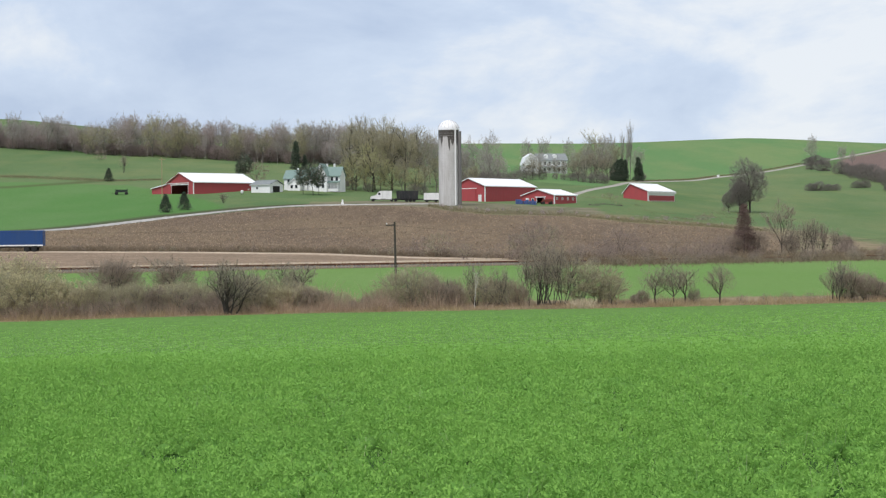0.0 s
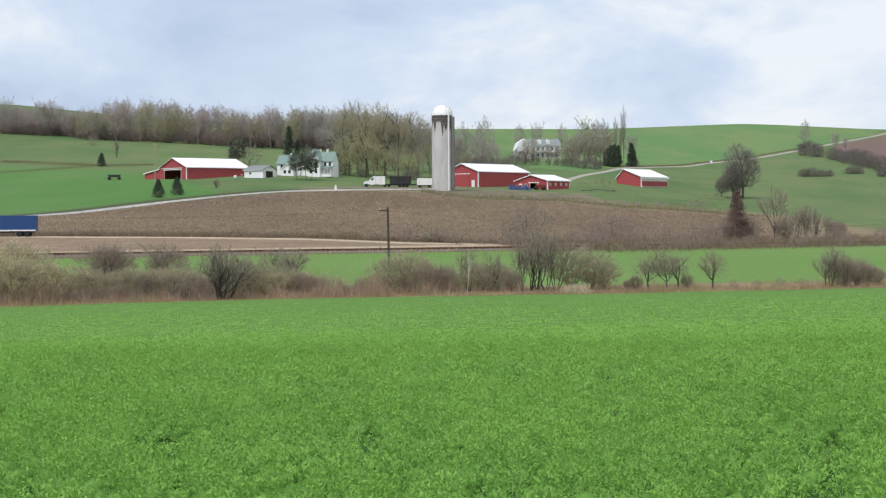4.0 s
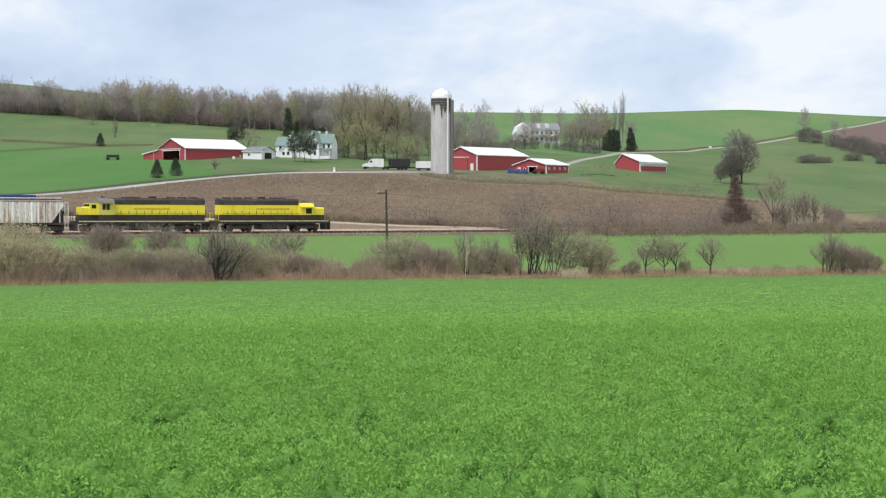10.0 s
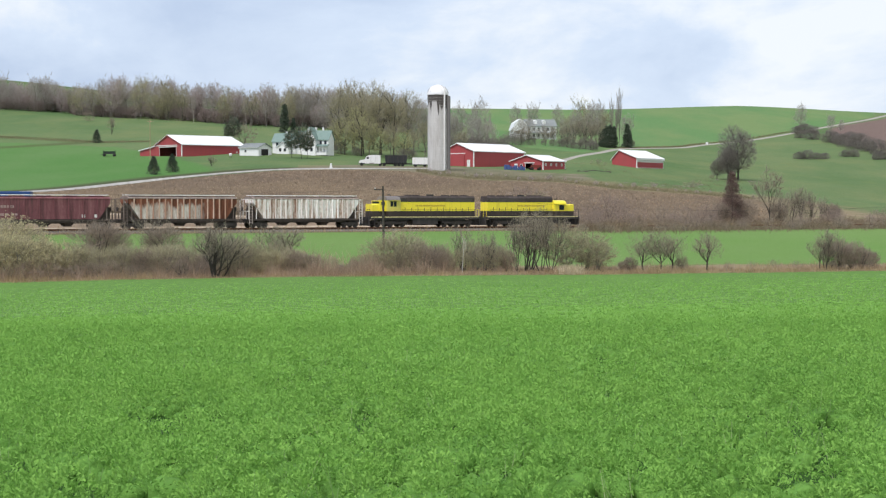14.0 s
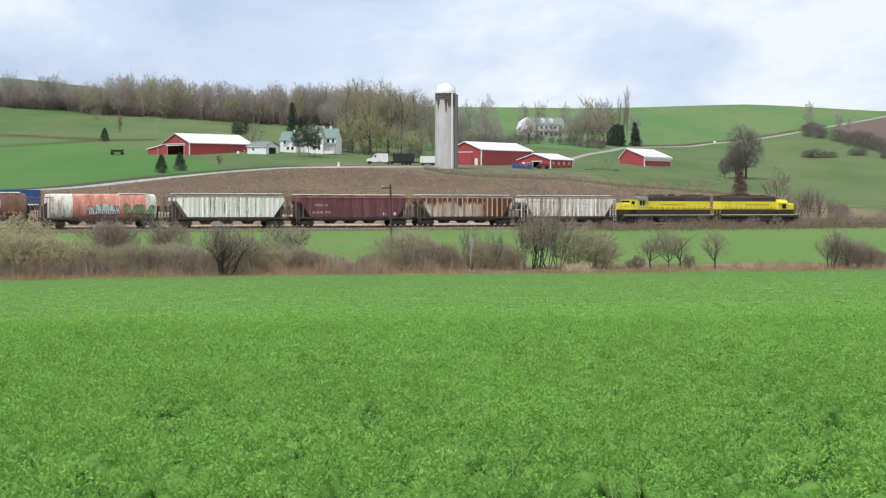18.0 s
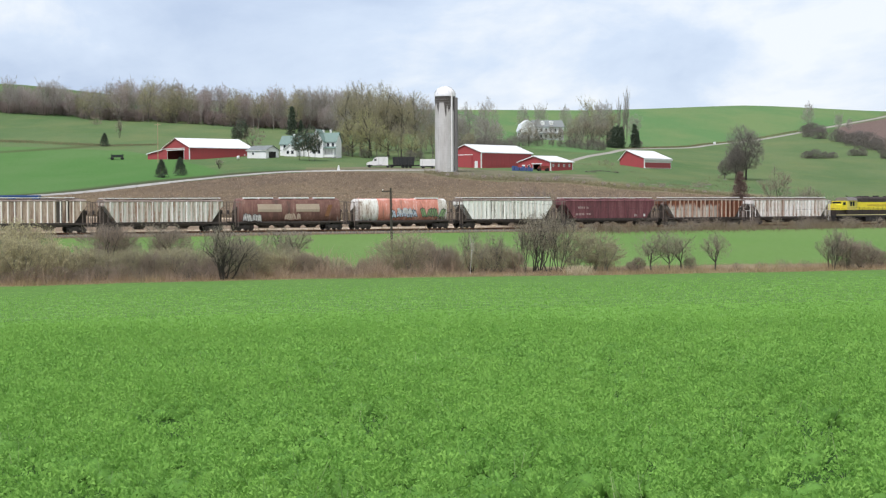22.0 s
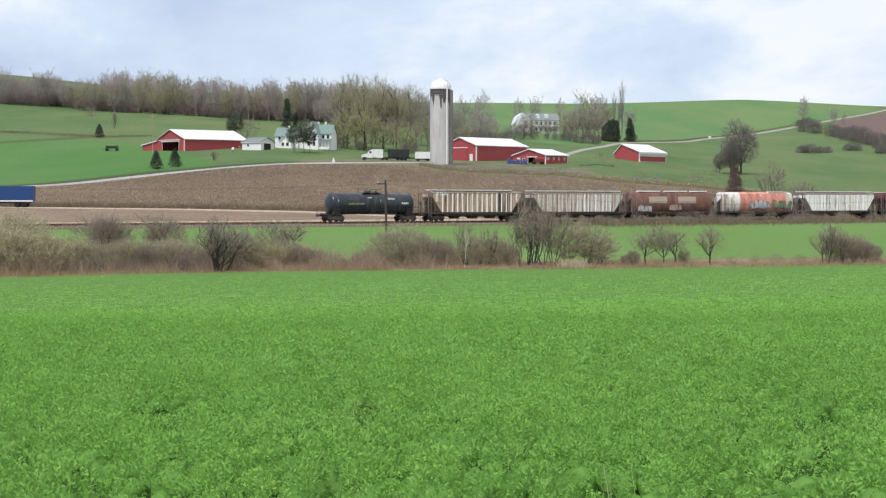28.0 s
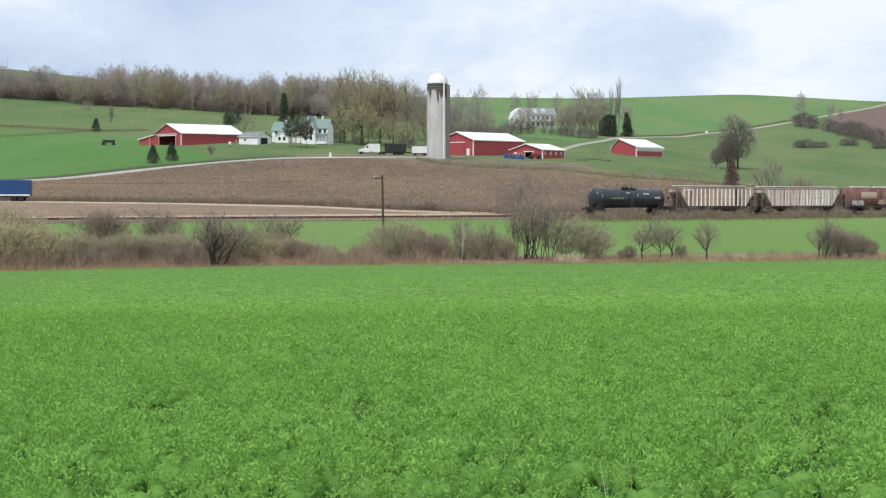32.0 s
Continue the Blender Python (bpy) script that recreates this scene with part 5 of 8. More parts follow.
def build_trees():
    rng = random.Random(77)
    # the wood along the pasture's upper edge
    i = 0
    for row, (y0, n) in enumerate(((854, 44), (870, 44), (888, 44))):
        for k in range(n):
            u = -850 + (k + rng.random()) * 790 / n
            y = y0 + rng.uniform(-6, 8) + (14 if u < -640 else 0)
            kind = rng.choices(("red", "grey", "green", "olive"), (6, 4.5, 0.5, 2.0))[0]
            low = 0.74 if u < -650 else 0.72 if u < -590 else 1.0
            tree(kind, u / 3000 * y, y, rng.uniform(16.0, 22.5) * low, i, "wood above the pasture")
            i += 1
    for k in range(130):
        u = -850 + (k + rng.random()) * 800 / 130
        y = 851 + rng.uniform(0, 26) + (14 if u < -640 else 0)
        planted("brush", "dark reddish-brown undergrowth at the edge of the wood", "bush", BRUSH[k % 2], put(u / 3000 * y, y, rng.uniform(0, 360), 0.1), "undergrowth of the wood", rng.uniform(0.8, 1.3))
    for u, y, h in ((-428, 846, 14), (-335, 848, 15), (-300, 847, 13), (-530, 848, 12)):
        tree("birch", u / 3000 * y, y, h, i, "pale trees at the wood edge")
        i += 1
    # tall trees that stand out of the wood, and its yellow-green ones
    for u, y, h, kind in ((-767, 862, 20, "grey"), (-748, 866, 17, "grey"), (-707, 862, 20, "grey"), (-689, 864, 21, "grey"), (-630, 850, 15.5, "green"), (-606, 853, 15, "green"), (-497, 846, 14, "green"), (-478, 849, 17, "green"),
                          (-236, 852, 22, "grey"), (-214, 856, 23, "grey"), (-214, 846, 13, "red"), (-205, 849, 14, "red")):
        tree(kind, u / 3000 * y, y, h, i, "wood above the pasture")
        i += 1
    # the grove behind the truck and silo
    for u, y, h, kind in ((-168, 662, 28, "maple"), (-147, 692, 29, "maple"), (-128, 660, 27, "maple"), (-112, 702, 28, "maple"), (-97, 665, 28.5, "maple"), (-75, 660, 27, "maple"), (-52, 700, 26, "maple"), (-30, 722, 24, "grey"),
                          (-40, 700, 23, "grey"), (-18, 705, 22, "grey"), (-184, 700, 26, "grey"), (-160, 720, 28, "grey"), (-85, 715, 27, "grey"), (-132, 645, 19, "willow"), (-162, 648, 14, "willow"), (-58, 645, 11.5, "willow"),
                          (-100, 646, 12.5, "willow"), (-182, 655, 11.5, "willow"), (-118, 652, 15, "olive"), (-80, 648, 13, "olive"), (-145, 655, 14, "olive"), (-40, 655, 12, "olive"), (-20, 660, 16, "olive"), (30, 700, 17, "grey"), (62, 690, 19, "grey"), (78, 705, 24, "grey"), (95, 690, 15, "red"), (45, 660, 12, "olive")):
        tree(kind, u / 3000 * y, y, h, i, "grove behind the farmyard")
        i += 1
    for u, y, sc in ((-185, 655, 0.7), (-170, 650, 0.8), (-140, 645, 0.6), (-60, 640, 0.7), (-45, 645, 0.7), (25, 640, 0.9), (50, 650, 0.9), (80, 650, 1.0), (105, 655, 0.9), (150, 790, 0.5),
                     (190, 780, 0.45), (225, 770, 0.6), (240, 745, 0.6), (253, 735, 0.7), (275, 730, 0.8), (345, 795, 0.6), (30, 668, 1.4), (48, 672, 1.5), (64, 668, 1.3), (78, 674, 1.5), (92, 670, 1.3), (108, 690, 1.1), (120, 730, 1.0), (132, 755, 1.1), (148, 770, 0.9), (168, 772, 0.8), (205, 768, 0.5), (218, 765, 0.6), (232, 760, 0.9), (262, 740, 0.9), (280, 745, 0.6)):
        planted("brush", "grey-brown twiggy undergrowth below the trees", "bush", BRUSH_DIM, put(u / 3000 * y, y, 37 * i, 0.1), "undergrowth by the farm", sc)
        i += 1
    for k in range(26):
        x = -4 + 88 * (k + rng.random()) / 26
        y = float(np.interp(x, [-6, 1, 10, 26, 35, 49, 73, 88], [508, 484, 475, 484, 489, 469, 477, 468])) + rng.uniform(0, 24)
        planted("brush", "low brown weeds on the yard bank", "bush", WEED, put(x, y, 53 * k, 0.1), "weeds on the yard bank", rng.uniform(0.12, 0.24))
    # round the hill house
    for u, y, h, kind in ((150, 800, 12, "grey"), (166, 805, 13, "grey"), (190, 800, 10, "grey"), (140, 880, 17, "grey"), (172, 885, 18, "grey"), (215, 880, 18, "grey"), (205, 815, 9, "grey"), (235, 805, 15, "olive"), (247, 790, 18.5, "grey"), (262, 800, 22.5, "green"), (275, 785, 22, "grey"),
                          (287, 800, 22, "grey"), (296, 790, 18, "olive"), (335, 805, 16, "grey"), (240, 770, 10, "grey"), (180, 800, 8, "grey"), (225, 815, 13, "grey"), (160, 790, 9, "grey"), (25, 690, 19, "grey"), (40, 700, 22, "grey"), (70, 680, 17, "grey")):
        tree(kind, u / 3000 * y, y, h, i, "trees round the hill house")
        i += 1
    # on the right-hand slope
    for x, y, h, kind in ((105.6, 593, 20.0, "broad"), (101.5, 590, 12.0, "broad"), (103.5, 597, 12, "broad"), (98.0, 592, 8, "broad"), (204, 950, 17, "grey"), (216, 930, 12, "grey"), (222, 930, 9, "grey")):
        tree(kind, x, y, h, i, "trees on the right slope")
        i += 1


build_trees()
SHRUBS = {
    "dark": [grown(s, 3.0, 1.65, 0.16, 3, 3, 3, 5, 0.0045, 0.0145, 0.8, 300, 0.02, 0.0, 5, 260, 0.25).finish(DARK_BARK, TWIG_DARK, BUD_OLIVE) for s in (51, 52, 53)],
    "upright": [grown(s, 3.0, 0.95, 0.2, 3, 3, 3, 5, 0.0045, 0.012, 1.2, 300, 0.02, 0.0, 4, 240, 0.22).finish(DARK_BARK, TWIG_DARK, BUD_OLIVE) for s in (54, 55, 56)],
    "brown": [shrub(s, 3.0, 1.6, 8, 1700, 0.028, 800, 0.0085, 0.0).finish(DARK_BARK, TWIG_DUSK, BUD_DUSK) for s in (61, 62, 63)],
    "olive": [shrub(s, 3.0, 1.9, 7, 4200, 0.034, 400, 0.011, 0.0).finish(BARK, TWIG_OLIVE, BUD_OLIVE) for s in (71, 72, 73)],
    "pale": [shrub(s, 3.0, 2.0, 7, 7600, 0.038, 450, 0.011, 0.0).finish(BARK, TWIG_OLIVE, BUD_PALE) for s in (81, 82)],
    "sapling": [grown(s, 3.0, 1.3, 0.24, 5, 3, 3, 7, 0.005, 0.018, 0.7, 300, 0.02, haze=800, low=0.26).finish(DIM_BARK, TWIG_DARK, TAWNY) for s in (85, 86, 185)],
    "pale_sapling": [grown(96, 3.0, 0.45, 0.5, 3, 3, 2, 6, 0.003, 0.0065, 1.2, 60, 0.016).finish(WHITE_BARK, TWIG_GREY, BUD_OLIVE)],
    "slim": [grown(98, 3.0, 0.8, 0.2, 5, 3, 3, 7, 0.005, 0.012, 0.9, 200, 0.018, haze=330, low=0.15).finish(DIM_BARK, TWIG_DARK, BUD_OLIVE)],
    "spire": [grown(99, 3.0, 0.2, 0.12, 7, 3, 3, 14, 0.004, 0.014, 2.2, 150, 0.01).finish(BARK, TWIG_GREY, BUD_OLIVE)],
    "scrub": [shrub(s, 3.0, 2.2, 3, 300, 0.048, 165, 0.018, -0.15, False, 4, False).finish(DARK_BARK, TWIG_BROWN, BUD_DUSK) for s in (87, 88)],
    "scrub_olive": [shrub(s, 3.0, 2.0, 3, 330, 0.048, 165, 0.018, -0.15, False, 4, False).finish(BARK, TWIG_OLIVE, BUD_OLIVE) for s in (89, 90)],
    "scrub_dark": [shrub(s, 3.0, 2.0, 3, 280, 0.048, 175, 0.018, -0.15, False, 4, False).finish(DARK_BARK, TWIG_DUSK, BUD_DUSK) for s in (91, 92)],
    "thicket": [shrub(s, 3.0, 2.4, 6, 0, 0.026, 1100, 0.016, -0.25, False, 4, False).finish(DARK_BARK, TWIG_DIM, DARK_BUD) for s in (93, 94)],
}
SHRUB_LABELS = {"upright": "tall narrow dark-stemmed bush with olive twigs", "spire": "tall narrow poplar with bare upright twigs", "slim": "slender grey-brown bare tree with fine twigs", "dark": "bare dark-stemmed bush in the hedgerow", "brown": "brown twiggy bush in the rough verge", "olive": "rounded olive-budded bush in the hedgerow", "pale": "broad willow bush with pale yellow catkins",
                "sapling": "small bare tree on a single dark stem", "scrub": "low brown scrub of bare twigs", "scrub_olive": "low olive-tinged scrub of fine twigs", "scrub_dark": "low dark scrub of bare twigs", "pale_sapling": "slim pale-stemmed sapling in the hedgerow", "thicket": "dense dark thicket on the hillside"}


def bush(kind, x, y, h, seed, group="bushes of the hedgerow"):
    r = random.Random(seed)
    v = SHRUBS[kind][r.randrange(len(SHRUBS[kind]))]
    low = kind.startswith("scrub")
    return planted("scrub_clump" if low else "bush", SHRUB_LABELS[kind], "scrub" if low else "bush", v, put(x, y, r.uniform(0, 360), 0.05), group, h / 3.0)


def build_hedge():
    # bearing (in 1/3000), distance, height, kind
    willow_end = [(-790, 126, 4.2, "pale"), (-745, 125, 3.8, "pale"), (-705, 126, 3.3, "pale"), (-775, 131, 5.0, "pale"), (-738, 132, 4.4, "pale"), (-668, 126, 2.9, "pale"), (-630, 127, 2.7, "olive"), (-600, 137, 4.4, "brown"),
                  (-578, 138, 4.3, "brown"), (-590, 126, 2.5, "olive"), (-555, 126, 2.6, "olive"), (-520, 127, 2.5, "olive"), (-500, 138, 4.2, "sapling"), (-483, 138, 3.9, "brown"), (-485, 126, 1.9, "brown")]
    middle = [(-390, 121.9, 4.1, "dark"), (-382, 122.3, 3.8, "dark"), (-372, 126, 3.2, "dark"), (-352, 127, 2.9, "dark"), (-455, 127, 2.0, "brown"), (-430, 127, 2.4, "olive"), (-415, 126, 1.7, "brown"), (-335, 126, 2.9, "olive"),
              (-308, 127, 2.5, "olive"), (-288, 136, 3.6, "dark"), (-266, 135, 3.4, "sapling"), (-275, 126, 2.3, "olive"), (-250, 126, 1.9, "brown"), (-228, 126, 1.7, "brown"), (-90, 127, 3.0, "olive"), (-68, 126, 3.4, "olive"),
              (-44, 128, 2.9, "olive"), (-20, 126, 2.3, "brown"), (5, 127, 1.7, "brown"), (22, 127, 1.6, "olive"), (50, 128, 3.5, "upright"), (46, 123, 3.1, "pale_sapling")]
    far_end = [(66, 127, 2.5, "olive"), (85, 126, 3.2, "upright"), (105, 126, 2.1, "olive"), (125, 126, 1.8, "brown"), (145, 127, 4.1, "upright"), (158, 128, 4.6, "upright"), (168, 130, 4.9, "upright"), (186, 127, 4.3, "upright"), (203, 126, 4.6, "upright"),
               (228, 127, 3.6, "olive"), (268, 128, 3.3, "olive"), (285, 127, 2.6, "olive"), (367, 124, 2.9, "sapling"), (398, 124, 3.1, "sapling"), (419, 125, 2.7, "sapling"), (434, 125, 1.2, "brown"), (344, 125, 1.3, "brown"),
               (480, 124, 2.9, "sapling"), (690, 124, 3.2, "upright"), (698, 125, 3.0, "upright"), (680, 125, 2.4, "sapling"), (715, 124, 2.5, "brown"), (738, 125, 2.3, "brown"), (755, 124, 1.9, "brown"), (330, 126, 0.9, "brown"), (520, 125, 0.7, "scrub"),
               (560, 125, 0.8, "scrub"), (600, 125, 0.9, "scrub"), (640, 125, 0.8, "scrub"), (772, 126, 1.5, "brown")]
    for i, (u, y, h, kind) in enumerate(willow_end + middle + far_end):
        bush(kind, u / 3000 * y, y, h, 300 + i)
    fill = random.Random(8)
    for i in range(46):
        u = -795 + 560 * (i + fill.random()) / 46
        y = fill.uniform(125, 133)
        bush(fill.choice(("olive", "pale", "pale", "brown") if u < -560 else ("olive", "pale", "brown")), u / 3000 * y, y, fill.uniform(1.6, 2.6) * (1.0 if u < -430 else 0.8), 1300 + i)
    # mostly dark low scrub, added to stand for the shaded foot of the hedge
    for i in range(22):
        u = -790 + 420 * (i + fill.random()) / 22
        y = fill.uniform(122.5, 125)
        bush(fill.choice(("scrub_dark", "scrub", "scrub_dark")), u / 3000 * y, y, fill.uniform(0.9, 1.7), 1350 + i)
    for i in range(9):
        u = -110 + 220 * (i + fill.random()) / 9
        y = fill.uniform(126, 132)
        bush(fill.choice(("olive", "brown", "brown")), u / 3000 * y, y, fill.uniform(1.5, 2.6), 1400 + i)
    for i in range(10):
        u = -270 + 180 * (i + fill.random()) / 10
        y = fill.uniform(123, 129)
        bush(fill.choice(("olive", "brown")), u / 3000 * y, y, fill.uniform(0.9, 1.6), 1450 + i)
    # weeds and bushes against the railway
    rng = random.Random(4)
    for i in range(125):
        s = rng.uniform(14, 140)
        x, y = along(s, -rng.uniform(5.0, 13.0))
        bush(rng.choice(("scrub", "scrub_dark", "scrub_dark")), x, y, rng.uniform(1.3, 2.4) * (0.7 if s < 30 else 1), 500 + i, "bushes beside the railway")
    for i in range(24):
        s = rng.uniform(-120, 22)
        x, y = along(s, -rng.uniform(4.0, 6))
        bush(rng.choice(("scrub", "scrub_olive")), x, y, rng.uniform(0.5, 1.1), 1500 + i, "weeds beside the railway")
    for i in range(84):
        s = rng.uniform(14, 150)
        x, y = along(s, rng.uniform(5, 22))
        if 62 < s < 80:
            continue
        bush(rng.choice(("scrub", "scrub_dark", "scrub")), x, y, rng.uniform(1.4, 3.4), 600 + i, "bushes beyond the railway")
    for i in range(64):
        x = rng.uniform(-98, 22)
        y = np.interp(x, [-95, -80, -25, 0, 25], [305, 305, 300, 286, 273]) + rng.uniform(0.5, 6)
        bush(rng.choice(("scrub", "scrub_olive", "scrub_dark")), x, y, rng.uniform(0.6, 1.5) * (1.4 if x > -10 else 1), 700 + i, "weeds along the stubble")
    for u, y, h, kind in ((-20, 290, 4.8, "scrub_olive"), (-45, 295, 3.8, "scrub"), (0, 288, 3.2, "scrub"), (30, 284, 3.0, "scrub_olive"), (110, 272, 4.5, "scrub"), (130, 275, 5.0, "scrub_olive"), (158, 275, 7.2, "scrub"), (172, 280, 6.4, "scrub_olive"), (145, 272, 5.0, "scrub"),
                          (300, 290, 5.8, "scrub"), (312, 292, 5.2, "scrub"), (330, 294, 4.0, "scrub"), (590, 302, 10.5, "slim"), (628, 310, 6.6, "upright"), (646, 312, 6.8, "upright"), (612, 308, 5.6, "upright"), (662, 314, 6.0, "upright"), (660, 312, 5.0, "scrub"), (605, 305, 4.0, "brown"),
                          (680, 318, 5.0, "upright"), (702, 320, 4.0, "brown"), (545, 298, 5.0, "brown"), (505, 296, 4.2, "brown"), (480, 293, 4.0, "scrub"), (440, 292, 3.6, "scrub"), (400, 290, 3.8, "scrub_dark")):
        bush(kind, u / 3000 * y, y, h, int(800 + u), "tall scrub beyond the railway")
    for x, y, h in ((161, 752, 4.0), (164.5, 753, 4.6), (169, 754, 3.6), (173, 756, 3.4), (186, 771, 3.8), (190, 772, 4.0), (197, 757, 4.2), (201, 760, 4.4), (206, 765, 4.2), (199, 935, 5.0), (203, 937, 6.5), (208, 938, 4.5), (194, 905, 4.5), (198, 893, 6.6), (202, 868, 7.5), (202.5, 852, 6.2), (203, 835, 8.6), (203.5, 818, 9.0), (204, 803, 7.0), (205, 786, 8.0)):
        bush("thicket", x, y, h, int(900 + x), "bushes on the hillside")
    for i, (x, y, h) in enumerate(((56, 611, 1.6), (58.5, 612, 2.2), (60.5, 608, 1.4), (64, 505, 1.5), (66, 508, 1.1), (73, 508, 1.2), (76, 516, 1.8), (78.5, 521, 2.4), (80.5, 524, 1.7), (85, 548, 1.4), (97, 596, 1.8), (104.9, 563, 2.2), (93, 512, 1.0), (86, 452, 1.8), (88, 470, 1.3), (90, 440, 2.0))):
        bush("scrub_dark" if i % 3 else "scrub_olive", x, y, h, 990 + i, "scrub on the rubble bank")
    for i, (u, y, h) in enumerate(((150, 768, 10.0), (163, 772, 8.0), (139, 775, 9.0), (193, 770, 8.0), (207, 772, 9.0), (222, 764, 10.5), (232, 752, 12.0), (243, 748, 14.0), (254, 745, 13.0), (264, 742, 15.5), (273, 745, 13.0), (283, 742, 14.5))):
        bush("slim", u / 3000 * y, y, h, 1250 + i, "slender trees below the hill house")
    for u, h in ((309, 23), (324, 28), (319, 20)):
        bush("spire", u / 3000 * 790, 790, h, 1200 + u, "poplars by the hill house")
    for x, y, h, kind in ((-141, 738, 8.0, "upright"), (-166, 812, 6.0, "scrub_dark"), (-78, 690, 10.0, "scrub_dark"), (-73.5, 556, 3.4, "dark")):
        bush(kind, x, y, h, int(950 - x), "lone bushes in the pasture")


build_hedge()


def build_conifers():
    fir = [conifer(s, 6.2, 2.9, 4600, 0.19, 0.75).finish(DARK_BARK, TWIG_DARK, NEEDLES) for s in (91, 92)]
    tall = conifer(93, 16.0, 2.7, 2500, 0.42, 0.7).finish(DARK_BARK, TWIG_DARK, NEEDLES)
    rust = conifer(94, 7.0, 2.4, 7600, 0.095).finish(DARK_BARK, TWIG_BROWN, TAWNY)
    col = conifer(95, 9.0, 2.1, 2600, 0.34).finish(DARK_BARK, TWIG_DARK, NEEDLES)
    for i, (u, y, s) in enumerate(((-499, 517, 0.92), (-466, 526, 0.92), (-599, 691, 0.88))):
        planted("fir", "dark green young fir on the grass", "conifer", fir[i % 2], put(u / 3000 * y, y, 40 * i, 0.05), "young firs", s)
    planted("spruce", "tall dark spruce behind the farmhouse", "conifer", tall, put(-268 / 3000 * 665, 665, 0, 0.05), "", 1.08)
    planted("spruce", "dark spruce behind the farmhouse", "conifer", tall, put(-252 / 3000 * 668, 668, 90, 0.05), "", 0.75)
    pine = big_tree(97, 10, 2.9, 3000, 0.2, 0.3, 150, 0.05, low=0.28).finish(DARK_BARK, TWIG_DARK, NEEDLES)
    for u, y, s_, q in ((-237, 598, 1.2, 70), (-255, 602, 1.05, 150), (-228, 603, 0.95, 200), (-357, 690, 1.15, 10), (-366, 694, 0.85, 110)):
        planted("pine", "dark round-crowned pine on the lawn", "conifer", pine, put(u / 3000 * y, y, q, 0.05), "pines on the lawn", s_)
    planted("larch", "russet-brown pyramidal tree beyond the railway", "conifer", rust, put(524 / 3000 * 297, 297, 0, 0.05), "", 1.3)
    for u, y, s in ((337, 780, 1.25), (314, 775, 1.1), (296, 775, 0.95), (301, 772, 1.1), (307, 770, 1.15), (311, 776, 1.0), (291, 778, 0.8), (342, 782, 0.9)):
        planted("cedar", "dark green cedar below the hill house", "conifer", col, put(u / 3000 * y, y, u, 0.05), "cedars", s)


build_conifers()

# ---- the train ----
TRAIN = []
RUN = [(0, -126.9), (3, -94.3), (6, -61.7), (9, -29.2), (13, 14.2), (19, 79.2), (23, 124.1), (28, 180.8), (32, 227.2)]
WHEELSETS = []


def wheel_shape(r=0.46):
    return Shape().lathe([(-0.07, 0.05), (-0.07, r * 0.55), (-0.04, r * 0.6), (-0.04, r * 0.86), (-0.065, r * 0.9), (-0.065, r), (0.045, r), (0.045, r + 0.03), (0.07, r + 0.03), (0.07, 0.05)], "y", (0, 0, 0), 20)


def wheelset_mesh(r):
    s = wheel_shape(r)
    n = len(s.v)
    s.v = [(x, y + 0.74, z) for x, y, z in s.v]
    far = [(-x, -y, z) for x, y, z in s.v]
    s.f += [tuple(i + n for i in f) for f in s.f]
    s.v += far
    s.tube((0, -0.74, 0), (0, 0.74, 0), 0.085)
    return s.mesh("wheelset", IRON, True)


WHEELSET = {r: wheelset_mesh(r) for r in (0.46, 0.51)}


def bogie(owner, x, axles, r=0.46, heavy=False):
    """A railway truck: side frames, bolster, axles and wheels."""
    half = max(axles) + 0.35
    frame_ = Shape()
    for side in (-1, 1):
        y0 = side * 1.02
        if heavy:
            prof = [(-half - 0.2, 0.62), (-half - 0.2, 0.78), (half + 0.2, 0.78), (half + 0.2, 0.62), (half - 0.3, 0.55), (0.5, 0.38), (-0.5, 0.38), (-half + 0.3, 0.55)]
        else:
            prof = [(-half - 0.05, 0.40), (-half - 0.05, 0.56), (-0.5, 0.74), (0.5, 0.74), (half + 0.05, 0.56), (half + 0.05, 0.40), (half - 0.5, 0.40), (0.45, 0.24), (-0.45, 0.24), (-half + 0.5, 0.40)]
        frame_.extrude(prof, y0 - 0.08, y0 + 0.08, "y")
        for a in axles:
            frame_.box(a - 0.17, a + 0.17, y0 - 0.14, y0 + 0.14, r - 0.15, r + 0.17)
        if heavy:
            for a in axles:
                frame_.tube((a - 0.35, y0, 0.70), (a - 0.35, y0, 0.95), 0.09)
                frame_.tube((a + 0.35, y0, 0.70), (a + 0.35, y0, 0.95), 0.09)
        else:
            for q in (-0.22, 0, 0.22):
                frame_.tube((q, y0, 0.28), (q, y0, 0.60), 0.075)
    frame_.box(-0.3, 0.3, -1.05, 1.05, 0.55, 0.85)
    b = part("truck", frame_, IRON, owner, "black cast side frames", at=(x, 0, 0))
    for a in axles:
        WHEELSETS.append((part("wheelset", WHEELSET[r], IRON, b, at=(a, 0, r)), a, r))
    return b


def coupler(owner, x, sgn, z=0.88):
    s = Shape().box(min(x, x + sgn * 0.55), max(x, x + sgn * 0.55), -0.09, 0.09, z - 0.1, z + 0.1)
    s.box(min(x + sgn * 0.45, x + sgn * 0.75), max(x + sgn * 0.45, x + sgn * 0.75), -0.17, 0.17, z - 0.16, z + 0.16)
    part("coupler", s, IRON, owner)


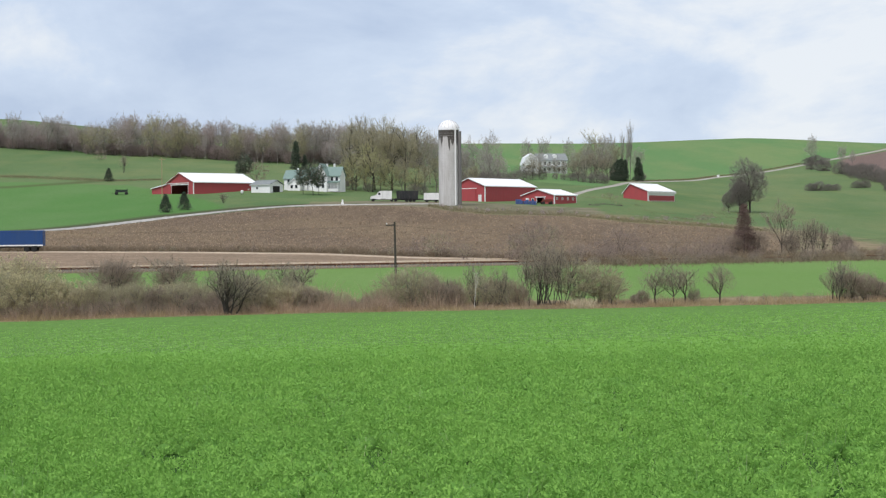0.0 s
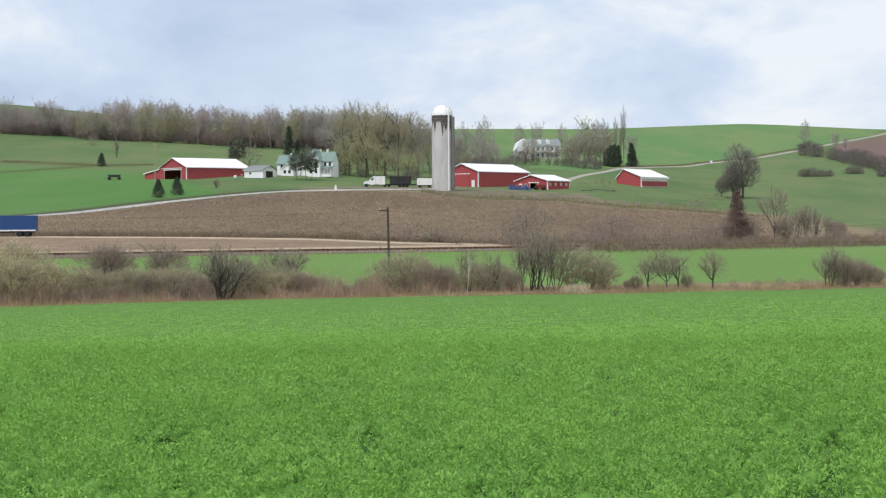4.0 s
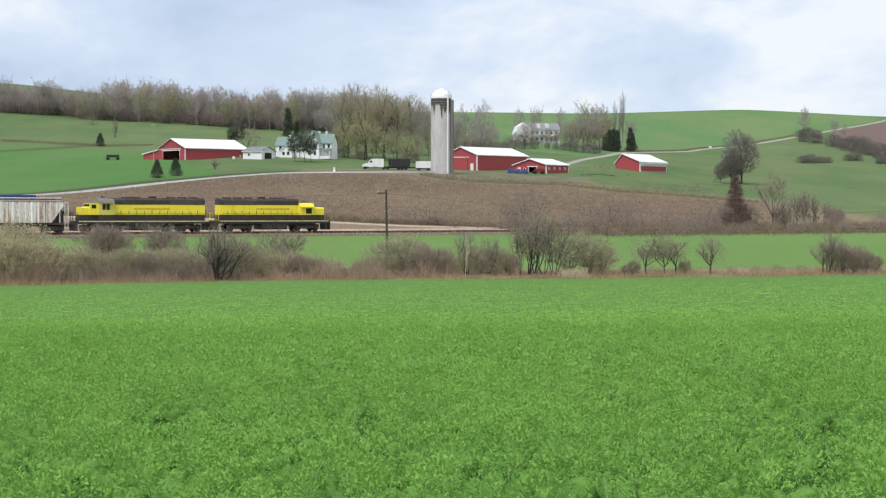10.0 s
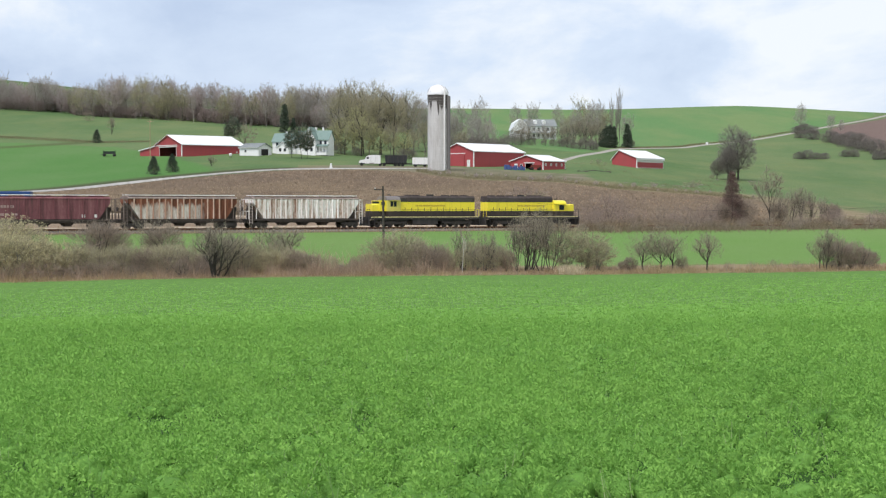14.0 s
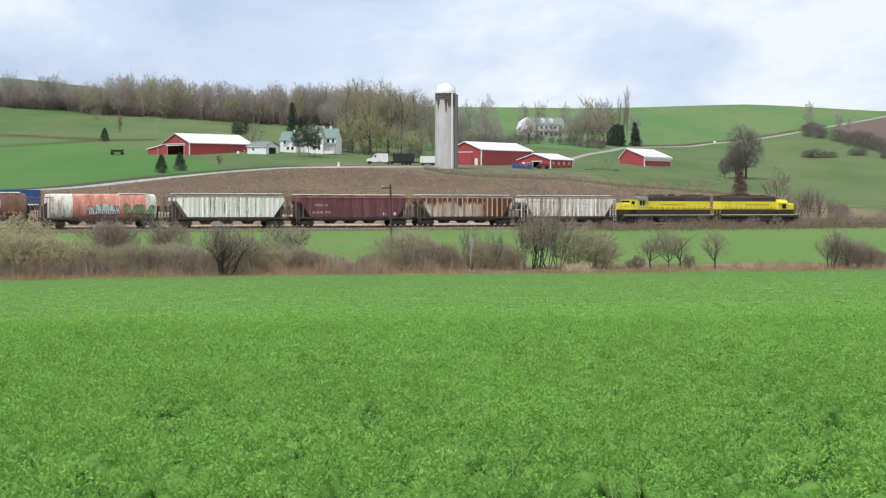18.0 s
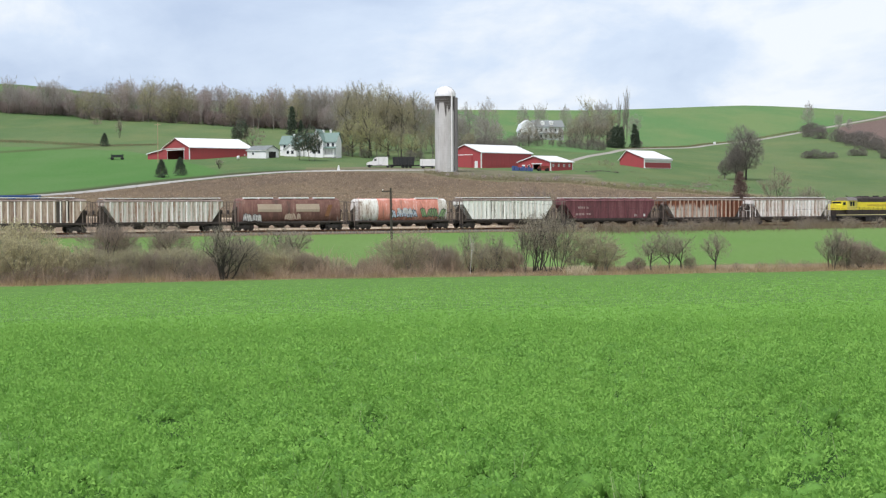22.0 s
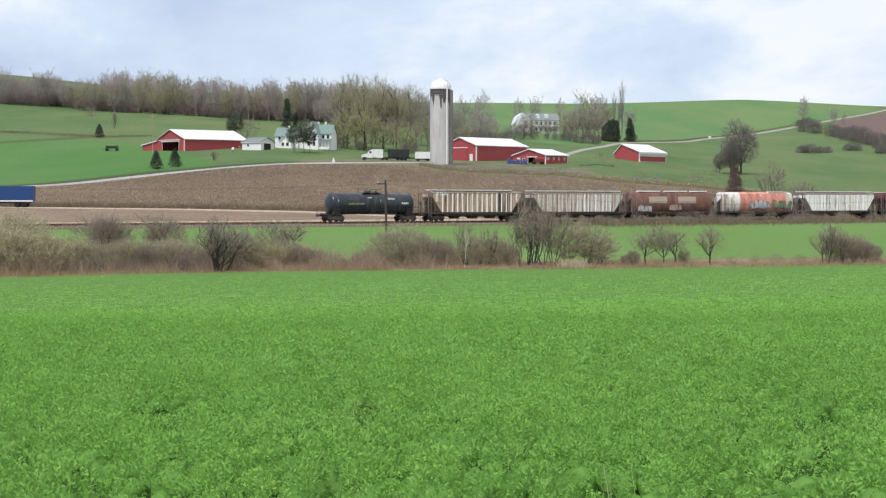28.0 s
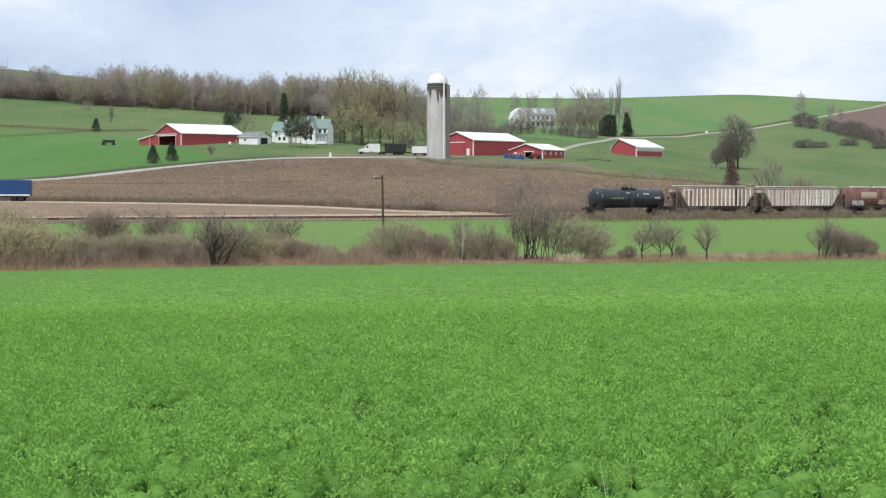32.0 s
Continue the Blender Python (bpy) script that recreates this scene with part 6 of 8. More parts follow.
def ladder(owner, x, y, z0, z1, mat, axis="x", w=0.42):
    s = Shape()
    for q in (-w / 2, w / 2):
        p = (x + q, y) if axis == "x" else (x, y + q)
        s.box(p[0] - 0.025, p[0] + 0.025, p[1] - 0.025, p[1] + 0.025, z0, z1)
    k = int((z1 - z0) / 0.38)
    for i in range(k):
        z = z0 + 0.2 + i * 0.38
        if axis == "x":
            s.box(x - w / 2, x + w / 2, y - 0.015, y + 0.015, z, z + 0.035)
        else:
            s.box(x - 0.015, x + 0.015, y - w / 2, y + w / 2, z, z + 0.035)
    part("ladder", s, mat, owner)


def bars(owner, name, x, y, z, w, h, cells, mat, seed=1):
    """Unreadable lettering as plain bars on a side that faces -y."""
    rng = random.Random(seed)
    s = Shape()
    q = x
    while q < x + w:
        k = rng.uniform(0.5, 1.3) * w / cells
        s.box(q, min(q + k * 0.78, x + w), y - 0.012, y, z + rng.uniform(0, 0.15) * h, z + h * rng.uniform(0.85, 1.0))
        q += k
    part(name, s, mat, owner)


LETTER_DARK = plain("faded_lettering", (0.60, 0.42, 0.05), 0.6)
LETTER_WHITE = plain("white_lettering", (0.72, 0.72, 0.70), 0.6)
LETTER_DIM = plain("dim_lettering", (0.42, 0.30, 0.28), 0.6)
LETTER_YELLOW = plain("olive_lettering", (0.24, 0.235, 0.11), 0.6)
CAB_GREY = painted("greyed_yellow_paint", (0.72, 0.62, 0.13), (0.55, 0.49, 0.22), 0.3, 0.3, 0.5)
SILL_CREAM = painted("faded_sill_stripe", (0.84, 0.75, 0.36), (0.45, 0.36, 0.2), 0.4, 0.3, 0.6)
CAB_ROOF = painted("dull_roof_paint", (0.20, 0.18, 0.175), (0.30, 0.27, 0.25), 0.2, 0.4, 0.7)


def locomotive(L, six, way, label):
    """A hood-unit diesel. way: 1 with the cab at the front of the train, -1 at its rear end."""
    ob = thing("diesel_locomotive", RAIL_POSE, label, "locomotive", "locomotives of the train")
    E_ = L / 2 - 0.65  # half length of the frame

    def X(a, b):
        return (a, b) if way > 0 else (-b, -a)

    def bx(a, b, *r):
        return Shape().box(*X(a, b), *r)

    part("frame", Shape().box(*X(-E_, E_), -1.5, 1.5, 1.12, 1.42).box(*X(-E_ + 2, E_ - 2), -0.9, 0.9, 0.85, 1.12), BLACK, ob, "black underframe")
    part("sill_stripe", Shape().box(*X(-E_ + 0.15, E_ - 0.15), -1.53, -1.5, 1.40, 1.51).box(*X(-E_ + 0.15, E_ - 0.15), 1.5, 1.53, 1.40, 1.51), SILL_CREAM, ob, "faded yellow stripe along the sill")
    part("walkway", Shape().box(*X(-E_, E_), -1.5, 1.5, 1.42, 1.5), BROWN_STRIPE, ob)
    nose0, cab0 = E_ - 0.6, E_ - (2.4 if not six else 2.8)
    back = cab0 - 2.15
    tail = -E_ + 0.5
    # long hood in three bands of paint
    part("hood_skirt", bx(tail, back, -1.02, 1.02, 1.5, 2.32), BROWN_STRIPE, ob, "dark brown lower hood")
    part("hood_side", bx(tail + 0.002, back, -1.0, 1.0, 2.32, 3.62), YELLOW, ob, "yellow engine hood with door panels")
    part("hood_roof", Shape().extrude([(-1.0, 3.62), (-1.0, 4.22), (-0.78, 4.5), (0.78, 4.5), (1.0, 4.22), (1.0, 3.62)], *X(tail, back)), ROOF_BLACK, ob, "sooty black hood roof")
    k = 11 if six else 10
    for i in range(k):
        q = tail + 0.5 + (back - tail - 1.0) * (i + 0.5) / k
        h = 0.42 if i % 2 else 0.5
        part("hood_door_gap", Shape().box(*X(q - 0.035, q + 0.035), -1.012, 1.012, 2.34, 2.34 + h), BLACK, ob)
    # roof fans, exhaust, brake grid blister, rooftop gear
    fans = (tail + 1.3, tail + 2.9, tail + 4.5)
    for q in fans:
        part("radiator_fan", Shape().lathe([(0, 0.62), (0.14, 0.62), (0.14, 0.5), (0.05, 0.45), (0.05, 0.1)], "z", (way * q, 0, 4.5), 18), ROOF_BLACK, ob, smooth=True)
    for q in (back - 3.4, back - 2.1):
        part("dynamic_brake_fan", Shape().lathe([(0, 0.6), (0.16, 0.6), (0.16, 0.48), (0.06, 0.42), (0.06, 0.1)], "z", (way * q, 0, 4.5), 18), ROOF_BLACK, ob, smooth=True)
    part("exhaust_stack", bx((tail + back) / 2 + 0.2, (tail + back) / 2 + 1.1, -0.3, 0.3, 4.5, 4.72), BLACK, ob)
    part("brake_blister", Shape().extrude([(-1.04, 3.7), (-1.04, 4.25), (-0.85, 4.53), (0.85, 4.53), (1.04, 4.25), (1.04, 3.7)], *X(back - 4.2, back - 1.3)), ROOF_BLACK, ob)
    part("radiator_grille", Shape().box(*X(tail + 0.4, tail + 4.9), -1.035, -1.0, 3.66, 4.15).box(*X(tail + 0.4, tail + 4.9), 1.0, 1.035, 3.66, 4.15), IRON, ob)
    part("intake_grille", Shape().box(*X(back - 1.2, back - 0.15), -1.03, -1.0, 3.66, 4.1), BLACK if six else ROOF_BLACK, ob)
    # cab
    cabm = CAB_GREY if six else YELLOW
    cw = 1.5
    drop = 0.0 if six else 0.5  # the leading engine has the lower cab
    part("cab", Shape().extrude([(-cw, 1.5), (-cw, 3.86 - drop), (cw, 3.86 - drop), (cw, 1.5)], *X(back, cab0)), cabm, ob, "cab with side windows")
    part("cab_roof", Shape().extrude([(y_, z_ - drop) for y_, z_ in ((-cw - 0.03, 3.86), (-cw - 0.03, 3.95), (-1.25, 4.3), (-0.6, 4.43), (0.6, 4.43), (1.25, 4.3), (cw + 0.03, 3.95), (cw + 0.03, 3.86))], *X(back - 0.004, cab0 + 0.06)), CAB_ROOF if six else YELLOW, ob, "rounded grey cab roof" if six else "rounded yellow cab roof")
    part("cab_lower_band", Shape().box(*X(back - 0.005, cab0 + 0.005), -cw - 0.006, cw + 0.006, 1.5, 2.3), BROWN_STRIPE, ob)
    for side in (-1, 1):
        for q0, q1 in ((back + 0.7, back + 1.05), (back + 1.25, back + 1.6)) if six else ((back + 0.95, back + 1.75),):
            w = part("cab_window", Shape().box(*X(q0, q1), side * cw - 0.02, side * cw + 0.02, 3.0 - drop, 3.66 - drop), GLASS, ob)
            part("window_frame", Shape().box(*X(q0 - 0.05, q1 + 0.05), side * cw - 0.012, side * cw + 0.012, 2.95 - drop, 3.71 - drop), BLACK, w)
    if six:
        front = part("cab_front", bx(cab0, cab0 + 1.1, -1.2, 1.2, 2.3, 3.8), YELLOW, ob, "yellow window bay ahead of the cab")
        for side in (-1, 1):
            part("bay_window", Shape().box(*X(cab0 + 0.25, cab0 + 0.85), side * 1.2 - 0.02, side * 1.2 + 0.02, 3.12, 3.62), GLASS, front)
    part("windscreen", Shape().box(*X(cab0 - 0.01, cab0 + (1.12 if six else 0.02)), -1.05, 1.05, 3.38 - 0.3 * drop, 3.7 - 0.6 * drop), GLASS, ob)
    part("sunshade", Shape().box(*X(back + 0.2, cab0 - 0.2), -cw - 0.35, -cw, 3.80 - drop, 3.84 - drop), cabm, ob)
    part("horn", Shape().tube((way * (back + 0.9), -0.2, 4.6 - drop), (way * (back + 1.4), -0.2, 4.66 - drop), 0.05, 0.11).box(*X(back + 0.85, back + 0.95), -0.25, -0.15, 4.4 - drop, 4.62 - drop), IRON, ob)
    # short nose
    part("nose", Shape().extrude([(-0.98, 2.3), (-0.98, 3.18), (-0.75, 3.33), (0.75, 3.33), (0.98, 3.18), (0.98, 2.3)], *X(cab0, nose0)), YELLOW, ob, "yellow low nose")
    part("nose_skirt", bx(cab0, nose0 + 0.01, -1.0, 1.0, 1.5, 2.3), BROWN_STRIPE, ob)
    part("headlight", Shape().lathe([(0, 0.1), (0.05, 0.12), (0.06, 0.02)], "x", (way * (cab0 + 0.02), 0.0, 4.15 - drop), 12), WHITE, ob)
    part("number_board", Shape().box(*X(cab0, cab0 + 0.05), -0.95, -0.35, 4.0 - drop, 4.22 - drop), WHITE, ob, "white number board")
    # ends: pilots, steps, handrails
    for s_ in (-1, 1):
        x = s_ * E_
        part("pilot", Shape().box(min(x, x + s_ * 0.16), max(x, x + s_ * 0.16), -1.45, 1.45, 0.22, 1.42), BLACK, ob)
        for side in (-1, 1):
            st = Shape()
            for i in range(4):
                st.box(min(x - s_ * 0.08, x - s_ * 0.62), max(x - s_ * 0.08, x - s_ * 0.62), side * 1.5 - 0.12, side * 1.5 + 0.12, 0.35 + i * 0.28, 0.39 + i * 0.28)
            st.box(x - 0.66 if s_ > 0 else x + 0.62, x - 0.62 if s_ > 0 else x + 0.66, side * 1.5 - 0.12, side * 1.5 + 0.12, 0.3, 1.42)
            part("boarding_steps", st, BLACK, ob)
        rail = Shape()
        for q in (-1.4, -0.6, 0.6, 1.4):
            rail.tube((x, q, 1.45), (x, q, 2.55), 0.03, k=6)
        rail.tube((x, -1.4, 2.55), (x, -0.6, 2.55), 0.03, k=6).tube((x, 0.6, 2.55), (x, 1.4, 2.55), 0.03, k=6)
        part("end_handrail", rail, YELLOW if way * s_ < 0 else BLACK, ob)
        coupler(ob, x, s_)
    for side in (-1, 1):
        rail = Shape()
        y = side * 1.45
        q = tail + 0.2
        while q < back - 0.3:
            rail.tube((way * q, y, 1.5), (way * q, y, 2.5), 0.02, k=5)
            q += 1.9
        rail.tube((way * (tail + 0.2), y, 2.5), (way * (back - 0.1), y, 2.5), 0.022, k=5)
        part("side_handrail", rail, BROWN_STRIPE, ob)
    tank = Shape().extrude([(-1.4, 0.45), (-1.4, 1.12), (1.4, 1.12), (1.4, 0.45), (1.0, 0.28), (-1.0, 0.28)], -2.1 if six else -1.9, 2.1 if six else 1.9)
    part("fuel_tank", tank, BLACK, ob, "black fuel tank")
    part("air_reservoir", Shape().tube((2.3 if six else 2.1, -1.2, 1.0), (-2.3 if six else -2.1, -1.2, 1.0), 0.14), BLACK, ob)
    bars(ob, "lettering", -2.6 if way > 0 else -1.4, -1.004, 2.95, 5.0, 0.26, 17, LETTER_DARK, 3)
    ax = (-2.05, 0, 2.05) if six else (-1.37, 1.37)
    for s_ in (-1, 1):
        bogie(ob, s_ * (E_ - (3.6 if six else 3.3)), ax, 0.51, True)
    return ob


def hopper(L, H, look_, ribs, label, round_=False, stripe=None, roof=None, mats=None):
    """A covered hopper wagon with sloped ends, ribbed or rounded sides, hatches and outlets."""
    body_m, rib_m, roof_m, under_m = mats
    cage_m = rib_m if rib_m == H_WHITERIB and look_ else H_CAGE
    ob = thing("hopper_wagon", RAIL_POSE, label, "rail wagon", "hopper wagons of the train")
    e = L / 2 - 0.55
    floor, eave = 1.25, H - 0.45
    b = e - (1.0 if round_ else 0.7)  # body half length at the top
    w = 1.52
    if round_:
        sec = [(-1.1, floor), (-1.42, floor + 0.35), (-1.58, floor + 1.0), (-1.6, floor + 1.6), (-1.5, floor + 2.2), (-1.25, H - 0.25), (-0.8, H - 0.04),
               (0.8, H - 0.04), (1.25, H - 0.25), (1.5, floor + 2.2), (1.6, floor + 1.6), (1.58, floor + 1.0), (1.42, floor + 0.35), (1.1, floor)]
        rings = []
        for x, k in ((-b, 0.9), (-b + 0.05, 0.96), (-b + 0.25, 1), (b - 0.25, 1), (b - 0.05, 0.96), (b, 0.9)):
            rings.append([(x, y * k, floor + (z - floor) * (0.5 + 0.5 * k)) for y, z in sec])
        part("tank_body", Shape().loft(rings), body_m, ob, "rounded smooth steel sides", True)
        if stripe:
            for x0, x1 in stripe[0]:
                s = Shape()
                s.loft([[(x, y * 1.006, z + 0.012 * (1 if z > 3 else 0)) for y, z in sec] for x in (x0, x1)], caps=False)
                part("side_panel", s, stripe[1], ob, "faded vermilion painted centre panel", True)
    else:
        # sides run straight down at mid length; the ends slope in to the outlets
        prof = [(-b, eave), (-b, eave - 0.55), (-b + 1.55, floor + 0.05), (b - 1.55, floor + 0.05), (b, eave - 0.55), (b, eave)]
        part("body", Shape().extrude(prof, -w, w, "y"), body_m, ob, "steel side sheets")
        if ribs:
            rib = Shape().extrude([(-0.09, 0), (-0.06, -0.14), (0.06, -0.14), (0.09, 0)], floor + 0.06, eave, "z").mesh("side_rib", rib_m)
            for i in range(ribs):
                x = -b + 1.7 + (2 * b - 3.4) * i / (ribs - 1)
                for side in (-1, 1):
                    part("side_rib", rib, rib_m, ob, at=pose(x, side * w, 0, 0, 0, 0 if side < 0 else 180))
            srt = Shape().extrude([(-0.09, 0), (-0.06, -0.14), (0.06, -0.14), (0.09, 0)], eave - 1.25, eave, "z").mesh("side_rib", rib_m)
            for x in (-b + 0.75, b - 0.75):
                for side in (-1, 1):
                    part("side_rib", srt, rib_m, ob, at=pose(x, side * w, 0, 0, 0, 0 if side < 0 else 180))
        part("roof", Shape().extrude([(-w - 0.06, eave - 0.02), (-w - 0.06, eave + 0.06), (-0.8, H - 0.14), (0.8, H - 0.14), (w + 0.06, eave + 0.06), (w + 0.06, eave - 0.02)], -b - 0.05, b + 0.05), roof_m, ob)
    part("roof_walk", Shape().box(-b + 0.1, b - 0.1, -1.15, -0.62, H - 0.02, H + 0.07).box(-b + 0.1, b - 0.1, 0.62, 1.15, H - 0.02, H + 0.07) if roof is None else roof, WHITE_WALK, ob, "pale roof walkway")
    hatch = Shape().slab(-0.9, 0.9, -0.4, 0.4, 0, 0.14, 0.03).mesh("roof_hatch", roof_m)
    n = 5
    for i in range(n):
        part("roof_hatch", hatch, roof_m, ob, at=(-b + 1.4 + (2 * b - 2.8) * i / (n - 1), 0, H - 0.14))
    # side sill, end frames, end cages
    part("side_sill", Shape().box(-e, e, -1.5, -1.36, 1.02, 1.26).box(-e, e, 1.36, 1.5, 1.02, 1.26), under_m, ob)
    part("centre_sill", Shape().box(-e - 0.1, e + 0.1, -0.3, 0.3, 0.72, 1.15), IRON, ob)
    for s_ in (-1, 1):
        x = s_ * (e - 0.05)
        cage = part("end_cage", Shape().box(x - 0.04, x + 0.04, -1.45, 1.45, eave - 0.1, eave), cage_m, ob, "end rails, posts and braces")
        for y in (-1.42, -0.5, 0.5, 1.42):
            part("post", Shape().box(x - 0.05, x + 0.05, y - 0.05, y + 0.05, 1.2, eave - 0.1 if abs(y) > 1 else 2.25), cage_m, cage)
        part("rail", Shape().box(x - 0.04, x + 0.04, -1.45, 1.45, 2.25, 2.33), cage_m, cage)
        for side in (-1, 1):
            part("side_rail", Shape().box(min(x - s_ * 0.04, s_ * (b - 0.1)), max(x - s_ * 0.04, s_ * (b - 0.1)), side * 1.44 - 0.04, side * 1.44 + 0.04, eave - 0.1, eave), cage_m, cage)
            part("brace", Shape().box(s_ * (b - 0.45) - 0.05, s_ * (b - 0.45) + 0.05, side * 1.44 - 0.04, side * 1.44 + 0.04, 1.2, eave - 0.5), cage_m, cage)
        part("end_platform", Shape().box(min(x, x - s_ * 2.2), max(x, x - s_ * 2.2), -1.45, 1.45, 1.12, 1.22), under_m, ob)
        part("slope_sheet", Shape().extrude([(s_ * (b - 0.1), eave - 0.5), (s_ * (b - 0.06), eave - 0.56), (s_ * (b - 1.75), 1.2), (s_ * (b - 1.9), 1.2)], -1.3, 1.3, "y"), under_m, ob, "dark sloped end sheet")
        # shear plate made oversized and dark, in place of the shadow below the slope
        part("end_bulkhead", Shape().extrude([(s_ * (b - 0.1), eave - 0.55), (s_ * (b - 1.85), 1.2), (s_ * (e - 0.25), 1.2), (s_ * (e - 0.25), eave - 1.3)], -0.06, 0.06, "y"), under_m, ob, "dark shear plate enlarged to stand for shadow under the slope")
        ladder(ob, s_ * (e - 0.3), -1.5, 0.55, eave, cage_m)
        ladder(ob, s_ * (e - 0.3), 1.5, 0.55, eave, cage_m)
        part("brake_gear", Shape().tube((s_ * (e + 0.02), 0.6, 2.6), (s_ * (e + 0.12), 0.6, 2.6), 0.28, k=14), IRON, ob)
        coupler(ob, s_ * e, s_)
        bogie(ob, s_ * (e - 1.75), (-0.89, 0.89), 0.46)
    part("underbody", Shape().extrude([(-b + 1.7, 1.24), (-b + 2.6, 0.8), (b - 2.6, 0.8), (b - 1.7, 1.24)], -1.32, 1.32, "y"), under_m, ob, "grimy hopper bottoms")
    # outlets
    for x in ((-3.1, 0, 3.1) if not round_ else (-3.6, -1.2, 1.2, 3.6)):
        o = Shape().loft([[(x - 1.35, -1.3, 1.22), (x + 1.35, -1.3, 1.22), (x + 1.35, 1.3, 1.22), (x - 1.35, 1.3, 1.22)],
                          [(x - 0.35, -0.6, 0.42), (x + 0.35, -0.6, 0.42), (x + 0.35, 0.6, 0.42), (x - 0.35, 0.6, 0.42)]])
        o.box(x - 0.45, x + 0.45, -0.75, 0.75, 0.34, 0.46)
        part("outlet_hopper", o, under_m, ob, "discharge outlet under the body")
    return ob


def spray(owner, x0, x1, z0, z1, y, fill, line, seed):
    """Sprayed paint on a side: a row of leaning strokes with no reading, each with a dark outline."""
    rng = random.Random(seed)
    h = z1 - z0
    q = x0
    k = 0
    while q < x1 - 0.3 * h:
        w = h * rng.uniform(0.7, 0.95)
        lean = rng.uniform(-0.35, 0.35) * h
        lo, hi = z0 + rng.uniform(0, 0.2) * h, z1 - rng.uniform(0, 0.2) * h
        runs = [((q + i * w * 0.3, lo + 0.1 * h * (i % 2)), (q + i * w * 0.3 + lean, hi - 0.12 * h * ((i + 1) % 2))) for i in range(3)]
        for (ax, az), (bx, bz) in runs:
            d = Vector((bx - ax, 0, bz - az))
            d.normalize()
            c = Vector((-d.z, 0, d.x))
            under = owner
            for name, mat, r, off in (("sprayed_outline", line, 0.2, 0.0), ("sprayed_stroke", fill, 0.12, 0.014)):
                p0, p1 = Vector((ax, y - off - 0.001 * k, az)) - d * r * h * 0.8, Vector((bx, y - off - 0.001 * k, bz)) + d * r * h * 0.8
                ring = [p0 + c * r * h * 0.7, p0 - d * r * h * 0.5, p0 - c * r * h * 0.7, p1 - c * r * h * 0.7, p1 + d * r * h * 0.5, p1 + c * r * h * 0.7]
                under = part(name, Shape().loft([ring, [p + Vector((0, 0.012, 0)) for p in ring]]), mat, under)
            k = (k + 1) % 8
        q += w


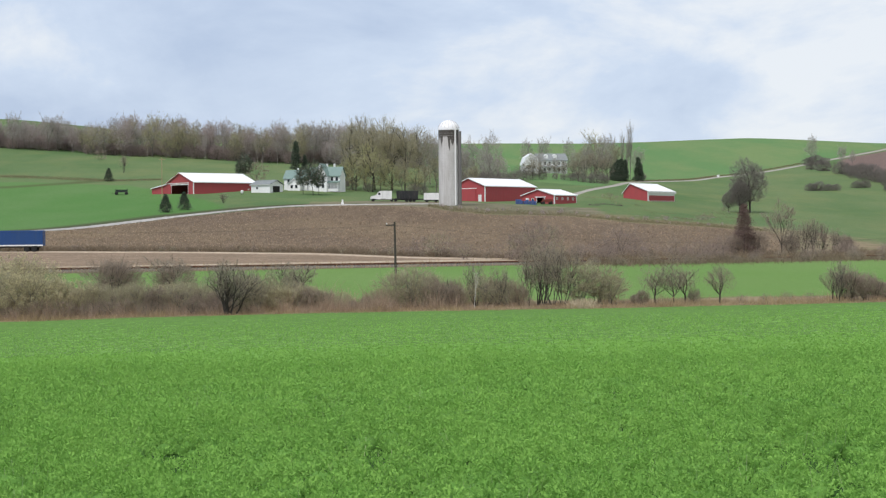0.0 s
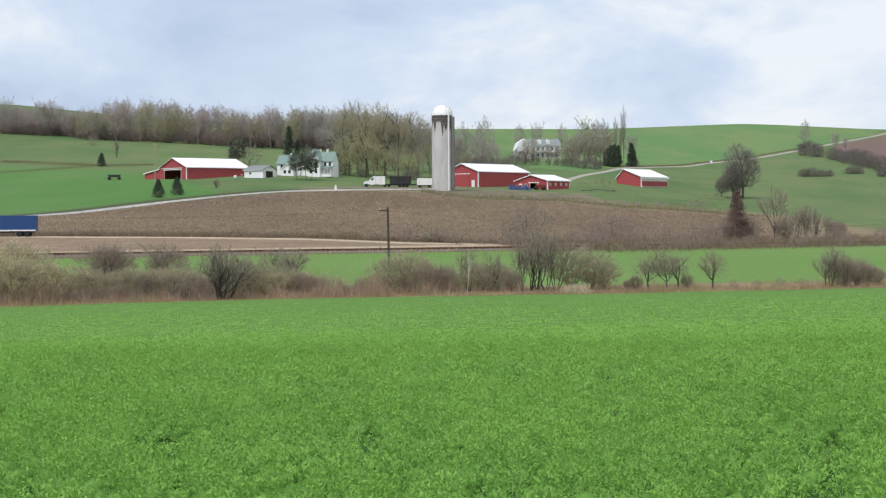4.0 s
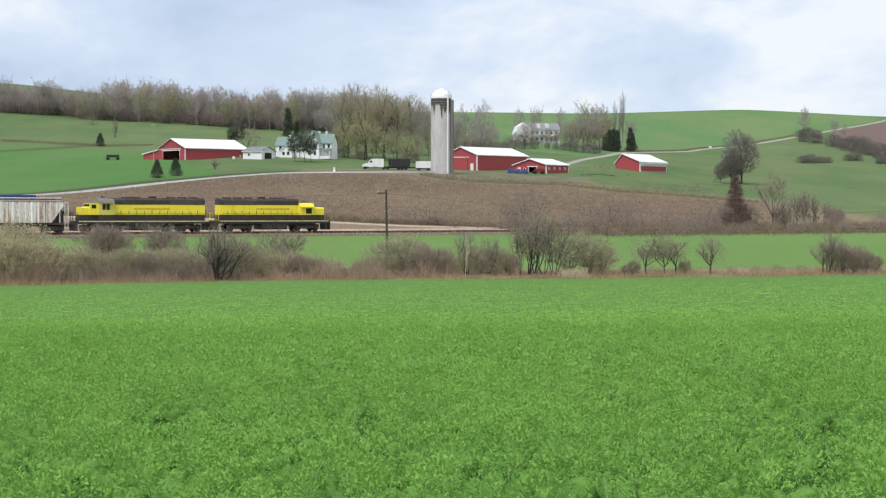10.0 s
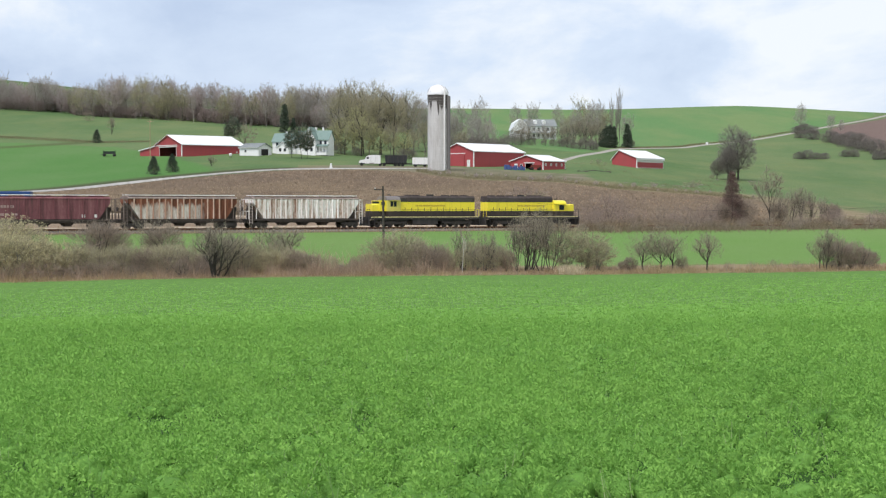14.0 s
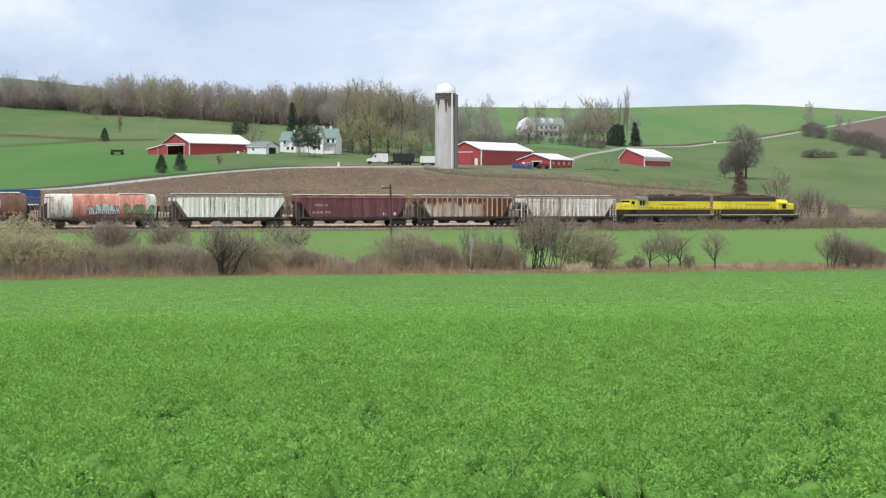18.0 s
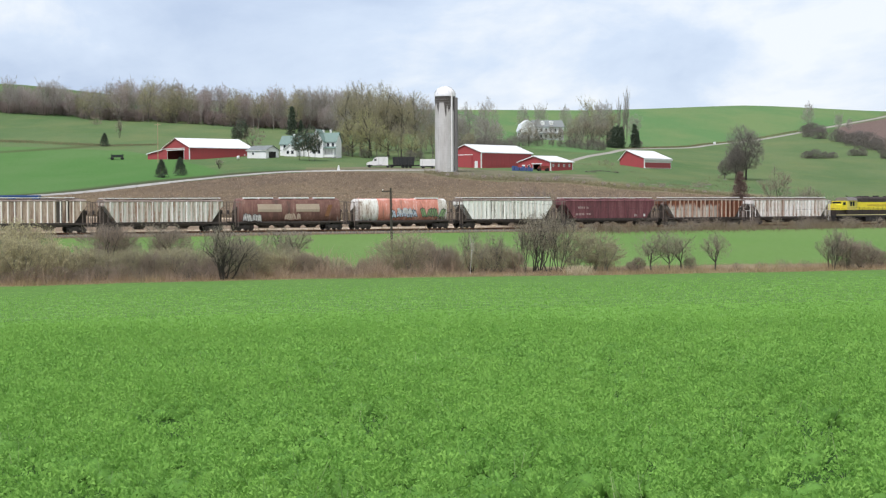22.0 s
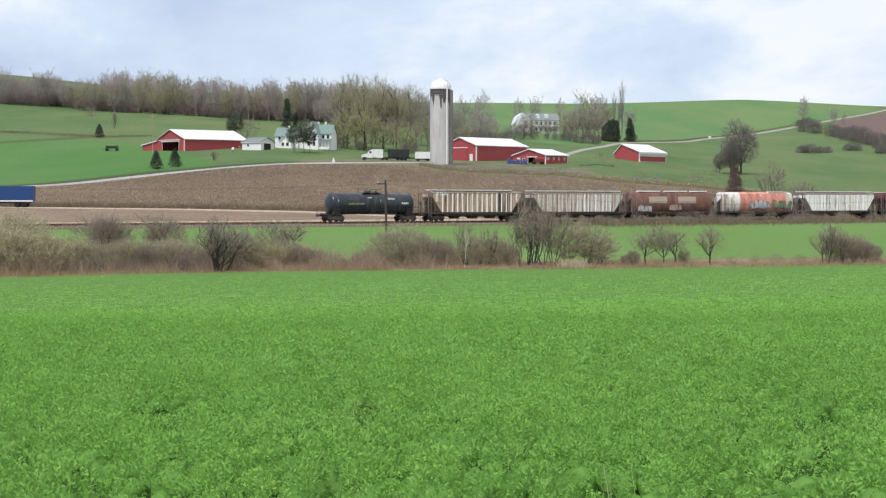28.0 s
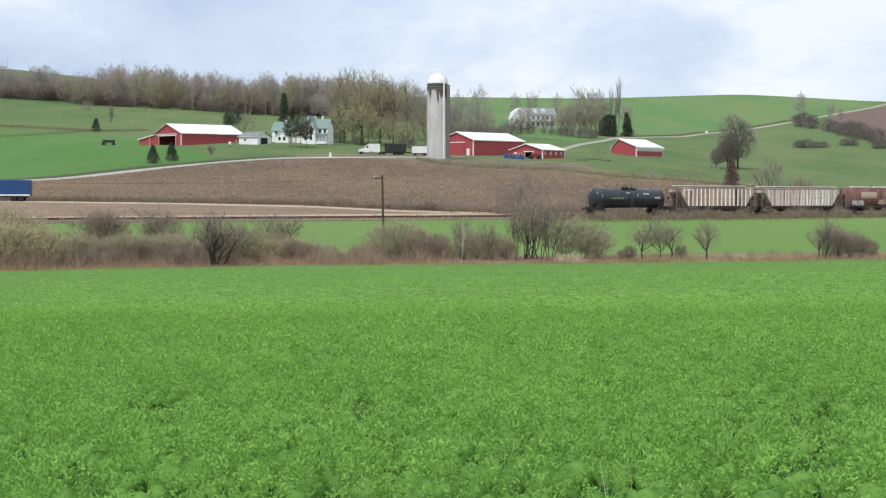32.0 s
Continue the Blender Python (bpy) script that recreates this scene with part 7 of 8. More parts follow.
def tank_wagon(L, H):
    ob = thing("tank_wagon", RAIL_POSE, "glossy black cylindrical tank wagon with dome fittings", "rail wagon")
    e = L / 2 - 0.55
    r, zc = 1.52, H - 1.54
    b = e - 0.95
    prof = [(-b, 0.15), (-b + 0.03, 0.7), (-b + 0.14, 1.1), (-b + 0.34, 1.38), (-b + 0.6, r), (b - 0.6, r), (b - 0.34, 1.38), (b - 0.14, 1.1), (b - 0.03, 0.7), (b, 0.15)]
    part("tank_shell", Shape().lathe(prof, "x", (0, 0, zc), 40), TANK_BLACK, ob, "glossy black tank shell", True)
    for x in (-b + 0.62, -b * 0.62, -b * 0.34, 0.9, b * 0.4, b * 0.66, b - 0.62):
        part("weld_band", Shape().lathe([(x - 0.06, r), (x - 0.05, r + 0.022), (x + 0.05, r + 0.022), (x + 0.06, r)], "x", (0, 0, zc), 40), BLACK, ob, smooth=True)
    part("dome_housing", Shape().lathe([(0, 0.5), (0.35, 0.5), (0.42, 0.45), (0.42, 0.05)], "z", (-0.3, 0, zc + r - 0.06), 18), TANK_BLACK, ob, smooth=True)
    part("walk_platform", Shape().box(-1.4, 1.6, -0.85, 0.85, zc + r + 0.02, zc + r + 0.07), IRON, ob)
    g = Shape()
    for x in (-1.35, 0.1, 1.55):
        for y in (-0.8, 0.8):
            g.tube((x, y, zc + r), (x, y, zc + r + 0.75 if x < 1 else zc + r + 0.5), 0.025, k=5)
    for y in (-0.8, 0.8):
        g.tube((-1.35, y, zc + r + 0.6), (1.55, y, zc + r + 0.5), 0.02, k=5)
    part("platform_rail", g, IRON, ob)
    part("valve", Shape().lathe([(0, 0.16), (0.3, 0.16), (0.34, 0.05)], "z", (0.9, 0, zc + r), 12), IRON, ob)
    ladder(ob, -0.3, -1.62, 1.0, zc + r, IRON)
    for s_ in (-1, 1):
        part("saddle", Shape().extrude([(-1.2, 0.95), (-1.45, zc - 0.6), (1.45, zc - 0.6), (1.2, 0.95)], s_ * (e - 1.9) - 0.5, s_ * (e - 1.9) + 0.5), BLACK, ob)
        part("stub_sill", Shape().box(min(s_ * (e - 3.2), s_ * e), max(s_ * (e - 3.2), s_ * e), -0.35, 0.35, 0.75, 1.2), BLACK, ob)
        h = Shape()
        x = s_ * (e - 0.1)
        for y in (-1.35, 1.35):
            h.tube((x, y, 1.0), (x, y, 2.0), 0.03, k=5)
        h.tube((x, -1.35, 2.0), (x, 1.35, 2.0), 0.03, k=5)
        h.box(x - 0.25, x + 0.25, -1.4, 1.4, 1.0, 1.06)
        part("end_handrail", h, IRON, ob)
        coupler(ob, s_ * e, s_)
        bogie(ob, s_ * (e - 1.9), (-0.89, 0.89), 0.46)
    bars(ob, "lettering", 2.2, -r * 0.93, zc + 0.55, 1.1, 0.3, 5, LETTER_WHITE, 5)
    bars(ob, "lettering", b - 2.4, -r * 1.005, zc - 0.1, 1.1, 0.34, 3, LETTER_WHITE, 6)
    bars(ob, "placard", -1.0, -r * 0.86, zc + 0.75, 0.7, 0.22, 2, LETTER_WHITE, 7)
    bars(ob, "lettering", -b + 2.6, -r * 1.005, zc - 0.15, 2.6, 0.3, 9, LETTER_YELLOW, 8)
    part("reflector_stripe", Shape().box(-b + 1.05, -b + 1.1, -r * 0.99, -r * 0.93, zc + 0.1, zc + 0.6).box(1.0, 1.05, -r * 0.99, -r * 0.93, zc + 0.1, zc + 0.6), LETTER_WHITE, ob)
    return ob


WHITE_WALK = plain("pale_galvanised", (0.93, 0.92, 0.90), 0.6, 0, 3, 0.08)
TANK_BLACK = painted("glossy_black_tank", (0.032, 0.038, 0.05), (0.085, 0.09, 0.1), 0.5, 0.3, 0.3)
H_WHITE = streaked("dirty_white_paint", [(0.40, (0.24, 0.125, 0.08)), (0.455, (0.48, 0.36, 0.29)), (0.5, (0.70, 0.64, 0.59)), (0.58, (0.93, 0.91, 0.88))], 2.2)
H_WHITERIB = rib_paint("chalky_white_ribs", (0.92, 0.90, 0.87), (0.40, 0.29, 0.23), 0.7)
H_RUST = streaked("rusted_side", [(0.36, (0.27, 0.12, 0.075)), (0.46, (0.47, 0.39, 0.33)), (0.56, (0.68, 0.64, 0.58)), (0.7, (0.76, 0.73, 0.68))], 1.2, ((0.25, 0.092, 0.052), 1.6, 3.2, 2.85), 0.8)
H_RUSTRIB = rib_paint("rust_rib_paint", (0.58, 0.44, 0.35), (0.32, 0.15, 0.09), 0.95)
H_RED = streaked("dark_oxide_red", [(0.38, (0.105, 0.05, 0.052)), (0.48, (0.165, 0.06, 0.068)), (0.57, (0.225, 0.095, 0.10)), (0.68, (0.30, 0.16, 0.16))], 1.4)
H_WHITE2 = streaked("streaked_white_paint", [(0.38, (0.10, 0.085, 0.07)), (0.43, (0.44, 0.41, 0.35)), (0.475, (0.88, 0.88, 0.82)), (0.7, (0.95, 0.95, 0.90))], 3.0)
H_WHITE2RIB = rib_paint("white_rib_paint", (0.93, 0.93, 0.88), (0.40, 0.34, 0.28), 0.6)
H_ORANGE = streaked("faded_vermilion", [(0.38, (0.36, 0.19, 0.15)), (0.46, (0.58, 0.22, 0.16)), (0.54, (0.66, 0.29, 0.23)), (0.62, (0.72, 0.55, 0.50))], 1.4)
H_ENDW = streaked("sooty_white_panel", [(0.38, (0.16, 0.10, 0.075)), (0.45, (0.46, 0.38, 0.32)), (0.54, (0.76, 0.73, 0.69)), (0.7, (0.88, 0.87, 0.85))], 1.0)
H_BROWN = streaked("brown_oxide", [(0.38, (0.12, 0.075, 0.062)), (0.48, (0.185, 0.09, 0.075)), (0.56, (0.24, 0.125, 0.10)), (0.66, (0.34, 0.235, 0.195))], 1.2)
H_TAN = painted("tan_patch_paint", (0.48, 0.38, 0.29), (0.38, 0.27, 0.20), 0.2, 0.2, 0.7)
H_GREY = streaked("weathered_grey_paint", [(0.38, (0.27, 0.14, 0.085)), (0.46, (0.45, 0.35, 0.28)), (0.52, (0.60, 0.58, 0.52)), (0.66, (0.80, 0.80, 0.74))], 2.4)
H_BEIGE = streaked("grimy_beige_paint", [(0.38, (0.15, 0.085, 0.06)), (0.46, (0.38, 0.27, 0.205)), (0.54, (0.54, 0.42, 0.33)), (0.66, (0.68, 0.57, 0.48))], 2.2)
H_RIBPALE = rib_paint("pale_rib_paint", (0.90, 0.86, 0.80), (0.60, 0.50, 0.42), 0.4)
H_CAGE = painted("grimy_end_steel", (0.17, 0.13, 0.11), (0.30, 0.24, 0.20), 0.5, 0.4, 0.8)
H_ROOF = painted("grimy_roof", (0.22, 0.17, 0.145), (0.40, 0.34, 0.29), 0.4, 0.4, 0.8)
H_UNDER = painted("grimy_underframe", (0.08, 0.066, 0.058), (0.14, 0.105, 0.085), 0.4, 0.4, 0.85)
SPRAY_BLUE = plain("pale_blue_spray", (0.52, 0.58, 0.66), 0.6, 0, 3, 0.5)
SPRAY_GREEN = plain("green_spray", (0.24, 0.36, 0.17), 0.6, 0, 3, 0.4)
SPRAY_DARK = plain("dark_spray", (0.07, 0.065, 0.07), 0.6, 0, 3, 0.4)
STRIPE_ORANGE = plain("faded_orange", (0.27, 0.13, 0.065), 0.7)
SPRAY_WHITE = plain("white_spray", (0.62, 0.6, 0.57), 0.6, 0, 3, 0.4)

LENGTHS = [18.03, 19.6, 18.7, 17.9, 19.4, 18.2, 17.4, 18.18, 19.0, 17.8, 16.6]


def build_train():
    cars = [
        locomotive(LENGTHS[0], False, 1, "yellow and black four-axle diesel locomotive, cab leading the train"),
        locomotive(LENGTHS[1], True, -1, "yellow and black six-axle diesel locomotive running cab rearmost"),
        hopper(LENGTHS[2], 4.42, 1, 17, "dirty white ribbed covered hopper wagon with rust runs", mats=(H_WHITE, H_WHITERIB, H_ROOF, H_UNDER)),
        hopper(LENGTHS[3], 4.42, 0, 15, "rust-streaked white ribbed covered hopper wagon", mats=(H_RUST, H_RUSTRIB, H_ROOF, H_UNDER)),
        hopper(LENGTHS[4], 4.38, 0, 8, "dark oxide-red covered hopper wagon", mats=(H_RED, H_RED, H_RED, H_UNDER)),
        hopper(LENGTHS[5], 4.45, 0, 19, "streaked white ribbed covered hopper wagon", mats=(H_WHITE2, H_WHITE2RIB, H_ROOF, H_UNDER)),
    ]
    # faded markings on the red wagon
    bars(cars[4], "lettering", -6.2, -1.535, 2.75, 2.0, 0.36, 5, LETTER_DIM, 21)
    bars(cars[4], "lettering", -6.6, -1.535, 1.75, 2.8, 0.36, 6, LETTER_DIM, 22)
    for x in (4.6, 6.3):
        part("data_panel", Shape().box(x, x + 0.45, -1.54, -1.5, 1.5, 1.9), LETTER_WHITE, cars[4], "small pale stencil panel")
    L = LENGTHS[6]
    b = L / 2 - 1.55
    cars.append(hopper(L, 4.36, 0, 0, "faded vermilion rounded hopper wagon with white ends and sprayed paint", True, (((-b + 2.9, b - 1.5),), H_ORANGE), Shape().box(b - 5.0, b - 1.3, -1.15, -0.62, 4.33, 4.47), (H_ENDW, H_ENDW, H_ORANGE, H_UNDER)))
    spray(cars[-1], -2.0, 2.1, 1.75, 2.75, -1.63, SPRAY_BLUE, BLACK, 41)
    spray(cars[-1], 3.0, 6.9, 1.75, 2.85, -1.63, SPRAY_GREEN, SPRAY_DARK, 91)
    spray(cars[-1], -0.9, 1.2, 2.2, 2.9, -1.645, SPRAY_WHITE, SPRAY_BLUE, 42)
    L = LENGTHS[7]
    sum_walk = Shape()
    for x0 in (-7.0, -4.7, -1.6, 0.7, 3.6, 5.3):
        sum_walk.box(x0, x0 + 2.05 if x0 < 3 else x0 + 1.5, -1.15, -0.62, 4.38, 4.54)
    cars.append(hopper(L, 4.42, 0, 0, "brown rounded hopper wagon with two tan panels", True, None, sum_walk, (H_BROWN, H_BROWN, H_BROWN, H_UNDER)))
    part("painted_stripe", Shape().extrude([(5.0, 1.9), (5.6, 1.9), (6.2, 3.5), (5.6, 3.5)], -1.635, -1.58, "y"), STRIPE_ORANGE, cars[-1], "faded orange slanted stripe")
    for x0 in (-5.2, 0.6):
        part("tan_panel", Shape().extrude([(-1.6, 2.55), (-1.625, 2.9), (-1.56, 3.45), (-1.5, 3.6), (-1.52, 3.62), (-1.65, 2.9), (-1.62, 2.55)], x0, x0 + 3.6), H_TAN, cars[-1], "tan painted panel")
    spray(cars[-1], -7.3, -4.4, 1.35, 2.25, -1.615, SPRAY_WHITE, SPRAY_DARK, 12)
    spray(cars[-1], -1.1, 1.5, 1.5, 2.3, -1.615, H_TAN, H_BROWN, 13)
    cars.append(hopper(LENGTHS[8], 4.42, 0, 20, "weathered grey ribbed covered hopper wagon", mats=(H_GREY, H_WHITERIB, H_ROOF, H_UNDER)))
    cars.append(hopper(LENGTHS[9], 4.5, 0, 15, "grimy beige covered hopper wagon with pale ribs", roof=Shape().box(-7.2, 6.3, -1.15, -0.62, 4.48, 4.57).box(-7.2, 6.3, 0.62, 1.15, 4.48, 4.57), mats=(H_BEIGE, H_RIBPALE, H_ROOF, H_UNDER)))
    part("dark_panel", Shape().box(3.7, 4.5, -1.53, -1.5, 1.35, 4.2).box(4.9, 5.4, -1.53, -1.5, 1.5, 4.2), H_UNDER, cars[-1], "rust-dark side bay")
    for x in (-7.1, -6.45, -5.8):
        part("end_sign", Shape().box(x, x + 0.5, -1.56, -1.52, 3.75, 4.25), LETTER_WHITE, cars[-1])
    cars.append(tank_wagon(LENGTHS[10], 4.08))
    back = 0.0
    for ob, L in zip(cars, LENGTHS):
        TRAIN.append((ob, back + L / 2))
        back += L


build_train()


def build_bird():
    """A small dark bird, nose along x."""
    feather = plain("dark_feathers", (0.03, 0.03, 0.035), 0.7)
    ob = thing("bird", pose(-37, 112, 2), "small dark bird in flapping flight", "bird")
    part("body", Shape().lathe([(-0.13, 0.01), (-0.08, 0.03), (0.0, 0.045), (0.07, 0.035), (0.11, 0.025), (0.14, 0.004)], "x", (0, 0, 0), 10), feather, ob, smooth=True)
    part("tail", Shape().loft([[(-0.22, -0.045, 0.0), (-0.22, 0.045, 0.0), (-0.22, 0.045, 0.008), (-0.22, -0.045, 0.008)], [(-0.1, -0.02, 0.0), (-0.1, 0.02, 0.0), (-0.1, 0.02, 0.012), (-0.1, -0.02, 0.012)]]), feather, ob)
    wings = []
    for side in (-1, 1):
        w = Shape().loft([[(-0.06, 0, 0), (0.07, 0, 0), (0.07, 0, 0.014), (-0.06, 0, 0.014)], [(-0.07, side * 0.1, 0.0), (0.08, side * 0.1, 0.0), (0.08, side * 0.1, 0.01), (-0.07, side * 0.1, 0.01)],
                          [(-0.08, side * 0.23, 0), (-0.03, side * 0.23, 0), (-0.03, side * 0.23, 0.005), (-0.08, side * 0.23, 0.005)]])
        wings.append((side, part("wing", w, feather, ob, at=(0, 0, 0.02))))
    return ob, wings


BIRD = build_bird()

# ---- ground cover ----


def blades(name, x, y, h, w, lean, rng, mat, label, category):
    """Upright thin blades, one quad each, standing on the land."""
    n = len(x)
    z = land(x, y) - 0.03
    a = rng.uniform(0, 2 * np.pi, n)
    s = np.stack([np.cos(a), np.sin(a), np.zeros(n)], 1) * (w / 2)[:, None]
    p = np.stack([x, y, z], 1)
    t = p + np.stack([rng.normal(0, lean, n) * h, rng.normal(0, lean, n) * h, h], 1)
    v = np.stack([p - s, p + s, t + s * 0.3, t - s * 0.3], 1).reshape(-1, 3)
    me = bulk(name, v, np.arange(4 * n).reshape(-1, 4), [mat])
    return tagged(new(name, me), label, category, kind="stuff")


LATTICE = np.random.default_rng(17).random((128, 128))


def drift(x, y, cell):
    """Smooth random field with lumps of about one cell."""
    u, v = np.asarray(x) / cell, np.asarray(y) / cell
    i, j = np.floor(u).astype(int), np.floor(v).astype(int)
    f, g = u - i, v - j
    f, g = f * f * (3 - 2 * f), g * g * (3 - 2 * g)
    q = lambda a, b: LATTICE[(i + a) % 128, (j + b) % 128]
    return (q(0, 0) * (1 - f) + q(1, 0) * f) * (1 - g) + (q(0, 1) * (1 - f) + q(1, 1) * f) * g


def leaves(name, zones, rng, mat, label):
    """Leafy plants, each a lumpy tuft clothed in small leaflets, with shaded gaps between them."""
    verts, faces, tones, base = [], [], [], 0
    ring_z, ring_r = np.array([0.0, 0.5, 0.82, 0.98]), np.array([0.8, 1.0, 0.78, 0.36])
    K = 7
    ring = np.arange(4 * K).reshape(4, K)
    tri = [q for i in range(3) for j in range(K) for q in ((ring[i, j], ring[i, (j + 1) % K], ring[i + 1, j]), (ring[i, (j + 1) % K], ring[i + 1, (j + 1) % K], ring[i + 1, j]))]
    tri = np.array(tri + [(ring[3, 0], ring[3, j], ring[3, j + 1]) for j in range(1, K - 1)])
    for y0, y1, gap, per, size, wide, high, vary in zones:
        gx, gy = np.meshgrid(np.arange(-0.31 * y1, 0.31 * y1, gap), np.arange(y0 * 0.88, y1 * 1.12, gap))
        x, y = gx.ravel() + rng.uniform(-0.6, 0.6, gx.size) * gap, gy.ravel() + rng.uniform(-0.6, 0.6, gx.size) * gap
        edge = y / (1 + 0.1 * rng.uniform(-1, 1, x.size))
        clump = 1.2 * drift(x, y, 0.34) + 0.8 * drift(x + 40, y + 9, 0.9) - 1.0
        keep = (edge > y0) & (edge < y1) & (y > 8.2) & (np.abs(x) < 0.285 * y + 0.5) & (drift(x + 7, y + 3, 0.45) + 0.25 * clump > (0.36 if high > 0.2 else -1.0))
        x, y, clump = x[keep], y[keep], clump[keep]
        wide_patch = np.sin(x * 0.8 + 3 * np.sin(y * 0.33)) * np.sin(y * 0.6 + 2 * np.sin(x * 0.45))
        vig = np.clip(rng.normal(0.98, 0.24, x.size) + 0.36 * clump + 0.05 * wide_patch, 0.45, 1.5)
        n = x.size
        r0, h0, z0, tone = wide * vig * rng.uniform(0.75, 1.25, n), high * vig, land(x, y), np.clip(rng.normal(0.5, vary, n) + 0.1 * wide_patch + 0.4 * vary * clump, 0, 1)
        # the tufts, with the shade between plants painted into their colour
        ang = 2 * np.pi * (np.arange(K) / K)[None, None, :] + rng.uniform(0, 6.3, n)[:, None, None]
        rr = 0.8 * r0[:, None, None] * ring_r[None, :, None] * rng.uniform(0.7, 1.3, (n, 4, K))
        zz = (z0 - 0.02)[:, None, None] + 0.48 * h0[:, None, None] * np.clip(ring_z[None, :, None] + rng.normal(0, 0.07, (n, 4, K)), 0, 1.15)
        v = np.stack([x[:, None, None] + rr * np.cos(ang), y[:, None, None] + rr * np.sin(ang), zz], 3).reshape(-1, 3)
        verts.append(v)
        faces.append((tri[None] + (np.arange(n) * 4 * K)[:, None, None]).reshape(-1, 3) + base)
        # tuft colour darkened as inner shade, most strongly in the near zones
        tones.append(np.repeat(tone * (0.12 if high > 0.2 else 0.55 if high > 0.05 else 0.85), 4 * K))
        base += len(v)
        # the leaflets on them
        x, y, r0, h0, z0, tone = (np.repeat(q, per) for q in (x, y, r0, h0, z0, tone))
        n = x.size
        a, e = rng.uniform(0, 2 * np.pi, n), np.sqrt(rng.random(n)) * 1.08
        side = rng.random(n) < 0.28
        e, drop = np.where(side, rng.uniform(0.85, 1.1, n), e), np.where(side, rng.uniform(0.25, 0.95, n), 1.0)
        c = np.stack([x + r0 * e * np.cos(a), y + r0 * e * np.sin(a), z0 + h0 * (0.42 + 0.6 * np.sqrt(np.clip(1.18 - e**2, 0, 2))) * drop + rng.normal(0.1, 0.35, n) * size], 1)
        u = np.stack([0.75 * e * np.cos(a), 0.75 * e * np.sin(a), np.full(n, 0.62)], 1) + rng.normal(0, 0.32 if high > 0.2 else 0.22, (n, 3))
        u /= np.linalg.norm(u, axis=1)[:, None]
        q = np.cross(u, np.stack([np.cos(a), np.sin(a), rng.normal(0.3, 0.5, n)], 1) + rng.normal(0, 0.35, (n, 3)))
        q /= np.linalg.norm(q, axis=1)[:, None]
        k = size * rng.uniform(0.65, 1.3, n)
        u, q = u * k[:, None], q * (k * 0.62)[:, None]
        v = np.stack([c + u - q * 0.7, c + u * 0.7 + q * 0.9, c - u], 1).reshape(-1, 3)
        verts.append(v)
        faces.append(np.arange(len(v)).reshape(-1, 3) + base)
        base += len(v)
        tones.append(np.repeat(np.clip(tone + vary * (rng.random(n) - 0.5), 0, 1), 3))
    me = bulk(name, np.concatenate(verts), np.concatenate(faces), [mat])
    me.polygons.foreach_set("use_smooth", [True] * len(me.polygons))
    me.attributes.new("tone", "FLOAT", "POINT").data.foreach_set("value", np.concatenate(tones).astype(np.float32))
    return tagged(new(name, me), label, "crop", kind="stuff")


def crop_leaf():
    n = Nodes("alfalfa_leaf")
    pos = n.mapped((1, 1, 1), "World")
    # the low tones also carry the shade painted into the tufts
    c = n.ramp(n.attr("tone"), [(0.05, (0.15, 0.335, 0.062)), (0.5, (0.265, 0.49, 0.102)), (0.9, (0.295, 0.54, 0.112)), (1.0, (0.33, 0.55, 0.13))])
    big = n.noise(0.8, 4, 0.6, pos)
    c = n.mix(n.ramp(big, [(0.4, 0.0), (0.62, 0.45)]), c, (0.24, 0.48, 0.1))
    leaflet = n.noise(55.0, 3, 0.65, pos)
    c = n.mix(0.5, c, n.ramp(leaflet, [(0.3, 0.62), (0.6, 1.0)]), "MULTIPLY")
    n.bump(leaflet, 0.5, 0.02)
    thin(n, c, 0.28)
    return n.done(c, 0.7, 0.0, 0.1)


rng_c = np.random.default_rng(3)
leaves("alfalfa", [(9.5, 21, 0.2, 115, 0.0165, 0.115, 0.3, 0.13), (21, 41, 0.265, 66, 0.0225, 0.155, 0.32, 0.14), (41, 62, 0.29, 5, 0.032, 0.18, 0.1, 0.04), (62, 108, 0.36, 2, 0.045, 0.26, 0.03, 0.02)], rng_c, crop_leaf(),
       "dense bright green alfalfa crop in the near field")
DRY = leafy("dry_grass", (0.32, 0.235, 0.13), (0.59, 0.46, 0.28), 0.45)
STRAW = leafy("straw_litter", (0.2, 0.148, 0.105), (0.60, 0.455, 0.32), 0.5)
RUSSET = leafy("russet_weeds", (0.30, 0.215, 0.15), (0.62, 0.48, 0.355), 0.45)


def tufts(count, per, x0, x1, y0, depth, tall, spread, rng):
    """Blades in tufts of uneven height along the field edge: places and heights."""
    cx, cy = rng.uniform(x0, x1, count), y0 + rng.gamma(1.4, depth, count)
    ch = tall * np.exp(rng.normal(0, 0.4, count)) * (0.35 + 1.3 * drift(cx, cy * 0.5, 1.7) * drift(cx + 31, cy, 5.0) * 1.6)
    cx, cy, ch = (np.repeat(q, per) for q in (cx, cy, ch))
    k = len(cx)
    return cx + rng.normal(0, spread, k), cy + rng.normal(0, spread, k), np.clip(ch * rng.uniform(0.4, 1.1, k), 0.06, 2.2)


xs, ys, hs = tufts(1500, 16, -44, 44, 119.9, 2.4, 0.32, 0.4, rng_c)
blades("dry_grass", xs, ys, hs, np.full(len(xs), 0.03), 0.55, rng_c, DRY, "tawny dry grass along the field edge", "grass")
xa, ya, ha = tufts(440, 16, -46, 6, 121.4, 2.6, 1.05, 0.22, rng_c)
xb, yb, hb = tufts(90, 18, -10.5, -3.5, 121.6, 2.4, 1.1, 0.35, rng_c)
xc, yc, hc = tufts(110, 14, 6, 46, 122.2, 3.0, 0.45, 0.35, rng_c)
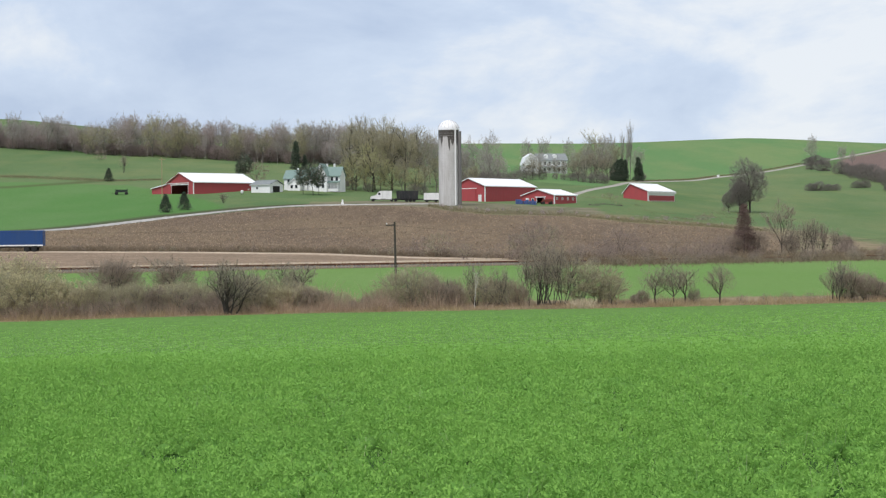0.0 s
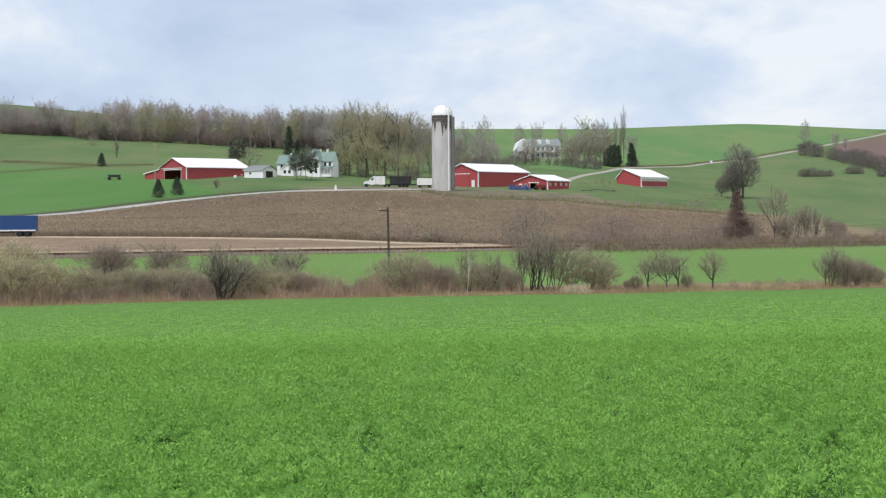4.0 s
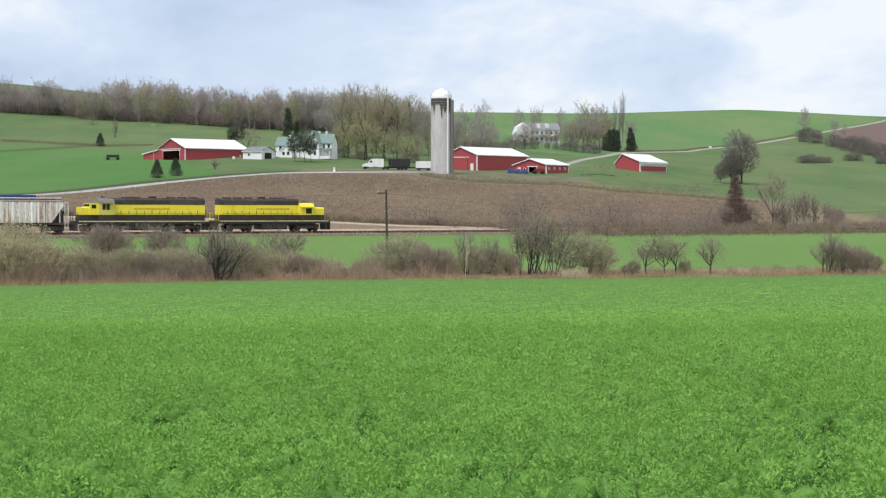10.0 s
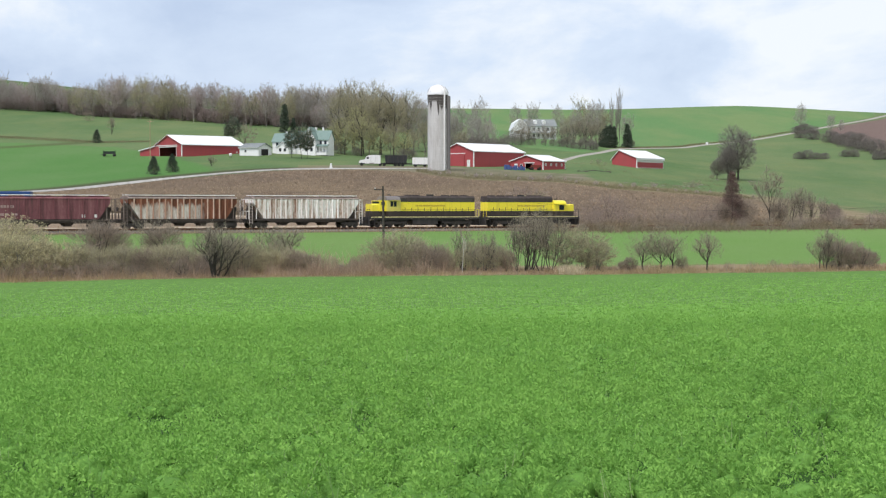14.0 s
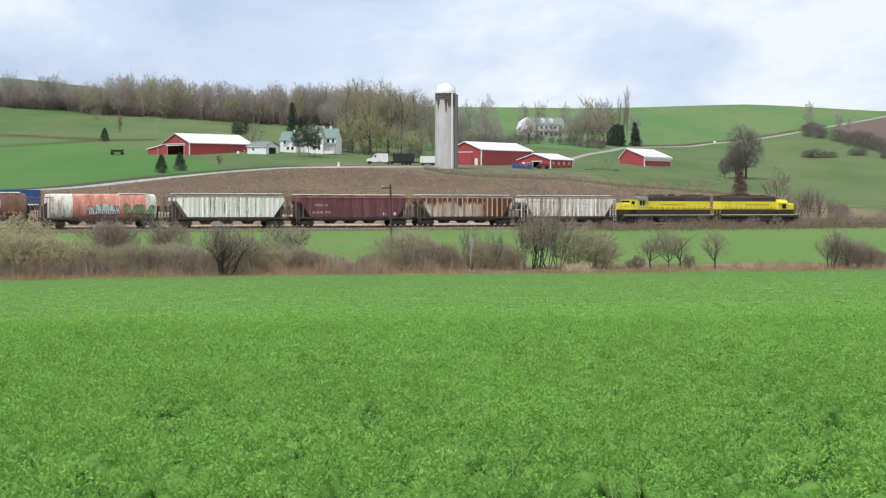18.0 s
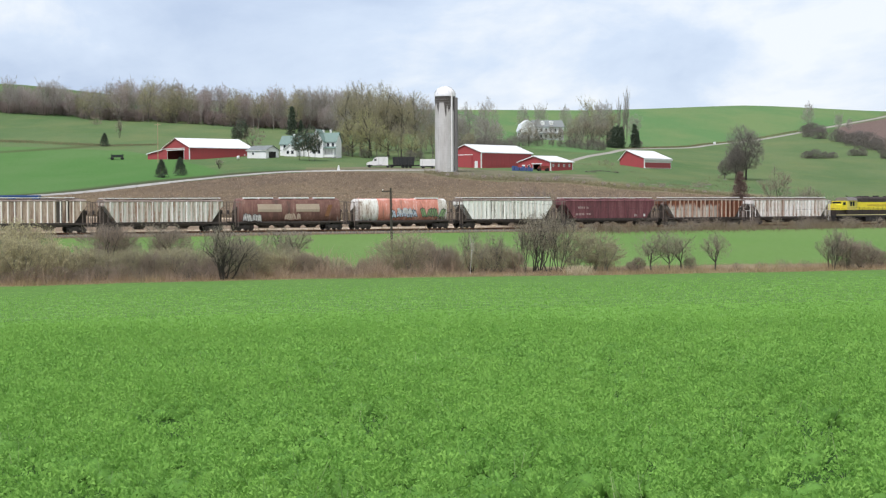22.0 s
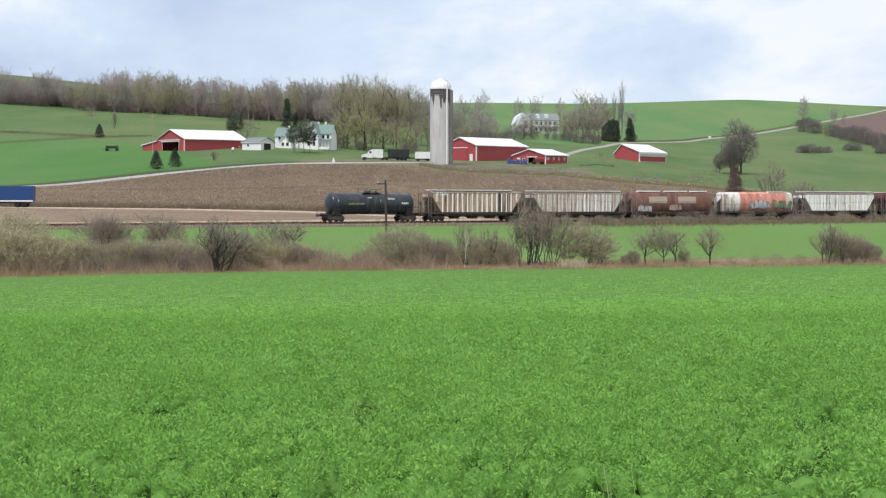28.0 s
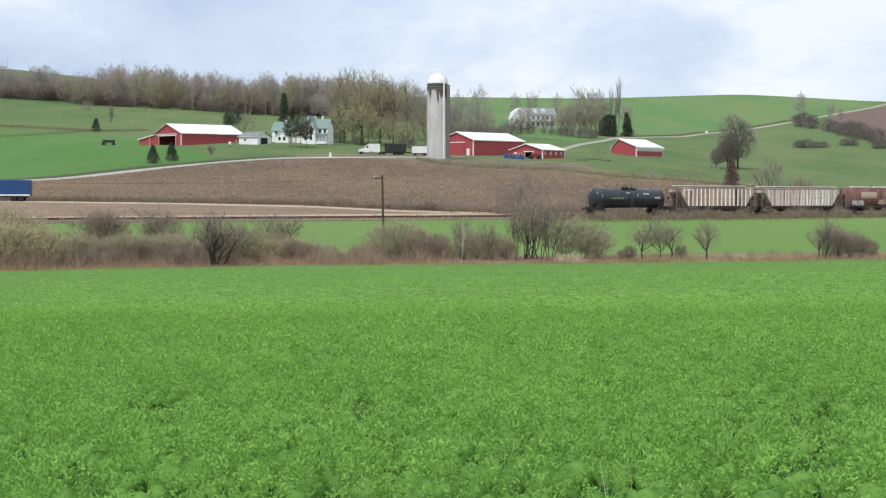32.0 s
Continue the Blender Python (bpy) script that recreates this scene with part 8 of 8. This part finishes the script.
xs, ys, hs = (np.concatenate(q) for q in ((xa, xb, xc), (ya, yb, yc), (ha, hb, hc)))
blades("dead_weeds", xs, ys, hs, np.full(len(xs), 0.028), 0.48, rng_c, RUSSET, "russet dead weed stalks in the rough verge", "weeds")
n_ = 44000
xs, ys = rng_c.uniform(-130, 78, n_), rng_c.uniform(285, 525, n_)
keep = inside(STUBBLE, xs, ys) > 1.0
xs, ys = xs[keep], ys[keep]
blades("corn_stubble", xs, ys, rng_c.uniform(0.12, 0.35, len(xs)), rng_c.uniform(0.08, 0.3, len(xs)), 0.9, rng_c, STRAW, "cut corn stalks and straw on the brown field", "stubble")
n_ = 9000
s_, o_ = rng_c.uniform(-150, 150, n_), rng_c.choice([-1, 1], n_) * rng_c.uniform(3.6, 7, n_)
xs, ys = TRACK_P[0] + TRACK_D[0] * s_ - TRACK_D[1] * o_, TRACK_P[1] + TRACK_D[1] * s_ + TRACK_D[0] * o_
blades("trackside_weeds", xs, ys, rng_c.uniform(0.2, 0.7, n_), np.full(n_, 0.05), 0.3, rng_c, DRY, "dry weeds along the railway bank", "weeds")
n_ = 5200
ys = np.sqrt(rng_c.uniform(8.3**2, 42**2, n_))
xs = rng_c.uniform(-0.32, 0.32, n_) * ys
tuft = np.sin(xs * 1.7 + 2 * np.sin(ys * 0.6)) * np.sin(ys * 1.1 + np.sin(xs * 0.8))
keep = tuft > 0.1
xs, ys = xs[keep], ys[keep]
GRASS = leafy("pale_grass_blade", (0.22, 0.36, 0.12), (0.50, 0.56, 0.30))
blades("grass_blades", xs, ys, rng_c.uniform(0.22, 0.42, len(xs)), np.full(len(xs), 0.008), 0.25, rng_c, GRASS, "pale grass blades standing in the alfalfa", "grass")
# rough grass and weeds on the bank between the stubble and the yard
n_ = 16000
q_ = rng_c.uniform(0, 1, n_)
xs = -6 + 94 * q_
ys = np.interp(xs, [-6, 1, 10, 26, 35, 49, 73, 88], [508, 484, 475, 484, 489, 469, 477, 468]) + rng_c.gamma(1.3, 9.0, n_) - 1
BANKWEED = leafy("bank_weeds", (0.15, 0.15, 0.075), (0.37, 0.30, 0.19))
blades("bank_weeds", xs, ys, rng_c.uniform(0.12, 0.6, n_), np.full(n_, 0.08), 0.45, rng_c, BANKWEED, "rough grass and weeds on the yard bank", "weeds")
n_ = 7000
q_ = rng_c.uniform(0, 1, n_)
xs = -240 + 122 * q_
ys = np.interp(xs, [-240, -184, -158, -138, -118], [728, 716, 705, 694.5, 700]) + rng_c.normal(0, 3.5, n_)
blades("ditch_weeds", xs, ys, rng_c.uniform(0.08, 0.38, n_), np.full(n_, 0.16), 0.5, rng_c, BANKWEED, "dull weeds along a pasture ditch", "weeds")
n_ = 550
xs, ys = 9.7 + rng_c.normal(0, 0.45, n_), 121.3 + rng_c.normal(0, 0.5, n_)
PALE_STRAW = leafy("pale_straw", (0.50, 0.41, 0.28), (0.78, 0.68, 0.50), 0.4)
blades("straw_tuft", xs, ys, rng_c.uniform(0.2, 0.75, n_), np.full(n_, 0.04), 0.5, rng_c, PALE_STRAW, "tuft of pale straw at the field edge", "grass")

# a dark weedy fringe above the hill lane, and rough grass along the foot of the right-hand pasture
n_ = 6000
k_ = rng_c.uniform(0, 1, n_) * 5
fx = np.interp(k_, range(6), [84, 101.5, 117.8, 135.7, 163.9, 198.5]) + rng_c.normal(-1.2, 1.0, n_)
fy = np.interp(k_, range(6), [768, 796, 817, 853, 890, 942]) + rng_c.normal(4.5, 2.0, n_)
blades("lane_weeds", fx, fy, rng_c.uniform(0.15, 0.7, n_), np.full(n_, 0.14), 0.4, rng_c, BANKWEED, "dark rough grass beside the hill lane", "weeds")
n_ = 5000
k_ = rng_c.uniform(0, 1, n_) * 5
fx = np.interp(k_, range(6), [50, 62, 66, 78, 88, 100]) + rng_c.normal(0, 4.0, n_)
fy = np.interp(k_, range(6), [604, 585, 520, 522, 552, 597]) + rng_c.normal(0, 11.0, n_)
keep = np.sin(fx * 0.9) + np.sin(fy * 0.21) + rng_c.normal(0, 0.6, n_) > 0.3
blades("pasture_weeds", fx[keep], fy[keep], rng_c.uniform(0.08, 0.35, keep.sum()), np.full(keep.sum(), 0.11), 0.5, rng_c, BANKWEED, "rough weeds round a rubble bank in the pasture", "weeds")
n_ = 24000
s_, o_ = rng_c.uniform(8, 155, n_), -4.6 - rng_c.gamma(2.2, 2.0, n_)
xs, ys = TRACK_P[0] + TRACK_D[0] * s_ - TRACK_D[1] * o_, TRACK_P[1] + TRACK_D[1] * s_ + TRACK_D[0] * o_
hs = rng_c.uniform(0.3, 1.25, n_) * (0.75 + 0.3 * np.sin(s_ * 0.31) + 0.2 * np.sin(s_ * 0.83 + 1)) * np.clip((s_ - 4) / 20, 0.3, 1)
BRAMBLE = leafy("bramble_stems", (0.18, 0.14, 0.095), (0.345, 0.27, 0.185), 0.4)
blades("brambles", xs, ys, hs, np.full(n_, 0.06), 0.7, rng_c, BRAMBLE, "brown bramble stems below the railway bank", "weeds")
n_ = 15000
s_, o_ = rng_c.uniform(20, 160, n_), 4.6 + rng_c.gamma(2.2, 3.2, n_)
xs, ys = TRACK_P[0] + TRACK_D[0] * s_ - TRACK_D[1] * o_, TRACK_P[1] + TRACK_D[1] * s_ + TRACK_D[0] * o_
hs = rng_c.uniform(0.3, 1.4, n_) * (0.75 + 0.3 * np.sin(s_ * 0.27 + 2) + 0.2 * np.sin(s_ * 0.9))
blades("brambles", xs, ys, hs, np.full(n_, 0.07), 0.7, rng_c, BRAMBLE, "brown brambles and dead grass beyond the railway", "weeds")
n_ = 17000
xs = rng_c.uniform(-100, 24, n_)
ys = np.interp(xs, [-95, -80, -25, 0, 25], [306, 306, 301, 287, 274]) + rng_c.gamma(1.7, 2.6, n_)
hs = rng_c.uniform(0.25, 1.1, n_) * (0.45 + 1.1 * drift(xs, ys * 0.4, 4.0))
blades("stubble_weeds", xs, ys, np.clip(hs, 0.1, 2), np.full(n_, 0.07), 0.6, rng_c, BRAMBLE, "rough brown weeds along the stubble's lower edge", "weeds")


def rubble(name, spots, per, spread, size, rng, mat, label, category):
    """Loose stones or split timber, each a squat uneven block half sunk in the ground."""
    q = Shape()
    for sx, sy in spots:
        for _ in range(per):
            x, y = sx + rng.normal(0, spread), sy + rng.normal(0, spread * 0.6)
            a, k = rng.uniform(0, 3.14), size * rng.uniform(0.5, 1.5)
            l, w, h = k * rng.uniform(0.8, 2.2), k * rng.uniform(0.4, 0.8), k * rng.uniform(0.3, 0.7)
            z = ground_z(x, y) - 0.1
            ring = [(l, 0.2 * w), (0.6 * l, w), (-0.7 * l, 0.9 * w), (-l, -0.3 * w), (-0.4 * l, -w), (0.7 * l, -0.8 * w)]
            turn = lambda px, py, f: (x + f * (px * math.cos(a) - py * math.sin(a)), y + f * (px * math.sin(a) + py * math.cos(a)))
            q.loft([[(*turn(px, py, 1.0), z) for px, py in ring], [(*turn(px, py, 0.95), z + h * 0.8) for px, py in ring], [(*turn(px, py, 0.6), z + h) for px, py in ring]])
    tagged(new(name, q.mesh(name, mat)), label, category, kind="stuff")


rubble("rubble", [(58, 509), (63, 508), (68, 513), (75, 521), (79, 524), (83, 541), (97, 590), (110, 588)], 5, 1.5, 0.4, rng_c, plain("pale_fieldstone", (0.34, 0.31, 0.26), 0.95, 0, 2.0, 0.4, 0.4), "pale fieldstones heaped along a grassy bank", "stones")
rubble("scrap_timber", [(51, 566), (54, 567), (57, 565), (48, 558)], 7, 0.9, 0.5, rng_c, plain("old_timber", (0.11, 0.095, 0.08), 0.95, 0, 2.0, 0.5, 0.4), "dark heap of old timber beside the barns", "timber")


def motions():
    """The train rolls along the railway, its wheels turn, and a bird flies by."""
    ts = [k / FPS for k in range(0, 32 * FPS + 1)]
    run = np.interp(ts, [t for t, _ in RUN], [d for _, d in RUN])
    for ob, a, r in WHEELSETS:
        walk(ob, [(t, pose(a, 0, r, 0, math.degrees(d / r) % 360, 0)) for t, d in zip(ts, run)])
    bird, wings = BIRD
    walk(bird, [(t, Matrix.Translation(Vector((15.6, 100.0, 7.5)) + Vector((17.4, -4.0, 1.95)) * (t - 3.0)) @ pose(0, 0, 0, 0, -4, -13)) for t in (0.0, 16.0, 32.0)])
    for side, ob in wings:
        walk(ob, [(k / 15, pose(0, 0, 0.02, side * (12 + (32 if k % 2 else -34)), 0, 0)) for k in range(481)])

    for ob, back in TRAIN:
        rows = []
        for t, d in RUN:
            x, y = along(d - back)
            rows.append((t, pose(x, y, RAIL_TOP - RAIL_FALL * (d - back), 0, RAIL_DIP, RAIL_TURN)))
        walk(ob, rows)


motions()
